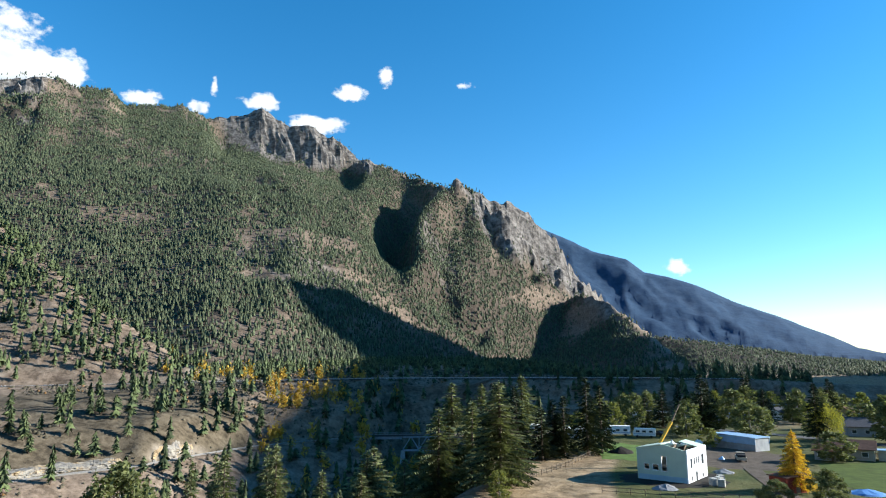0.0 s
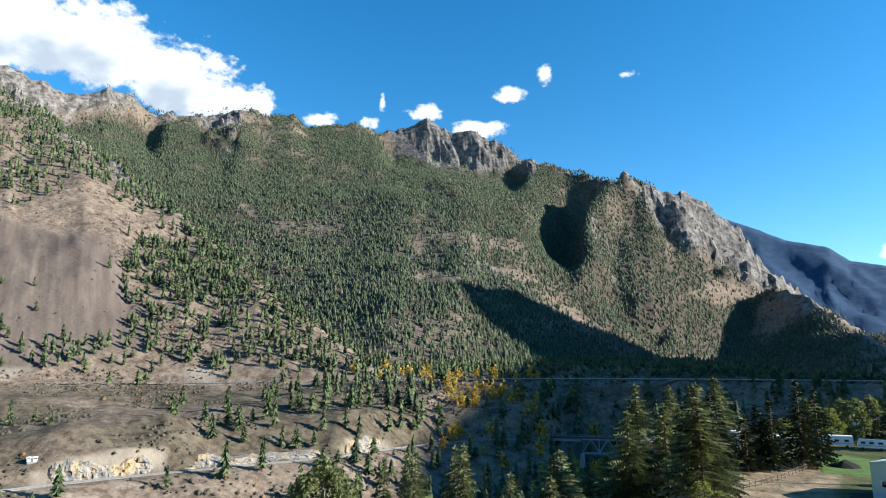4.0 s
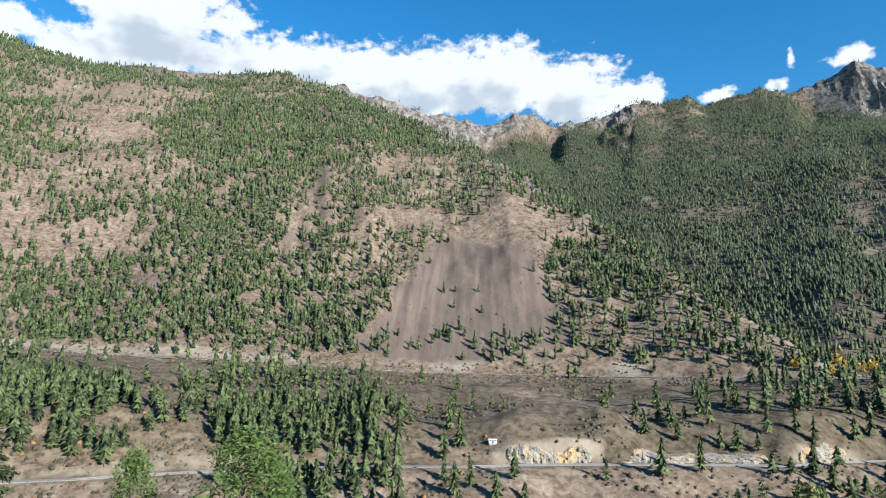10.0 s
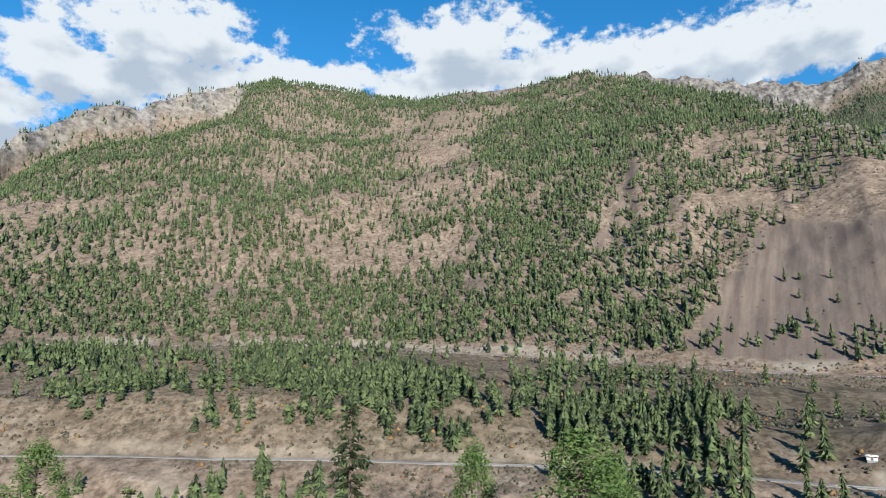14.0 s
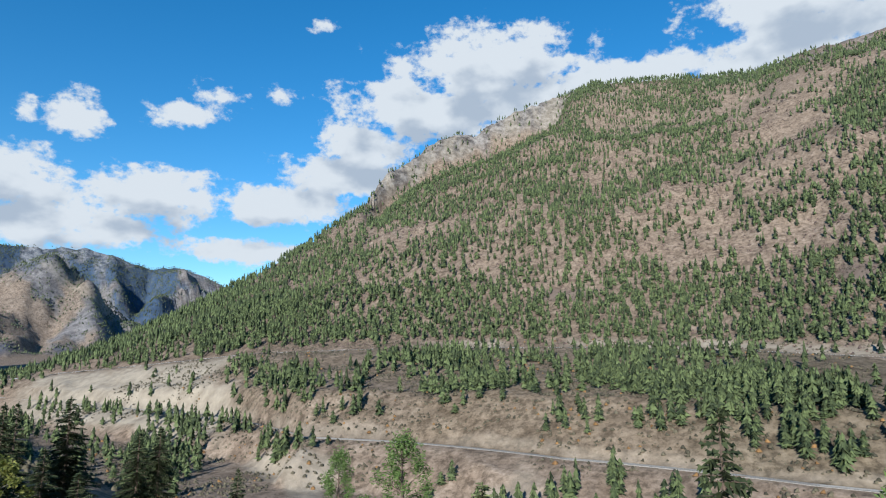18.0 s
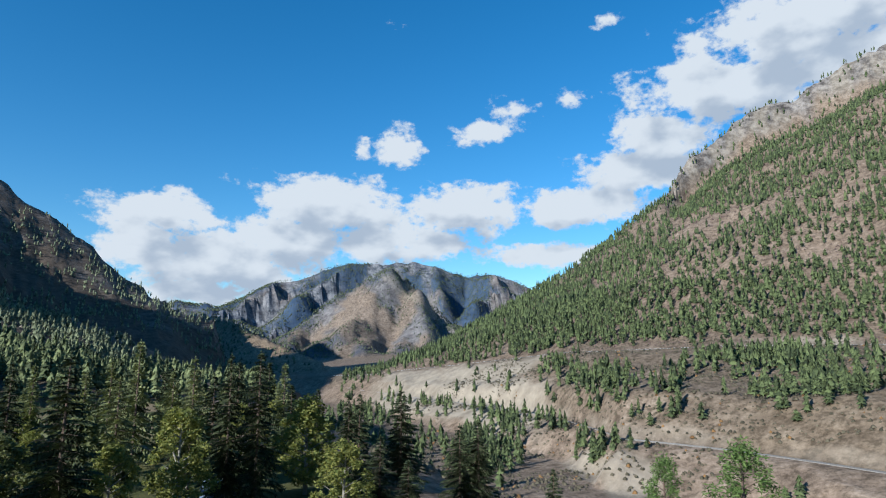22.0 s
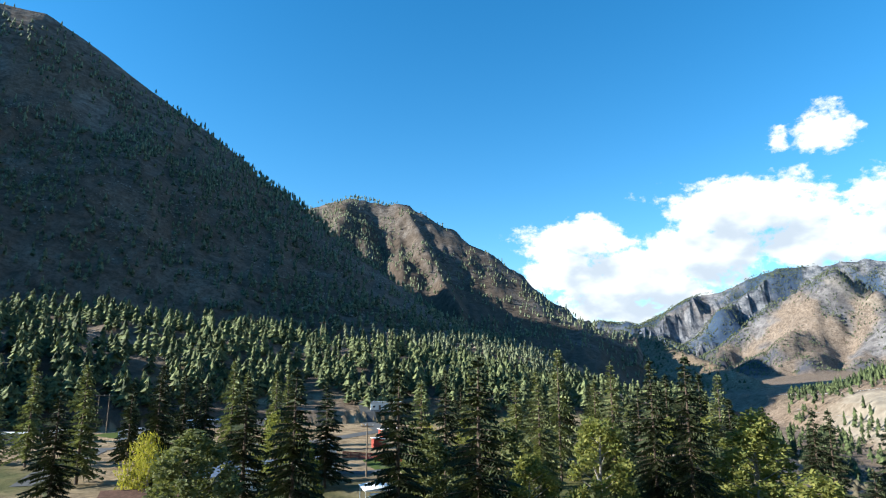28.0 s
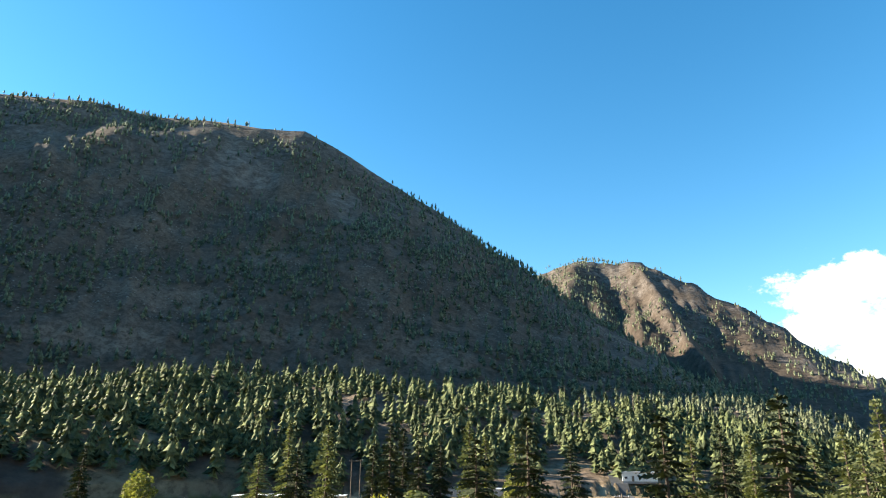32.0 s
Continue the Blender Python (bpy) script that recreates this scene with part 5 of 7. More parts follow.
# where houses and yards stand
KEEP_CLEAR = [(22, 220), (30, 226), (42, 195), (54, 199), (61, 195), (78, 170), (131, 196), (108, 238), (139, 262), (84, 262), (-8, -124), (-19, -137), (-16, -160), (-33, -215), (-30, -184),
    (79, -198), (61, -204), (44, -212), (52, -225), (40, -190), (66, -236), (-36, -150), (-30, -160), (20, -190), (-10, -200), (62, 172), (70, 160), (40, -170), (-30, -200), (-28, -230)]
# kind, x, y, height of the top, width of the crown
BENCH_TREES = [
    ("spruce", -24.2, -72.0, 20.0, 8.5),
    ("spruce", -34.6, -72.2, 20.3, 9.0),
    ("spruce", -42.1, -106.6, 20.4, 7.0),
    ("spruce", -42.7, -71.3, 21.5, 10.0),
    ("fir", -64.4, -122.8, 24.3, 8.0),
    ("fir", -64.8, -143.3, 20.7, 9.0),
    ("aspen", -57.5, -79.0, 14.6, 9.0),
    ("fir", -65.3, -96.3, 21.2, 8.0),
    ("spruce", -66.6, -85.1, 21.5, 7.5),
    ("spruce", -70.4, -83.4, 22.0, 8.5),
    ("aspen", -79.3, -84.5, 14.7, 12.0),
    ("spruce", -82.1, -76.9, 15.6, 6.0),
    ("spruce", -86.3, -80.2, 15.3, 6.0),
    ("spruce", -94.8, -80.2, 15.6, 9.0),
    ("spruce", -95.6, -66.4, 10.9, 7.0),
    ("spruce", -97.6, -64.4, 11.4, 7.0),
    ("aspen", -70.8, -60.4, 10.9, 8.0),
    ("spruce", -89.5, -43.4, 7.9, 4.0),
    ("fir", -73.6, -130.4, 18.5, 8.0),
    ("fir", -99.1, -130.6, 19.6, 8.0),
    ("fir", -62.3, -154.1, 18.3, 9.0),
    ("fir", -49.5, -136.0, 19.7, 7.0),
    ("spruce", 4.0, -126.3, 19.6, 7.0),
    ("spruce", 0.4, -127.3, 18.5, 6.5),
    ("fir", 0.7, -147.8, 22.7, 8.0),
    ("fir", -6.4, -159.4, 20.2, 8.0),
    ("poplar", -12.8, -77.0, 13.4, 11.0),
    ("aspen", -14.0, -120.1, 13.3, 8.0),
    ("spruce", 1.3, -106.2, 20.8, 8.0),
    ("spruce", 15.2, -105.1, 17.3, 8.5),
    ("fir", 22.9, -129.3, 21.5, 9.0),
    ("fir", 44.3, -151.9, 22.8, 8.0),
    ("spruce", 20.6, -162.8, 21.7, 9.0),
    ("spruce", 23.1, -151.1, 18.1, 7.0),
    ("spruce", 12.7, -165.5, 18.0, 7.0),
    ("fir", 4.6, -178.0, 20.4, 9.0),
    ("fir", -4.1, -190.0, 19.7, 8.0),
    ("fir", 55.1, -157.2, 15.9, 9.0),
    ("spruce", -22.2, -121.9, 17.6, 9.0),
    ("willow", 0.2, -101.1, 11.5, 9.0),
    ("aspen", 26.5, -86.9, 14.2, 8.0),
    ("spruce", 88.6, -138.1, 17.3, 7.0),
    ("pine", -62.5, 29.7, 17.1, 11.0),
    ("spruce", -61.6, 11.8, 19.5, 7.0),
    ("pine", -79.7, 24.8, 13.6, 8.0),
    ("pine", -84.2, 42.7, 10.5, 7.0),
    ("fir", -30.1, 90.1, 10.1, 8.0),
    ("fir", -24.8, 96.9, 10.3, 8.0),
    ("fir", -39.5, 102.7, 7.1, 6.0),
    ("fir", -17.3, 93.4, 7.1, 7.0),
    ("fir", -11.8, 94.3, 6.7, 7.0),
    ("fir", -1.7, 130.0, 6.9, 8.0),
    ("fir", 2.7, 135.0, 6.1, 7.0),
    ("fir", 5.4, 124.9, 5.5, 7.0),
    ("fir", 8.9, 139.7, 8.3, 8.0),
    ("spruce", 12.2, 164.5, 10.0, 7.0),
    ("spruce", 17.0, 149.0, 9.8, 7.0),
    ("spruce", 22.5, 148.3, 12.1, 8.0),
    ("spruce", 25.9, 152.8, 13.6, 9.0),
    ("spruce", 28.4, 152.4, 14.5, 8.0),
    ("spruce", 34.7, 156.2, 18.7, 9.0),
    ("spruce", 39.1, 160.3, 16.9, 8.0),
    ("poplar", -30.9, 62.8, 12.5, 9.0),
    ("aspen", 8.9, 104.6, 5.2, 5.0),
    ("spruce", 85.8, 213.4, 18.5, 11.0),
    ("poplar", 94.6, 209.6, 13.4, 12.0),
    ("poplar", 85.7, 180.7, 11.2, 12.0),
    ("poplar", 73.8, 196.6, 10.9, 11.0),
    ("spruce", 118.2, 237.2, 12.3, 10.0),
    ("poplar", 62.4, 211.0, 12.2, 9.0),
    ("spruce", 77.3, 227.2, 12.8, 10.0),
    ("poplar", 154.0, 257.5, 11.4, 13.0),
    ("willow", 109.7, 184.9, 10.4, 10.0),
    ("poplar", 131.6, 200.7, 9.6, 13.0),
    ("larch", 60.6, 112.8, 10.5, 6.5),
    ("poplar", 50.4, 100.0, 4.5, 5.0),
    ("poplar", 57.5, 98.4, 6.3, 6.0),
    ("poplar", 87.5, 145.7, 6.8, 9.0),
    ("aspen", 70.3, 171.1, 5.1, 6.0),
    ("spruce", 137.4, 255.4, 9.3, 8.0),
    ("poplar", 88.7, 212.2, 8.8, 9.0),
    ("aspen", 53.7, 203.0, 9.9, 7.0),
    ("spruce", 68.8, 219.5, 11.2, 8.0),
    ("poplar", 128.6, 237.4, 9.2, 10.0),
    ("fir", -49.2, 92.6, 7.1, 6.0),
    ("fir", -33.8, 98.6, 8.0, 7.0),
    ("fir", -26.0, 100.6, 9.6, 7.0),
    ("fir", -34.9, 100.0, 8.5, 6.0),
    ("fir", -27.5, 102.1, 9.5, 8.0),
    ("aspen", -76.0, -100.0, 13.0, 8.0),
    ("willow", -41.0, -128.0, 10.5, 8.5),
    ("aspen", -88.0, -100.0, 12.0, 7.5),
    ("spruce", -15.2, -90.7, 18.5, 10.0),
    ("fir", -37.7, -91.5, 18.6, 8.5),
    ("fir", -45.9, -93.3, 18.8, 8.0),
    ("poplar", -38.0, -81.6, 12.4, 9.5),
    ("aspen", -48.8, -75.7, 11.0, 7.5),
    ("fir", -56.3, -103.7, 18.0, 8.0),
    ("fir", -71.4, -113.4, 17.4, 8.0),
    ("poplar", -47.3, -84.7, 13.6, 11.0),
    ("aspen", -22.8, -82.9, 12.6, 8.5),
    ("spruce", -78.5, -63.6, 10.8, 6.5),
    ("spruce", -78.3, -57.3, 8.4, 6.0),
]
for n, row in enumerate(BENCH_TREES):
    plant(*row, n)


# trees that stand about the village and down the canyon side
for n in range(236):
    if n < 55:
        az, r, kinds = tree_rng.uniform(-36, -10), tree_rng.uniform(205, 335), ("poplar", "poplar", "spruce", "poplar", "aspen")
    elif n < 110:
        az, r, kinds = tree_rng.uniform(140, 200), tree_rng.uniform(125, 255), ("spruce", "poplar", "spruce", "spruce", "aspen", "spruce")
    elif n < 196:
        az, r, kinds = tree_rng.uniform(-7, 50) if n % 3 else tree_rng.uniform(-7, 12), tree_rng.uniform(112, 235), ("fir", "spruce", "fir")
    else:
        az, r, kinds = tree_rng.uniform(62, 110), tree_rng.uniform(95, 190), ("fir", "fir", "pine")
    x, y = -math.sin(radians(az)) * r, math.cos(radians(az)) * r
    if n < 16 or 55 <= n < 110 and az > 168:
        continue
    if n < 110 and any(math.hypot(x - q, y - w) < 11 for q, w in KEEP_CLEAR):
        continue
    kind = kinds[n % len(kinds)]
    h = tree_rng.uniform(8, 13) if kind in ("poplar", "aspen") else tree_rng.uniform(12, 20)
    plant(kind, x, y, ground_z(x, y) + h, h * tree_rng.uniform(0.42, 0.5) if kind in ("spruce", "pine") else h * tree_rng.uniform(0.65, 0.9), n)


# ---- pines across the canyon, near enough to count ----
def small_tree(name, n, tmpl, mat, h, w, label, category, group):
    tv, tf = tmpl
    ob = empty(name, Matrix(), label, category, group)
    bm = bmesh.new()
    tube(bm, (0, 0, -1), (0, 0, 0.5 * h), 0.22, 0.12, 6)
    part("trunk", bm, BARK, ob)
    o = new("crown", mesh_of("crown", tv * [w, w, h], tf, mat))
    o.parent = ob
    return ob


def small_leafy(g, n=70):
    v, f = [], []
    for k in range(n):
        c = g.normal(0, 0.17, 3) * [1.2, 1.2, 1.5] + [0, 0, 0.58]
        t = g.normal(0, 0.11, (3, 3))
        b = len(v)
        v += [c + t[0], c + t[1], c + t[2]]
        f.append((b, b + 1, b + 2))
    return np.array(v), np.array(f)


p = scatter(gen, 17000, -30, 146, 150, 1150, (0,))
p = np.concatenate([p[np.hypot(p[:, 0], p[:, 1]) > 240], scatter(gen, 6500, 55, 134, 240, 640, (0,)), scatter(gen, 1200, 57, 92, 298, 425, (0,))])
rr, aa = np.hypot(p[:, 0], p[:, 1]), np.degrees(np.arctan2(-p[:, 0], p[:, 1]))
below = rr - curve(aa, CANYON, 4)
keep = (np.abs(below) > 8) & (np.abs(rr - curve(aa, HIGHWAY, 1)) > 9)
keep &= ~((aa > 84) & (aa < 134) & (below > -13 - 8 * gen.random(len(aa))) & (below < 16)) | (gen.random(len(aa)) < 0.12) & (np.abs(below) > 8)
p, rr, aa = p[keep], rr[keep], aa[keep]
chosen = (rr < 470) & (aa > 28) & (aa < 125) & (rr > curve(aa, CANYON, 4) - 60)
pick = np.where(chosen)[0][:240]
rest = np.setdiff1d(np.arange(len(p)), pick)
for sel, tmpl in ((rest[rr[rest] < 420], NEAR_T), (rest[rr[rest] >= 420], MID_T)):
    stuff_mesh("canyon_pine_wood", p[sel], gen.triangular(5, 11, 18, len(sel)), gen.uniform(4.5, 7.5, len(sel)), tmpl, PINE_MID, "green pines standing on the canyon sides and terraces", "forest", gen)
proto = [small_tree("pine_tree", n, pine_template(15, 12, gen), PINE_MID, gen.uniform(10, 16), gen.uniform(5, 7), "green pine on the dry slope beside the railway", "pine tree", "pines above the railway") for n in range(6)]
for n, k in enumerate(pick):
    s = gen.uniform(0.6, 1.15)
    m = pose(*p[k], 0, 0, gen.uniform(0, 360)) @ Matrix.Scale(s, 4)
    if n < 6:
        proto[n].matrix_world = m
    else:
        ob = copy_thing(proto[n % 6], m)
        ob.scale = (s, s, s)
gold = [small_tree("aspen_tree", n, small_leafy(gen), NEEDLE["gold"], 9, 7, "golden autumn aspen at the foot of the slope", "aspen tree", "golden aspens") for n in range(3)]
for n in range(96):
    if n < 30:
        az, r = gen.uniform(7, 17), gen.uniform(425, 520)
    elif n >= 46:
        az, r = gen.uniform(1, 15), gen.uniform(330, 470)
    elif n < 40:
        az, r = gen.uniform(14, 24), gen.uniform(490, 560)
    else:
        az, r = gen.uniform(10, 16), gen.uniform(360, 470)
    x, y = -math.sin(radians(az)) * r, math.cos(radians(az)) * r
    s = gen.uniform(0.5, 1.2)
    m = pose(x, y, ground_z(x, y), 0, 0, gen.uniform(0, 360)) @ Matrix.Scale(s, 4)
    if n < 3:
        gold[n].matrix_world = m
    else:
        ob = copy_thing(gold[n % 3], m)
        ob.scale = (s, s, s)

# ---- roads, railway, bridge ----
ASPHALT = plain("asphalt", (0.10, 0.10, 0.10), 0.9, 0, 0.2, 0.4)
CONCRETE = plain("concrete", (0.40, 0.39, 0.37), 0.85, 0, 0.2, 0.6)
GRAVEL = plain("ballast", (0.24, 0.22, 0.20), 0.95, 0, 0.3, 1.5)
STEEL = plain("rail_steel", (0.32, 0.31, 0.30), 0.4, 0.8, 0.2, 2.0)
GIRDER = plain("girder_paint", (0.30, 0.33, 0.36), 0.6, 0.2, 0.2, 0.8)
WHITE = plain("white_paint", (0.80, 0.80, 0.78), 0.6, 0, 0.05, 1.0)
DIRT = plain("bare_dirt", (0.10, 0.08, 0.063), 0.95, 0, 0.3, 0.5, 0.1)
TIMBER = plain("weathered_timber", (0.20, 0.155, 0.115), 0.85, 0, 0.25, 3.0)


def ribbon(name, az0, az1, radius, level, width, mat, label, category, lift=0.15, parent=None, step=0.4):
    v, f = [], []
    n = int(abs(az1 - az0) / step) + 1
    for k in range(n + 1):
        az = az0 + (az1 - az0) * k / n
        r, z = float(radius(az)), float(level(az)) + lift
        for d in (-width / 2, width / 2):
            for dz in (0, -0.4):
                v.append((-math.sin(radians(az)) * (r + d), math.cos(radians(az)) * (r + d), z + dz))
        if k:
            a, b = 4 * (k - 1), 4 * k
            f += [(a, a + 2, b + 2, b), (a, b, b + 1, a + 1), (a + 2, a + 3, b + 3, b + 2)]
    me = mesh_of(name, v, f, mat)
    ob = new(name, me)
    if parent:
        ob.parent = parent
        return ob
    return tagged(ob, label, category, kind="structure")


rail_r = lambda a: curve(a, CANYON, 4)
rail_z = lambda a: RAIL_Z
road_r = lambda a: curve(a, HIGHWAY, 1)
road_z = lambda a: curve(a, HIGHWAY, 2)
railway = ribbon("railway", 7.2, 146, rail_r, rail_z, 4.4, GRAVEL, "single railway line on grey ballast along the slope", "railway", 0.25)
for off in (-0.75, 0.75):
    ribbon("rail", 7.2, 146, lambda a, o=off: rail_r(a) + o, rail_z, 0.16, STEEL, "", "", 0.45, railway)
highway = ribbon("road", -26, 147, road_r, road_z, 8.5, ASPHALT, "grey two-lane highway cut into the mountainside", "road", 0.2)
for off in (-3.9, 3.9):
    ribbon("edge_line", -26, 147, lambda a, o=off: road_r(a) + o, road_z, 0.35, WHITE, "", "", 0.23, highway)
barrier = ribbon("road_barrier", -20, 14, lambda a: road_r(a) - 5.0, road_z, 0.45, CONCRETE, "", "", 0.95)
tagged(barrier, "low pale concrete barrier along the highway edge", "barrier", kind="structure")


def cut_rock_material():
    m, nt, bs = material("cut_rock")
    geo = nt.nodes.new("ShaderNodeNewGeometry")
    flat = nt.nodes.new("ShaderNodeVectorMath")
    flat.operation = "MULTIPLY"
    flat.inputs[1].default_value = (1, 1, 0.28)
    nt.links.new(geo.outputs["Position"], flat.inputs[0])
    n, tone = noise_out(nt, 0.5, 9, 0.7, flat.outputs[0]), noise_out(nt, 0.10, 4, 0.6)
    pale = ramp(nt, n, [(0.36, (0.05, 0.042, 0.036)), (0.45, (0.22, 0.19, 0.155)), (0.64, (0.31, 0.28, 0.23))])
    ochre = ramp(nt, n, [(0.36, (0.07, 0.05, 0.035)), (0.48, (0.36, 0.25, 0.13)), (0.64, (0.40, 0.30, 0.17))])
    grey = ramp(nt, n, [(0.36, (0.06, 0.055, 0.05)), (0.6, (0.22, 0.20, 0.18))])
    col = mixc(nt, ramp(nt, tone, [(0.50, (0, 0, 0)), (0.56, (1, 1, 1))]), pale, ochre)
    col = mixc(nt, ramp(nt, noise_out(nt, 0.22, 3), [(0.52, (0, 0, 0)), (0.60, (1, 1, 1))]), col, grey)
    nt.links.new(col, bs.inputs["Base Color"])
    bs.inputs["Roughness"].default_value = 0.92
    bump(nt, bs, n, 0.6, 0.6)
    return m


CUT_ROCK = cut_rock_material()


def rock_cutting(az0, az1, height, label):
    """A blasted rock face along the railway: upright joints, ledges and a broken top, tied back into the slope."""
    wide = radians(az1 - az0) * float(rail_r((az0 + az1) / 2))
    na, nh = max(12, int(wide / 0.45)), 15
    A, U = np.meshgrid(np.linspace(az0, az1, na), np.linspace(0, 1, nh), indexing="ij")
    s = np.radians(A) * 300
    ends = np.clip(np.minimum(A - az0, az1 - A) / (0.12 * (az1 - az0)), 0, 1) ** 0.6
    top = height * ends * (0.72 + 0.35 * fbm(s, 0 * s + 5, 14, 4))
    joint = np.floor(s / 1.9 + 0.8 * fbm(s, U * 6, 5, 2))
    slab = vnoise(joint * 3.7, np.floor(U * 4 + 2 * vnoise(joint * 1.3, joint * 0)) * 2.3)
    push = slab * 1.5 + fbm(s, U * 9, 3.0, 4, True) * 0.45
    R = rail_r(A) + 4.6 + U * 2.6 - push * ends + 3.5 * (1 - ends)
    x, y = -np.sin(np.radians(A)) * R, np.cos(np.radians(A)) * R
    z = RAIL_Z - 0.6 + U * top
    back = R[:, -1] + 9
    bx, by = -np.sin(np.radians(A[:, -1])) * back, np.cos(np.radians(A[:, -1])) * back
    bz = land(bx, by) - 0.8
    x, y, z = np.concatenate([x, bx[:, None]], 1), np.concatenate([y, by[:, None]], 1), np.concatenate([z, bz[:, None]], 1)
    n = nh + 1
    f = [(i * n + k, (i + 1) * n + k, (i + 1) * n + k + 1, i * n + k + 1) for i in range(na - 1) for k in range(n - 1)]
    tagged(new("rock_cutting", mesh_of("rock_cutting", np.stack([x, y, z], -1).reshape(-1, 3), f, CUT_ROCK)), label, "rock face", kind="structure")


rock_cutting(38.7, 46.9, 10.5, "pale cream and ochre face of blasted rock above the railway")
rock_cutting(25.0, 38.3, 3.6, "low broken band of grey and ochre rock beside the railway")
rock_cutting(20.8, 24.4, 7.0, "pale cream rock outcrop above the railway")


def truss_bridge():
    a = way(7.4) * 420 + Vector((0, 0, RAIL_Z))
    b = way(-6.0) * 424 + Vector((0, 0, RAIL_Z))
    L = (b - a).length
    d = (b - a) / L
    m = Matrix.Translation(a) @ Matrix(((d.x, -d.y, 0, 0), (d.y, d.x, 0, 0), (0, 0, 1, 0), (0, 0, 0, 1)))
    ob = empty("railway_bridge", m, "grey steel truss railway bridge on concrete piers", "bridge")
    part("deck", boxm(0, L, -2.4, 2.4, -0.9, 0.15, 0.05), plain("deck_timber", (0.10, 0.09, 0.085), 0.9), ob)
    for s in (-1.1, 1.1):
        part("rail", boxm(0, L, s - 0.08, s + 0.08, 0.15, 0.33), STEEL, ob)
        part("handrail", boxm(0, L, s * 2.1 - 0.05, s * 2.1 + 0.05, 1.1, 1.2), GIRDER, ob)
    t0, t1, n, depth = 28.0, L - 8, 6, 9.5
    for y in (-2.2, 2.2):
        part("top_chord", boxm(t0, t1, y - 0.3, y + 0.3, -1.6, -0.9), GIRDER, ob)
        part("bottom_chord", boxm(t0, t1, y - 0.3, y + 0.3, -depth - 0.5, -depth + 0.1), GIRDER, ob)
        for k in range(n):
            xa, xb = t0 + (t1 - t0) * k / n, t0 + (t1 - t0) * (k + 1) / n
            xm = (xa + xb) / 2
            for p0, p1 in (((xa, y, -depth), (xm, y, -1.2)), ((xm, y, -1.2), (xb, y, -depth)), ((xb, y, -depth), (xb, y, -1.2))):
                part("brace", tube(bmesh.new(), p0, p1, 0.24, 0.24, 4), GIRDER, ob)
    part("girder", boxm(2, t0 - 0.6, -1.8, 1.8, -2.6, -0.9), GIRDER, ob)
    for x in (1.0, t0, t1):
        w = m @ Vector((x, 0, 0))
        g = ground_z(w.x, w.y) - RAIL_Z - 2
        top = -2.6 if x < 5 else -depth - 0.5
        if g < top - 0.5:
            part("pier", prism(bmesh.new(), [(x - 2, g), (x + 2, g), (x + 1.2, top), (x - 1.2, top)], -2.8, 2.8), CONCRETE, ob, "pale concrete pier")


truss_bridge()

# ---- houses and yards ----
GLASS, _nt, _b = material("dark_glass")
_b.inputs["Base Color"].default_value, _b.inputs["Roughness"].default_value = (0.03, 0.04, 0.05, 1), 0.08
MINT = plain("mint_sheathing", (0.50, 0.60, 0.49), 0.7, 0, 0.06, 0.6)
WRAP = plain("white_house_wrap", (0.78, 0.79, 0.80), 0.6, 0, 0.05, 0.8)
FOAM = plain("blue_foundation_board", (0.36, 0.52, 0.60), 0.7, 0, 0.06, 0.8)
YELLOW = plain("crane_yellow", (0.60, 0.36, 0.04), 0.5, 0, 0.1, 1.0)
BLUE_TIN = plain("pale_blue_tin", (0.30, 0.44, 0.62), 0.45, 0.1, 0.15, 0.6)
GREY_TIN = plain("grey_tin", (0.30, 0.31, 0.33), 0.5, 0.2, 0.2, 0.6)
RED = plain("red_boards", (0.26, 0.055, 0.04), 0.8, 0, 0.2, 2.0)
BROWN_ROOF = plain("brown_shingle", (0.13, 0.075, 0.055), 0.9, 0, 0.25, 2.0, 0.03)
GREY_ROOF = plain("slate_grey_shingle", (0.085, 0.085, 0.095), 0.9, 0, 0.25, 2.0, 0.03)
BLUE_ROOF = plain("blue_grey_roof", (0.13, 0.17, 0.24), 0.8, 0, 0.2, 2.0)
BEIGE = plain("beige_siding", (0.42, 0.37, 0.30), 0.8, 0, 0.12, 1.0)
GREY_WALL = plain("grey_siding", (0.33, 0.34, 0.36), 0.8, 0, 0.12, 1.0)
DARK = plain("dark_rubber", (0.03, 0.03, 0.03), 0.8)
TARP = plain("blue_tarp", (0.10, 0.22, 0.48), 0.45, 0, 0.2, 1.5)


def window(parent, x, y, z, w, h, axis, frame_mat=None):
    """A window set a little proud of a wall that faces along the axis ('x' or 'y', with sign)."""
    sg = -1 if axis[0] == "-" else 1
    if axis[-1] == "y":
        fr = part("window", boxm(x - w / 2, x + w / 2, min(y, y + sg * 0.08), max(y, y + sg * 0.08), z, z + h, 0.01), frame_mat or WHITE, parent)
        part("pane", boxm(x - w / 2 + 0.08, x + w / 2 - 0.08, y + sg * 0.04 - 0.05, y + sg * 0.04 + 0.05, z + 0.08, z + h - 0.08), GLASS, fr)
    else:
        fr = part("window", boxm(min(x, x + sg * 0.08), max(x, x + sg * 0.08), y - w / 2, y + w / 2, z, z + h, 0.01), frame_mat or WHITE, parent)
        part("pane", boxm(x + sg * 0.04 - 0.05, x + sg * 0.04 + 0.05, y - w / 2 + 0.08, y + w / 2 - 0.08, z + 0.08, z + h - 0.08), GLASS, fr)


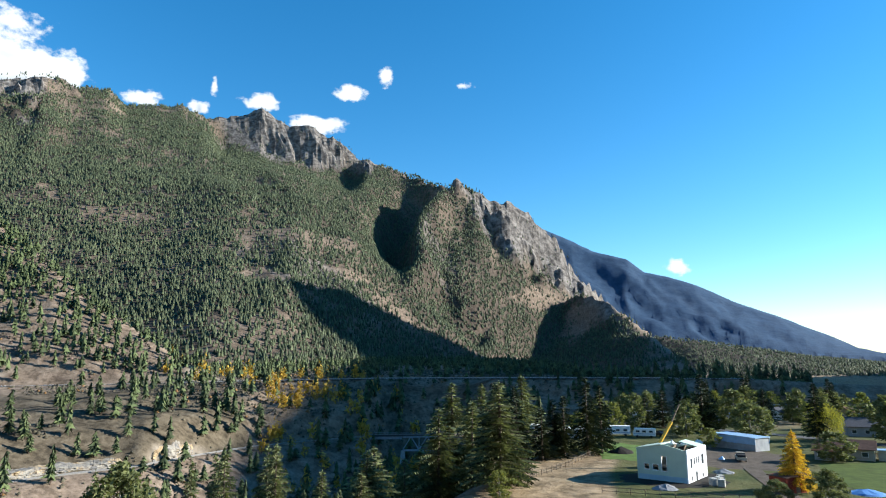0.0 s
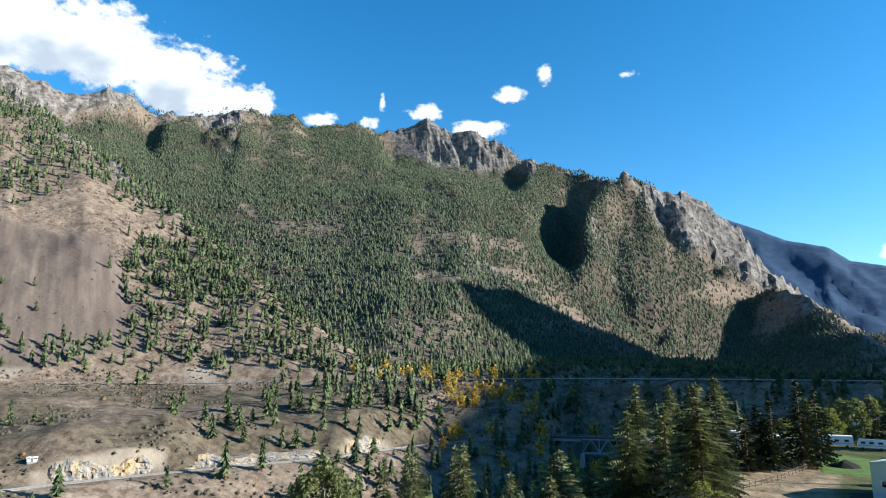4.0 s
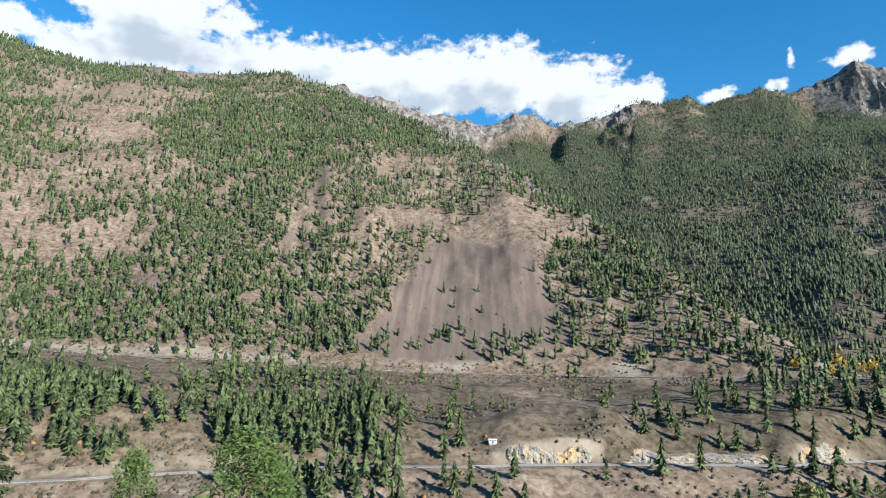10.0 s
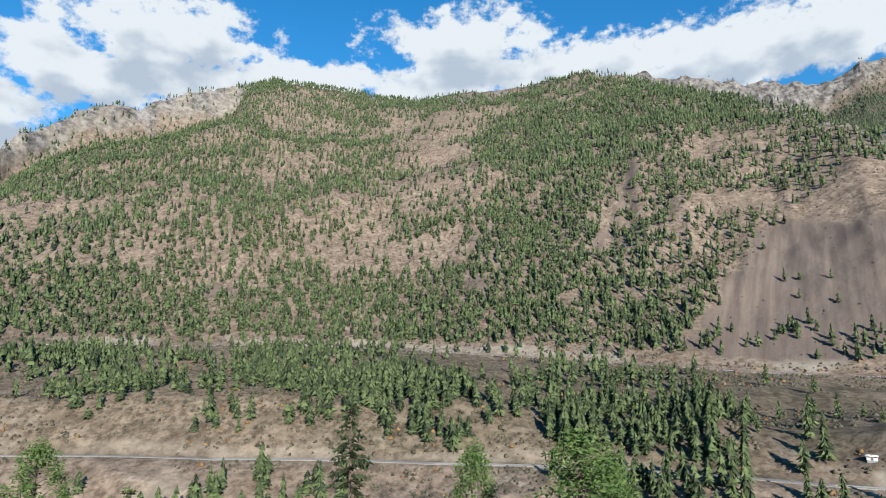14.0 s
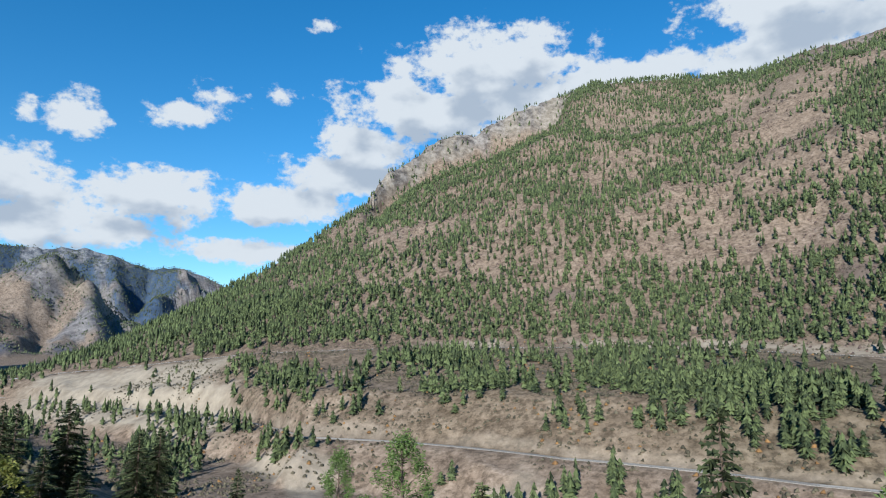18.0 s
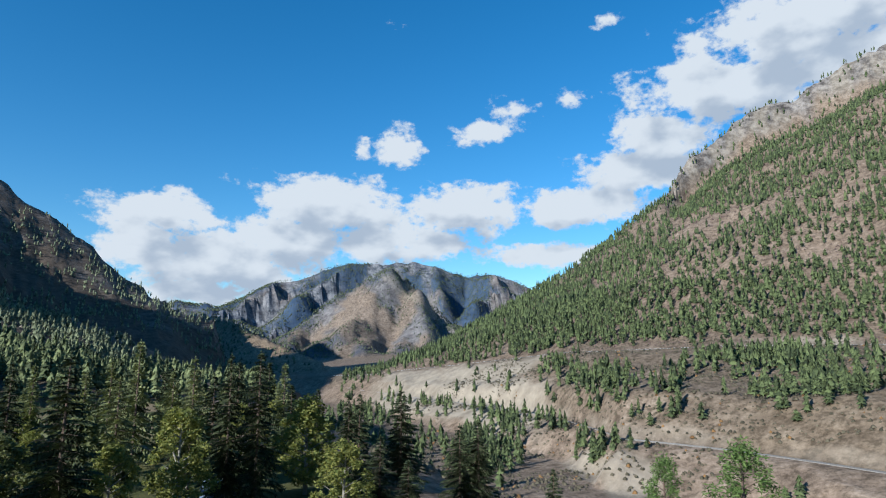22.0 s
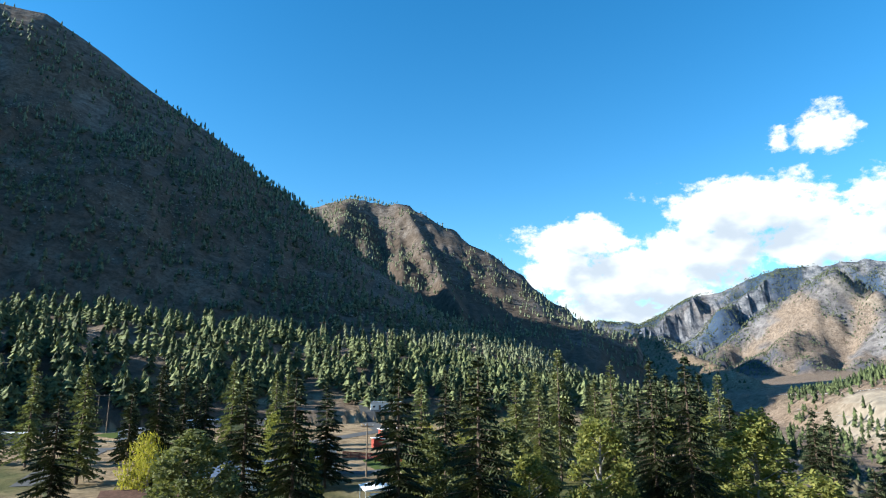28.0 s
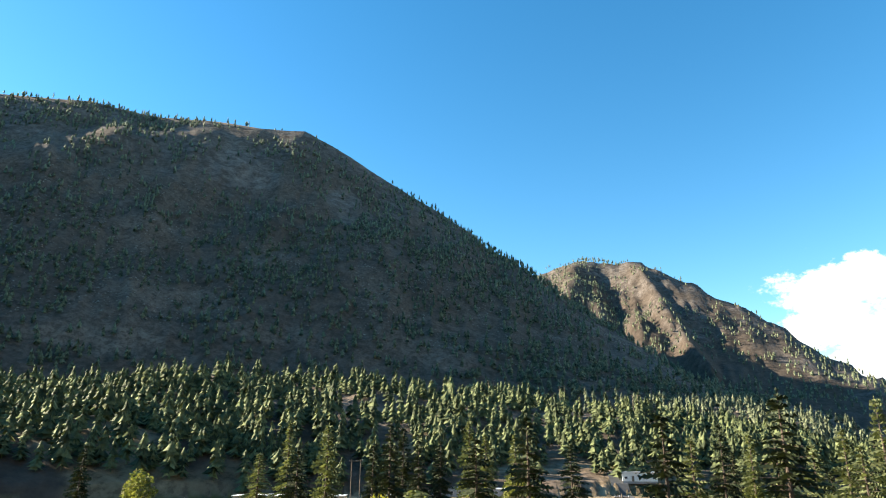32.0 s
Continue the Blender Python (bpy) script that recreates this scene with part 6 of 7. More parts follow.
def gable_house(x, y, turn, w, d, h, rise, wall, roof, label, over=0.5, chimney=False, category="house"):
    """Walls, a ridged roof along the house's x, windows on all sides and a door."""
    ob = empty("house" if category == "house" else category, pose(x, y, ground_z(x, y) - 0.15, 0, 0, turn), label, category)
    part("wall", boxm(-w / 2, w / 2, -d / 2, d / 2, -0.6, h), wall, ob)
    for sx in (-1, 1):
        bm = bmesh.new()
        pts = [bm.verts.new((sx * (w / 2 - 0.02), q, z)) for q, z in ((-d / 2, h), (d / 2, h), (0, h + rise))]
        pts2 = [bm.verts.new((sx * (w / 2 - 0.2), q, z)) for q, z in ((-d / 2, h), (d / 2, h), (0, h + rise))]
        bm.faces.new(pts)
        bm.faces.new(pts2)
        part("gable", bm, wall, ob)
    for sy in (-1, 1):
        bm = bmesh.new()
        k = rise / (d / 2)
        e = d / 2 + over
        a = [(-w / 2 - over, sy * e, h - over * k), (w / 2 + over, sy * e, h - over * k), (w / 2 + over, 0, h + rise), (-w / 2 - over, 0, h + rise)]
        lo = [bm.verts.new(q) for q in a]
        hi = [bm.verts.new((q[0], q[1], q[2] + 0.18)) for q in a]
        bm.faces.new(hi)
        bm.faces.new(lo[::-1])
        for i in range(4):
            bm.faces.new((lo[i], lo[(i + 1) % 4], hi[(i + 1) % 4], hi[i]))
        bmesh.ops.recalc_face_normals(bm, faces=bm.faces)
        part("roof", bm, roof, ob)
    n = max(2, int(w / 3.2))
    for sy in (-1, 1):
        for i in range(n):
            wx = -w / 2 + w * (i + 0.5) / n
            if sy == -1 and i == n // 2:
                part("door", boxm(wx - 0.45, wx + 0.45, sy * d / 2 - 0.06, sy * d / 2 + 0.06, 0, 2.05), TIMBER, ob)
            else:
                window(ob, wx, sy * d / 2, 0.95, 1.3, 1.1, "y" if sy > 0 else "-y")
    for sx in (-1, 1):
        window(ob, sx * w / 2, 0.5, 0.95, 1.2, 1.1, "x" if sx > 0 else "-x")
    if chimney:
        part("chimney", boxm(w * 0.2, w * 0.2 + 0.7, -0.35, 0.35, h, h + rise + 0.8, 0.03), CONCRETE, ob)
    return ob


def flat_house(x, y, turn, w, d, h, wall, roof, label, category="mobile home"):
    """A long low home under a shallow overhanging roof."""
    ob = empty("mobile_home", pose(x, y, ground_z(x, y) - 0.1, 0, 0, turn), label, category)
    part("wall", boxm(-w / 2, w / 2, -d / 2, d / 2, 0.35, h, 0.04), wall, ob)
    part("skirt", boxm(-w / 2 + 0.1, w / 2 - 0.1, -d / 2 + 0.1, d / 2 - 0.1, -0.5, 0.35), GREY_TIN, ob)
    part("roof", prism(bmesh.new(), [(-w / 2 - 0.3, h), (w / 2 + 0.3, h), (w / 2 + 0.3, h + 0.12), (0, h + 0.35), (-w / 2 - 0.3, h + 0.12)], -d / 2 - 0.35, d / 2 + 0.35), roof, ob)
    n = max(3, int(w / 2.6))
    for sy in (-1, 1):
        for i in range(n):
            wx = -w / 2 + w * (i + 0.5) / n
            if i == n - 2:
                part("door", boxm(wx - 0.45, wx + 0.45, sy * d / 2 - 0.06, sy * d / 2 + 0.06, 0.4, 2.35), TIMBER, ob)
            else:
                window(ob, wx, sy * d / 2, 1.25, 1.3, 0.9, "y" if sy > 0 else "-y")
    return ob


def vehicle(x, y, turn, kind, paint, label):
    L, W, H = {"car": (4.4, 1.8, 1.45), "pickup": (5.6, 2.0, 1.85), "motorhome": (7.5, 2.4, 3.0), "trailer": (6.5, 2.3, 2.6)}[kind]
    name = {"car": "car", "pickup": "pickup_truck", "motorhome": "motorhome", "trailer": "travel_trailer"}[kind]
    ob = empty(name, pose(x, y, ground_z(x, y) + 0.02, 0, 0, turn), label, name.replace("_", " "))
    if kind == "car":
        part("body", prism(bmesh.new(), [(-2.2, 0.35), (2.2, 0.35), (2.2, 0.8), (1.2, 0.95), (-1.9, 0.98), (-2.2, 0.85)], -W / 2, W / 2), paint, ob)
        part("cabin", prism(bmesh.new(), [(-1.8, 0.97), (1.15, 0.93), (0.45, 1.42), (-1.1, 1.45)], -W / 2 + 0.12, W / 2 - 0.12), GLASS, ob)
        part("roof", boxm(-1.1, 0.45, -W / 2 + 0.15, W / 2 - 0.15, 1.42, 1.48, 0.02), paint, ob)
    elif kind == "pickup":
        part("body", prism(bmesh.new(), [(-2.8, 0.5), (2.8, 0.5), (2.8, 1.05), (1.4, 1.15), (-2.8, 1.1)], -W / 2, W / 2), paint, ob)
        part("cab", prism(bmesh.new(), [(-0.5, 1.12), (1.5, 1.12), (0.9, 1.85), (-0.4, 1.85)], -W / 2 + 0.08, W / 2 - 0.08), GLASS, ob)
        part("roof", boxm(-0.4, 0.9, -W / 2 + 0.1, W / 2 - 0.1, 1.83, 1.9, 0.02), paint, ob)
        part("load", boxm(-2.6, -0.7, -W / 2 + 0.15, W / 2 - 0.15, 1.1, 1.6, 0.1), DARK, ob)
    else:
        part("body", prism(bmesh.new(), [(-L / 2, 0.5), (L / 2 - 0.2, 0.5), (L / 2, 1.4), (L / 2 - 0.5, H), (-L / 2, H)], -W / 2, W / 2), paint, ob)
        part("stripe", boxm(-L / 2 + 0.1, L / 2 - 0.2, -W / 2 - 0.015, W / 2 + 0.015, 1.0, 1.2), BLUE_TIN, ob)
        for wx in (-L * 0.3, 0.0, L * 0.28):
            window(ob, wx, -W / 2, 1.5, 1.1, 0.6, "-y", GREY_TIN)
            window(ob, wx, W / 2, 1.5, 1.1, 0.6, "y", GREY_TIN)
    for wx in (-L * 0.31, L * 0.31):
        for sy in (-1, 1):
            part("wheel", tube(bmesh.new(), (wx, sy * (W / 2 - 0.22), 0.34), (wx, sy * (W / 2 + 0.01), 0.34), 0.34, 0.34, 14), DARK, ob)
    return ob


def shed(x, y, turn, w, d, h, wall, roof, label):
    ob = empty("shed", pose(x, y, ground_z(x, y) - 0.1, 0, 0, turn), label, "shed")
    part("wall", boxm(-w / 2, w / 2, -d / 2, d / 2, -0.3, h), wall, ob)
    part("roof", prism(bmesh.new(), [(-w / 2 - 0.25, h), (w / 2 + 0.25, h + 0.25), (w / 2 + 0.25, h + 0.4), (-w / 2 - 0.25, h + 0.15)], -d / 2 - 0.25, d / 2 + 0.25), roof, ob)
    part("door", boxm(-0.45, 0.45, -d / 2 - 0.05, -d / 2 + 0.05, 0, 1.9), TIMBER, ob)
    return ob


def unfinished_house():
    """Two storeys of bare sheathing, roof still open."""
    ox, oy = 44.7, 120.0
    d = Vector((-0.77, 0.64, 0))
    ob = empty("unfinished_house", pose(ox, oy, ground_z(ox, oy) - 0.1, 0, 0, math.degrees(math.atan2(d.y, d.x))), "roofless two-storey house with mint sheathing and white wrap", "house")
    L, W, H = 9.2, 10.7, 6.0      # along the mint side, along the white side
    lo = 1.1
    part("foundation_board", boxm(0, L, -0.05, 0.25, -1.0, lo), FOAM, ob, "pale blue board along the foot")

    def wall(name, x0, x1, y0, y1, z0, z1, mat, openings, along):
        """A wall cut by through openings, laid as courses between them."""
        bm = bmesh.new()
        cuts = sorted({z0, z1, *[o[2] for o in openings], *[o[3] for o in openings]})
        for za, zb in zip(cuts, cuts[1:]):
            s0, s1 = (x0, x1) if along == "x" else (y0, y1)
            at_ = s0
            for o in sorted(q for q in openings if q[2] <= za and q[3] >= zb):
                if o[0] > at_:
                    box(bm, *((at_, o[0], y0, y1) if along == "x" else (x0, x1, at_, o[0])), za, zb)
                at_ = o[1]
            if s1 > at_:
                box(bm, *((at_, s1, y0, y1) if along == "x" else (x0, x1, at_, s1)), za, zb)
        return part(name, bm, mat, ob)

    holes = [(3.6, 4.8, 1.8, 4.7), (5.2, 6.5, 1.9, 3.1), (7.0, 8.1, 1.9, 3.1)]
    wall("front_wall", 0, L, 0, 0.2, lo, H - 0.6, MINT, holes, "x")
    for x0, x1, z0, z1 in holes:
        for q in (x0, x1 - 0.14):
            part("window_frame", boxm(q, q + 0.14, -0.06, 0.1, z0, z1), WHITE, ob)
        part("window_frame", boxm(x0, x1, -0.06, 0.1, z0, z0 + 0.14), WHITE, ob)
        part("window_frame", boxm(x0, x1, -0.06, 0.1, z1 - 0.14, z1), WHITE, ob)
    part("front_gable", prism(bmesh.new(), [(0, H - 0.6), (L, H - 0.6), (L, H - 0.4), (4.2, H + 0.8), (0, H - 0.2)], 0.0, 0.2), MINT, ob)
    side = [(1.4, 2.3, 2.6, 4.4), (3.3, 3.9, 3.1, 4.4), (4.5, 5.1, 3.1, 4.4), (5.7, 6.3, 3.1, 4.4), (7.6, 8.8, 2.7, 4.6), (1.6, 2.3, 0.4, 1.2), (4.0, 4.9, -0.2, 1.8), (7.6, 8.3, 0.3, 1.1)]
    wall("side_wall", -0.2, 0, -W, 0.2, -1.0, H, WRAP, [(-b_, -a_, c_, d_) for a_, b_, c_, d_ in side], "y")
    for a_, b_, c_, d_ in side:
        part("window_frame", boxm(-0.24, -0.05, -b_, -b_ + 0.1, c_, d_), GREY_TIN, ob)
        part("window_frame", boxm(-0.24, -0.05, -a_ - 0.1, -a_, c_, d_), GREY_TIN, ob)
        part("window_frame", boxm(-0.24, -0.05, -b_, -a_, d_ - 0.1, d_), GREY_TIN, ob)
    wall("back_wall", 0, L, -W, -W + 0.2, -1.0, H - 0.3, MINT, [(3, 5, 3.0, 4.4)], "x")
    wall("end_wall", L, L + 0.2, -W, 0.2, -1.0, H - 0.4, MINT, [], "y")
    part("upper_floor", boxm(0, L, -W + 0.2, 0, 2.5, 2.75), TIMBER, ob)
    part("roof_panel", prism(bmesh.new(), [(4.6, H + 0.6), (L + 0.3, H - 0.4), (L + 0.3, H - 0.2), (4.6, H + 0.8)], -W * 0.5, 0.3), MINT, ob)
    part("roof_panel", prism(bmesh.new(), [(0.2, H - 0.1), (3.6, H + 0.6), (3.6, H + 0.75), (0.2, H + 0.05)], -W, -W * 0.62), MINT, ob)
    for x in (1.6, 3.4, 5.4):
        part("partition", boxm(x, x + 0.15, -W + 0.3, -0.3 if x > 5 else -W * 0.5, 2.75, H - 0.3), TIMBER, ob, "bare timber stud wall")


unfinished_house()


def crane():
    x, y = 45.5, 139.0
    ob = empty("crane", pose(x, y, ground_z(x, y), 0, 0, 20), "yellow telescopic crane behind the unfinished house", "crane")
    part("carrier", boxm(-3.2, 3.2, -1.2, 1.2, 0.6, 1.7, 0.08), YELLOW, ob)
    part("cab", boxm(0.8, 2.2, -0.9, 0.3, 1.7, 3.1, 0.1), GLASS, ob)
    part("boom", tube(bmesh.new(), (-1.5, 0, 1.8), (3.2, -1.5, 9.4), 0.42, 0.36, 4), YELLOW, ob)
    part("boom_tip", tube(bmesh.new(), (3.2, -1.5, 9.4), (5.0, -2.1, 13.0), 0.2, 0.16, 4), TIMBER, ob, "slim brown upper boom")
    for wx in (-2.2, 2.2):
        for sy in (-1, 1):
            part("wheel", tube(bmesh.new(), (wx, sy * 0.9, 0.55), (wx, sy * 1.3, 0.55), 0.55, 0.55, 14), DARK, ob)


crane()
s_ob = shed(77.8, 169.5, -62 + 180, 12.0, 5.5, 3.4, GREY_TIN, BLUE_TIN, "long grey shed under a pale blue tin roof")
part("roof_skirt", boxm(-6.1, 6.1, -2.85, -2.76, 1.8, 3.4), BLUE_TIN, s_ob)
part("roof_skirt", boxm(-6.1, 6.1, 2.76, 2.85, 1.8, 3.4), BLUE_TIN, s_ob)
vehicle(67.3, 147.6, 70, "pickup", BEIGE, "beige pickup truck with a dark load on the dirt yard")
shed(59.7, 113.5, 20, 5.0, 3.6, 2.6, RED, BROWN_ROOF, "small dark red shed beside the lawn")
gable_house(94.5, 152.5, -35, 11, 7.5, 2.7, 1.5, BEIGE, BROWN_ROOF, "low house with a brown shingle roof by the lawn")
gable_house(88.5, 150.0, -35, 5, 4.5, 2.3, 0.9, GREY_WALL, BROWN_ROOF, "small garage with a brown roof beside the house", category="garage")
part_porch = shed(100.5, 147.0, -35, 4.0, 3.0, 2.3, BEIGE, BLUE_TIN, "lean-to porch under pale blue sheeting")
gable_house(131, 196, -20, 17, 10, 3.0, 2.2, GREY_WALL, GREY_ROOF, "wide grey bungalow with a dark hipped roof")
gable_house(139, 262, 15, 12, 8, 2.8, 1.8, WHITE, GREY_ROOF, "white house among the valley trees")
gable_house(108, 238, 40, 11, 8, 2.8, 1.6, GREY_WALL, BLUE_ROOF, "grey house half hidden by trees")
gable_house(168, 262, 10, 12, 8, 2.8, 1.8, BEIGE, BROWN_ROOF, "beige house at the village edge")
flat_house(42, 195, 8, 10.5, 4.5, 2.7, GREY_WALL, WHITE, "dark cabin with a white roof beside the spruces", "cabin")
vehicle(53.5, 199, 170, "motorhome", WHITE, "white motorhome parked beside the trees")
vehicle(60.5, 195, 160, "trailer", WHITE, "white travel trailer parked on the bench")
vehicle(22.5, 220, 190, "motorhome", WHITE, "white motorhome parked on the canyon promontory")
flat_house(29.5, 226, -10, 9, 3.6, 2.6, WHITE, WHITE, "white trailer home on the canyon promontory")
vehicle(63, 205, 30, "car", GREY_TIN, "grey parked car behind the unfinished house")
vehicle(66, 199, 120, "car", DARK, "dark parked car near the trailers")
flat_house(84, 262, 12, 13, 4.5, 2.8, WHITE, GREY_TIN, "white mobile home under the trees")
flat_house(155, 300, 12, 14, 5, 3.0, GREY_WALL, BLUE_TIN, "grey building with a blue roof far along the bench")


def mound(x, y, r, h, mat, label, category, n=14):
    bm = bmesh.new()
    g = np.random.default_rng(int(abs(x * 7 + y)))
    top = bm.verts.new((0, 0, h))
    rings = []
    for q in (0.35, 0.7, 1.05):
        rings.append([bm.verts.new((math.cos(2 * math.pi * k / n) * r * q * g.uniform(0.85, 1.15), math.sin(2 * math.pi * k / n) * r * q * g.uniform(0.85, 1.15),
                                    h * (1 - q) * g.uniform(0.8, 1.2) - (0.25 if q > 1 else 0))) for k in range(n)])
    for k in range(n):
        bm.faces.new((top, rings[0][k], rings[0][(k + 1) % n]))
        for a, b in zip(rings, rings[1:]):
            bm.faces.new((a[k], b[k], b[(k + 1) % n], a[(k + 1) % n]))
    me = bpy.data.meshes.new(category)
    bm.to_mesh(me)
    bm.free()
    me.materials.append(mat)
    ob = new(category.replace(" ", "_"), me)
    ob.matrix_world = pose(x, y, ground_z(x, y))
    return tagged(ob, label, category)


PEAT = plain("dark_topsoil", (0.03, 0.026, 0.022), 0.95, 0, 0.3, 2.0)
STONE = plain("grey_stone", (0.22, 0.22, 0.23), 0.9, 0, 0.3, 2.0)
mound(44.2, 161.5, 3.4, 1.6, PEAT, "dark heap of topsoil on the grass", "soil heap")
mound(39.0, 115.5, 2.6, 0.9, STONE, "grey gravel heap beside the unfinished house", "gravel heap")
mound(56.5, 132, 2.4, 0.8, STONE, "grey gravel heap on the dirt yard", "gravel heap")
for x, y in ((62, 176), (66, 177), (70, 178)):
    mound(x, y, 1.8, 1.6, WHITE, "white tarpaulin-covered stack in the yard", "covered stack")
mound(64, 150, 0.9, 0.8, BLUE_TIN, "pale blue wrapped bundle on the dirt", "wrapped bundle")
tarp = mound(71.7, 111.5, 3.4, 0.7, TARP, "blue tarpaulin spread over a heap", "tarpaulin")


def pallet(x, y, turn):
    ob = empty("block_pallet", pose(x, y, ground_z(x, y), 0, 0, turn), "stack of grey concrete blocks on a pallet", "block stack", "block stacks")
    part("pallet", boxm(-0.6, 0.6, -0.6, 0.6, 0, 0.14), TIMBER, ob)
    for k in range(4):
        part("block_layer", boxm(-0.55, 0.55, -0.55, 0.55, 0.15 + 0.3 * k, 0.43 + 0.3 * k, 0.03), CONCRETE, ob)


for x, y, a in ((48.6, 118.2, 10), (50.2, 119.4, 30), (51.3, 121.3, 5), (49.6, 117.0, 60)):
    pallet(x, y, a)


def patch(name, pts, mat, label, category):
    """A thin worn sheet that follows the ground; pts outline it."""
    c = Vector((sum(q[0] for q in pts) / len(pts), sum(q[1] for q in pts) / len(pts)))
    bm = bmesh.new()
    rings = []
    for k in range(8):
        t = k / 7
        ring = []
        n = len(pts) * 6
        for i in range(n):
            a, b, u = Vector(pts[(i // 6) % len(pts)]), Vector(pts[(i // 6 + 1) % len(pts)]), (i % 6) / 6
            q = c + (a.lerp(b, u) - c) * (0.02 + 0.98 * t)
            if k == 7:
                q = c + (q - c) * (1 + 0.07 * math.sin(i * 2.3) + 0.05 * math.sin(i * 5.1))
            ring.append(bm.verts.new((q.x, q.y, ground_z(q.x, q.y) + (0.06 if k < 7 else -0.05))))
        rings.append(ring)
    for a, b in zip(rings, rings[1:]):
        for i in range(len(a)):
            bm.faces.new((a[i], a[(i + 1) % len(a)], b[(i + 1) % len(a)], b[i]))
    bmesh.ops.recalc_face_normals(bm, faces=bm.faces)
    me = bpy.data.meshes.new(name)
    bm.to_mesh(me)
    bm.free()
    me.materials.append(mat)
    return tagged(new(name, me), label, category, kind="structure")


patch("dirt_yard", [(50, 150), (58, 135), (70, 132), (84, 150), (80, 172), (62, 178)], DIRT, "bare dirt yard with tyre tracks", "dirt yard")
patch("dug_earth", [(34, 130), (33, 122), (42, 115), (52, 118), (56, 130), (48, 136)], PEAT, "dark dug earth round the unfinished house", "dug earth")
LAWN = plain("mown_lawn", (0.062, 0.085, 0.018), 0.95, 0, 0.25, 0.4, 0.05)
patch("lawn", [(66, 118), (78, 108), (110, 130), (104, 146), (84, 146)], LAWN, "mown green lawn beside the houses", "lawn")
patch("paddock", [(36, 150), (50, 146), (58, 170), (48, 186), (40, 172)], plain("paddock_grass", (0.10, 0.15, 0.04), 0.95, 0, 0.3, 0.3, 0.05), "grazed green paddock at the canyon rim", "paddock")
patch("lawn", [(-44, -140), (-30, -140), (-26, -160), (-44, -164)], LAWN, "mown green lawn among the village houses", "lawn")
patch("lawn", [(40, -205), (66, -225), (62, -245), (30, -235)], LAWN, "green playing field below the knoll", "lawn")


def fence(pts, h, mat, label, slats=False, gap=2.4):
    ob = empty("fence", Matrix.Translation((*pts[0], ground_z(*pts[0]))), label, "fence")
    o = Vector((*pts[0], ground_z(*pts[0])))
    for a, b in zip(pts, pts[1:]):
        a, b = Vector(a), Vector(b)
        n = max(1, round((b - a).length / gap))
        ps = []
        for k in range(n + 1):
            q = a.lerp(b, k / n)
            ps.append(Vector((q.x, q.y, ground_z(q.x, q.y))) - o)
        for k, q in enumerate(ps):
            part("post", tube(bmesh.new(), q - Vector((0, 0, 0.3)), q + Vector((0, 0, h)), 0.07, 0.06, 6), mat, ob)
            if k:
                for z in (0.35, 0.9):
                    part("fence_rail", tube(bmesh.new(), ps[k - 1] + Vector((0, 0, h * z)), q + Vector((0, 0, h * z)), 0.045, 0.045, 4), mat, ob)
                if slats:
                    m = 8
                    for i in range(m):
                        s = ps[k - 1].lerp(q, (i + 0.5) / m)
                        part("slat", boxm(s.x - 0.09, s.x + 0.09, s.y - 0.04, s.y + 0.04, s.z + 0.05, s.z + h), mat, ob)


fence([(93, 158.9), (112, 137)], 1.3, TIMBER, "weathered board fence along the lawn", True)
fence([(7.5, 112), (26, 139), (46, 176)], 1.1, TIMBER, "weathered post and rail fence at the canyon rim")
fence([(27, 112), (38, 108), (52, 104)], 1.1, TIMBER, "weathered post and rail fence below the unfinished house")
fence([(-22, -163), (-44, -150)], 1.5, RED, "red board fence beside the lawn", True)


# ---- village beyond the spruces ----
gable_house(-8, -124, 15, 15, 9, 2.8, 1.7, WHITE, BLUE_ROOF, "white bungalow with a blue-grey roof and chimney", chimney=True)
gable_house(-3, -99, 12, 15, 9, 2.6, 1.6, BEIGE, BROWN_ROOF, "low house with a broad brown shingle roof")
gable_house(-19, -137, -5, 7, 6, 2.8, 1.0, WHITE, BLUE_ROOF, "white annex with a blue-grey roof", category="garage")
flat_house(-16, -160, 10, 9, 5, 2.9, WHITE, BLUE_TIN, "white outbuilding with a pale blue roof", "outbuilding")
flat_house(-30, -290, 5, 13, 8, 3.6, WHITE, WHITE, "low white building with dark windows below the knoll", "building")
flat_house(-33, -215, 20, 7, 4, 2.6, RED, WHITE, "red and white cottage in the village", "cottage")
shed(-30, -184, 15, 3.4, 3.0, 2.3, RED, WHITE, "small red hut with a white roof")
flat_house(22, -262, 5, 12, 5, 2.8, GREY_WALL, WHITE, "grey house with a white roof below the knoll", "house")
flat_house(79, -198, 15, 17, 4.6, 3.0, BEIGE, WHITE, "long cream mobile home with a pale roof")
flat_house(61, -204, 13, 12, 4.6, 3.0, BEIGE, WHITE, "cream mobile home with a pale roof")
flat_house(44, -212, 12, 11, 4.6, 3.0, WHITE, GREY_TIN, "white mobile home with a grey roof")
flat_house(38, -258, 8, 12, 5, 3.0, GREY_WALL, BLUE_TIN, "low hall with a pale blue roof below the knoll", "hall")
vehicle(101.5, -191.5, 20, "pickup", WHITE, "white pickup truck parked by the mobile homes")
vehicle(91, -190.5, 12, "car", GREY_TIN, "silver car parked by the mobile homes")
vehicle(84, -191.5, 190, "car", WHITE, "white car parked by the mobile homes")
vehicle(-31.5, -107.5, 100, "car", BLUE_TIN, "pale blue car under the carport")
shed(-68, -90, 30, 5, 3.5, 2.6, BLUE_ROOF, WHITE, "small blue shed with a white roof under the trees")


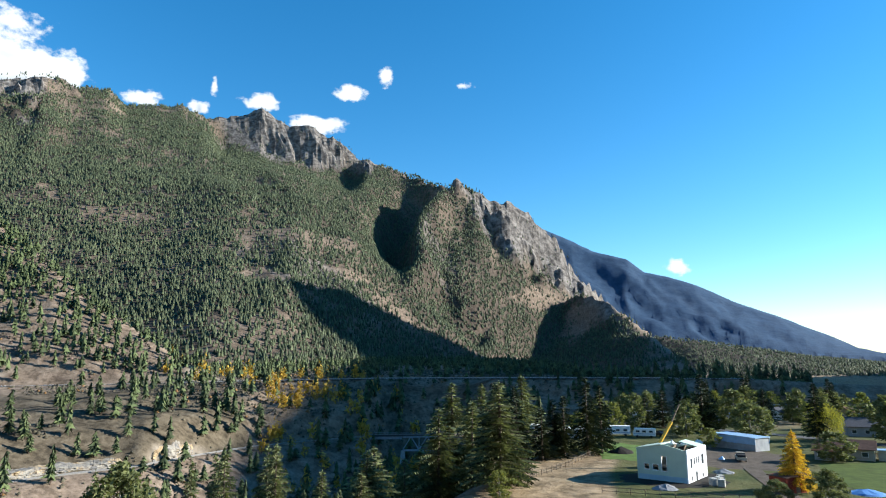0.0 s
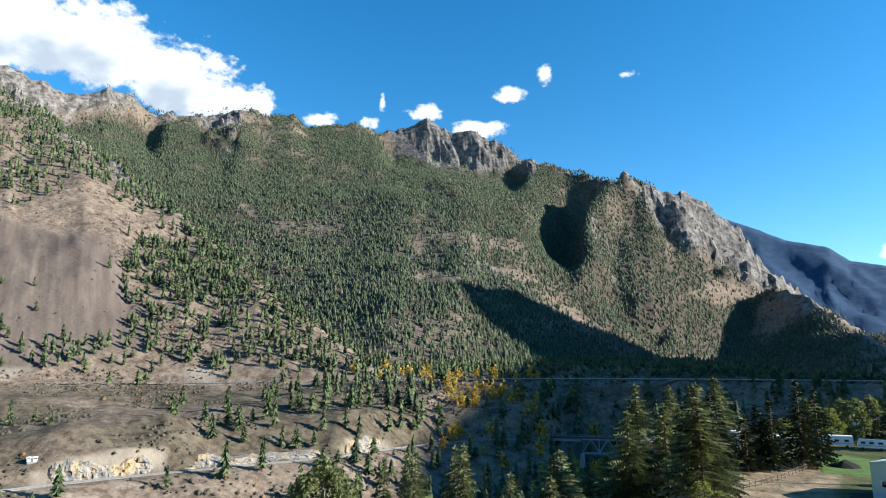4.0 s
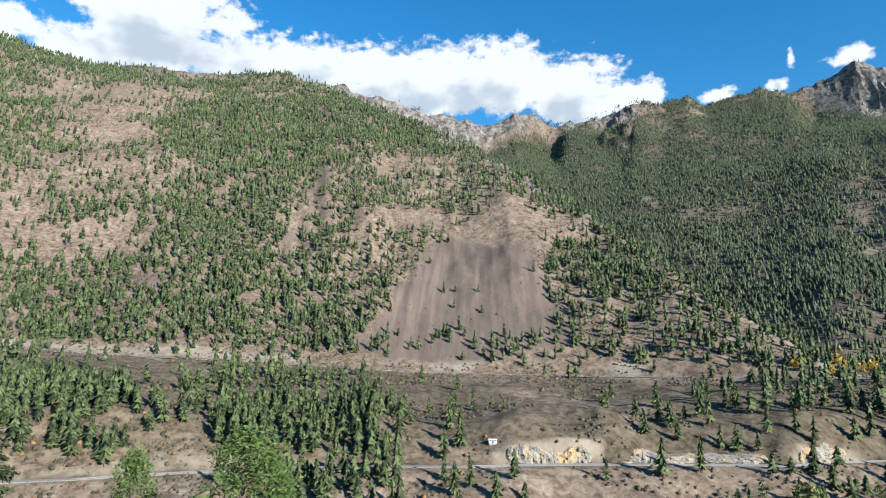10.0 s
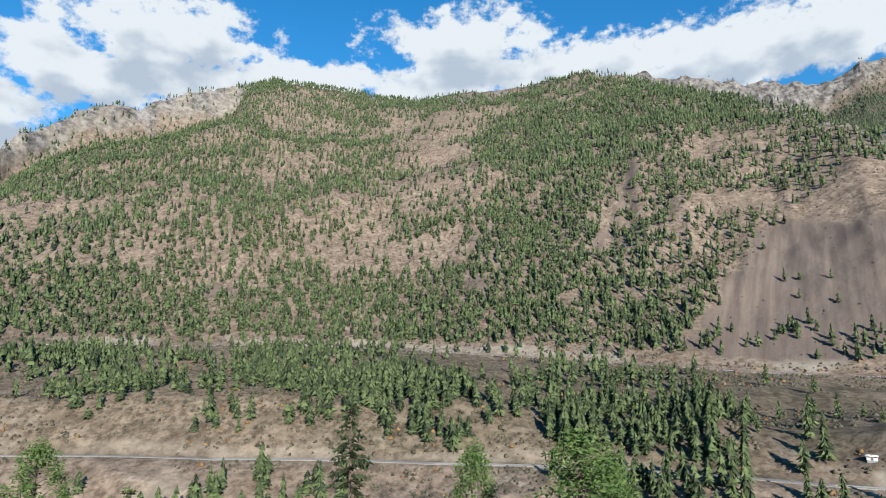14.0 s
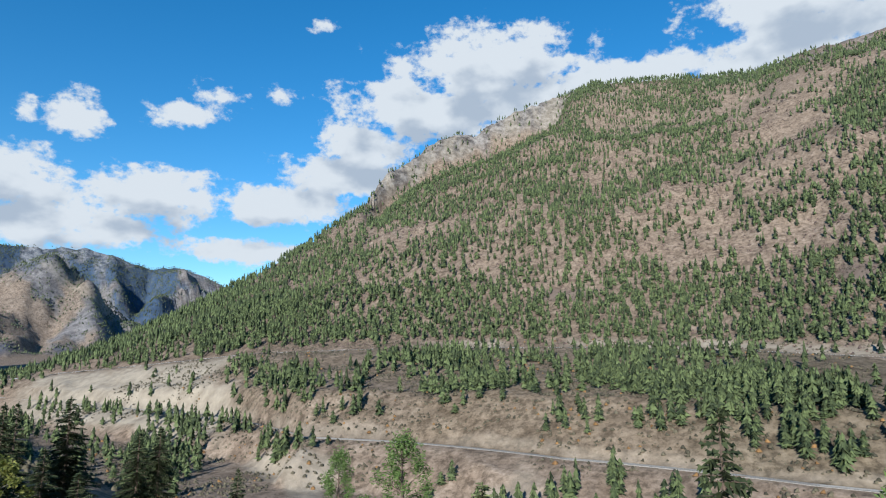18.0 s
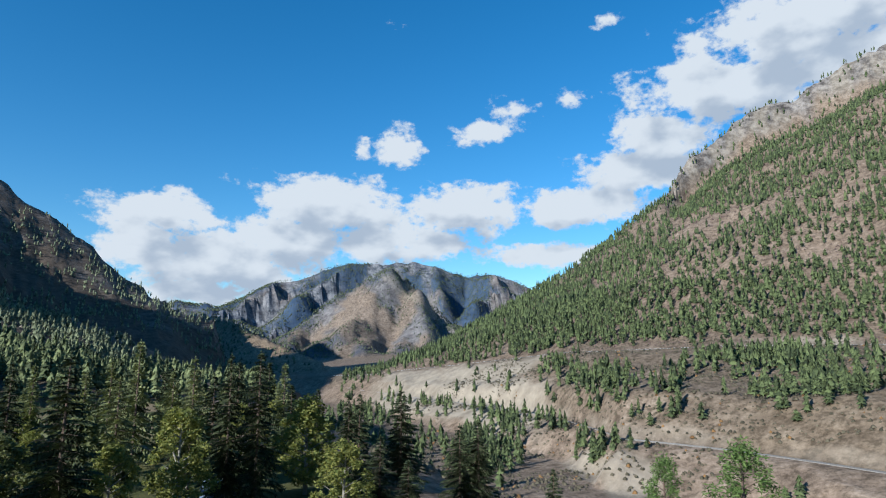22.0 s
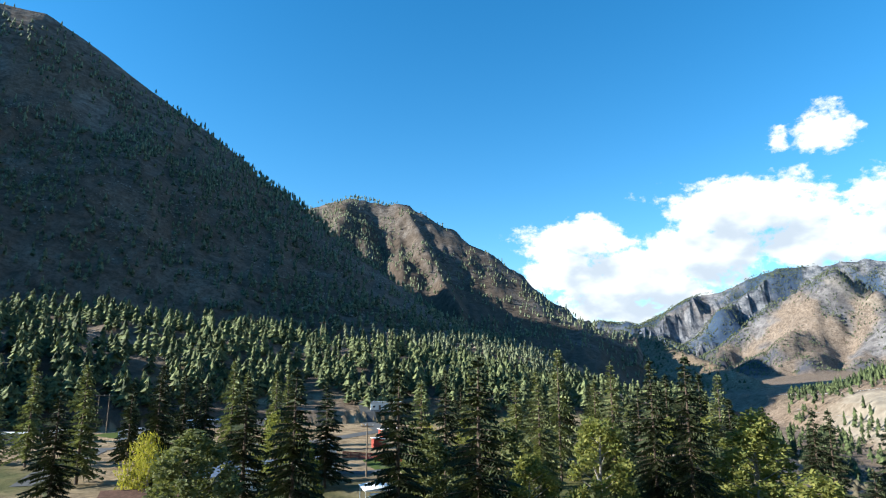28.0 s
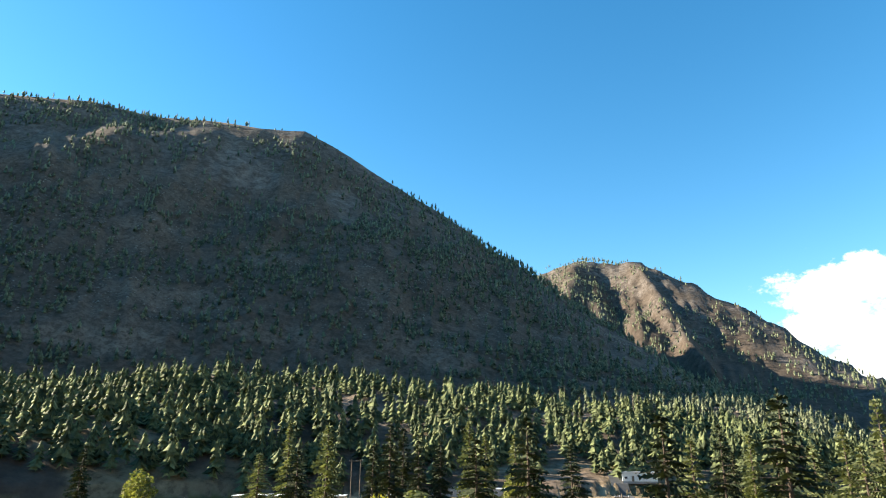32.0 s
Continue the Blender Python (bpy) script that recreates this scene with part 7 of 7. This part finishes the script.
def carport(x, y, turn):
    ob = empty("carport", pose(x, y, ground_z(x, y), 0, 0, turn), "open white carport over a parked car", "carport")
    part("roof", prism(bmesh.new(), [(-2.2, 2.5), (2.2, 2.5), (2.2, 2.62), (0, 2.9), (-2.2, 2.62)], -3, 3), WHITE, ob)
    for sx in (-2, 2):
        for sy in (-2.7, 2.7):
            part("post", boxm(sx - 0.06, sx + 0.06, sy - 0.06, sy + 0.06, -0.2, 2.5), WHITE, ob)


carport(-31.5, -107.5, 12)


def street(name, pts, width, mat, label):
    v, f = [], []
    fine = []
    for a, b in zip(pts, pts[1:]):
        a, b = Vector(a), Vector(b)
        n = max(1, int((b - a).length / 4))
        fine += [a.lerp(b, k / n) for k in range(n)]
    fine.append(Vector(pts[-1]))
    for k, q in enumerate(fine):
        d = (fine[min(k + 1, len(fine) - 1)] - fine[max(k - 1, 0)]).normalized()
        for s in (-1, 1):
            w = q + Vector((-d.y, d.x)) * s * width / 2
            v.append((w.x, w.y, ground_z(w.x, w.y) + 0.09))
        if k:
            f.append((2 * k - 2, 2 * k - 1, 2 * k + 1, 2 * k))
    return tagged(new(name, mesh_of(name, v, f, mat)), label, "road", kind="structure")


street("road_1", [(30, -128), (40, -160), (44, -185), (20, -190), (-10, -200), (-30, -240), (-20, -300)], 6.5, ASPHALT, "grey village street on the bench")
street("road_2", [(-60, -165), (-40, -145), (-28, -138), (-8, -145)], 5, ASPHALT, "grey lane between the village houses")
street("road_3", [(66, 250), (95, 215), (118, 170), (150, 150)], 5.5, ASPHALT, "grey village lane beyond the lawn")
street("farm_track", [(56, 104), (62, 128), (68, 150), (80, 185)], 3.2, DIRT, "brown dirt track across the yard")


def pole(x, y, h, label, double=False, turn=0):
    ob = empty("utility_pole", pose(x, y, ground_z(x, y), 0, 0, turn), label, "utility pole", "utility poles")
    for s in ((-1.6, 1.6) if double else (0,)):
        part("pole", tube(bmesh.new(), (s, 0, -0.5), (s, 0, h), 0.16, 0.11, 8), TIMBER, ob)
    part("crossarm", boxm(-2.6 if double else -1.2, 2.6 if double else 1.2, -0.08, 0.08, h - 0.7, h - 0.5), TIMBER, ob)
    for s in ((-2.4, 0, 2.4) if double else (-1.1, 0.4, 1.1)):
        part("insulator", tube(bmesh.new(), (s, 0, h - 0.5), (s, 0, h - 0.2), 0.07, 0.05, 6), CONCRETE, ob)
    return Vector((x, y, ground_z(x, y) + h - 0.2))


def wire(a, b, label="thin dark overhead power line", sag=1.2):
    bm = bmesh.new()
    pts = [a.lerp(b, k / 12) - Vector((0, 0, sag * 4 * (k / 12) * (1 - k / 12))) for k in range(13)]
    for p0, p1 in zip(pts, pts[1:]):
        tube(bm, p0, p1, 0.035, 0.035, 4, False)
    me = bpy.data.meshes.new("power_line")
    bm.to_mesh(me)
    bm.free()
    me.materials.append(DARK)
    tagged(new("power_line", me), label, "power line", "overhead power lines")


q1 = pole(139, 218, 9.5, "brown wooden utility pole by the village lane")
q2 = pole(86, 232, 9.5, "brown wooden utility pole by the village lane")
q3 = Vector((60, 262, 8.5))
for dz in (0, -0.9):
    wire(q1 + Vector((0, 0, dz)), q2 + Vector((0, 0, dz)))
wire(q1, Vector((175, 190, 9)))
pole(-28.9, -133.4, 10, "tall brown utility pole among village houses")
pole(7.5, -262, 11, "brown utility pole with a crossarm below the knoll")
pole(-10, -262, 8, "brown utility pole beside the dry field")
pole(66, -236, 13, "double wooden pole carrying a wide crossarm", True, 15)
for az, r in ((176, 430), (170, 455), (182, 440), (188, 436)):
    pole(-math.sin(radians(az)) * r, math.cos(radians(az)) * r, 15, "double wooden pylon on the wooded knoll", True, az)
flat_house(-223.4, 204.7, 45, 3.4, 1.9, 1.8, WHITE, WHITE, "small white trailer above the railway cutting", "trailer")
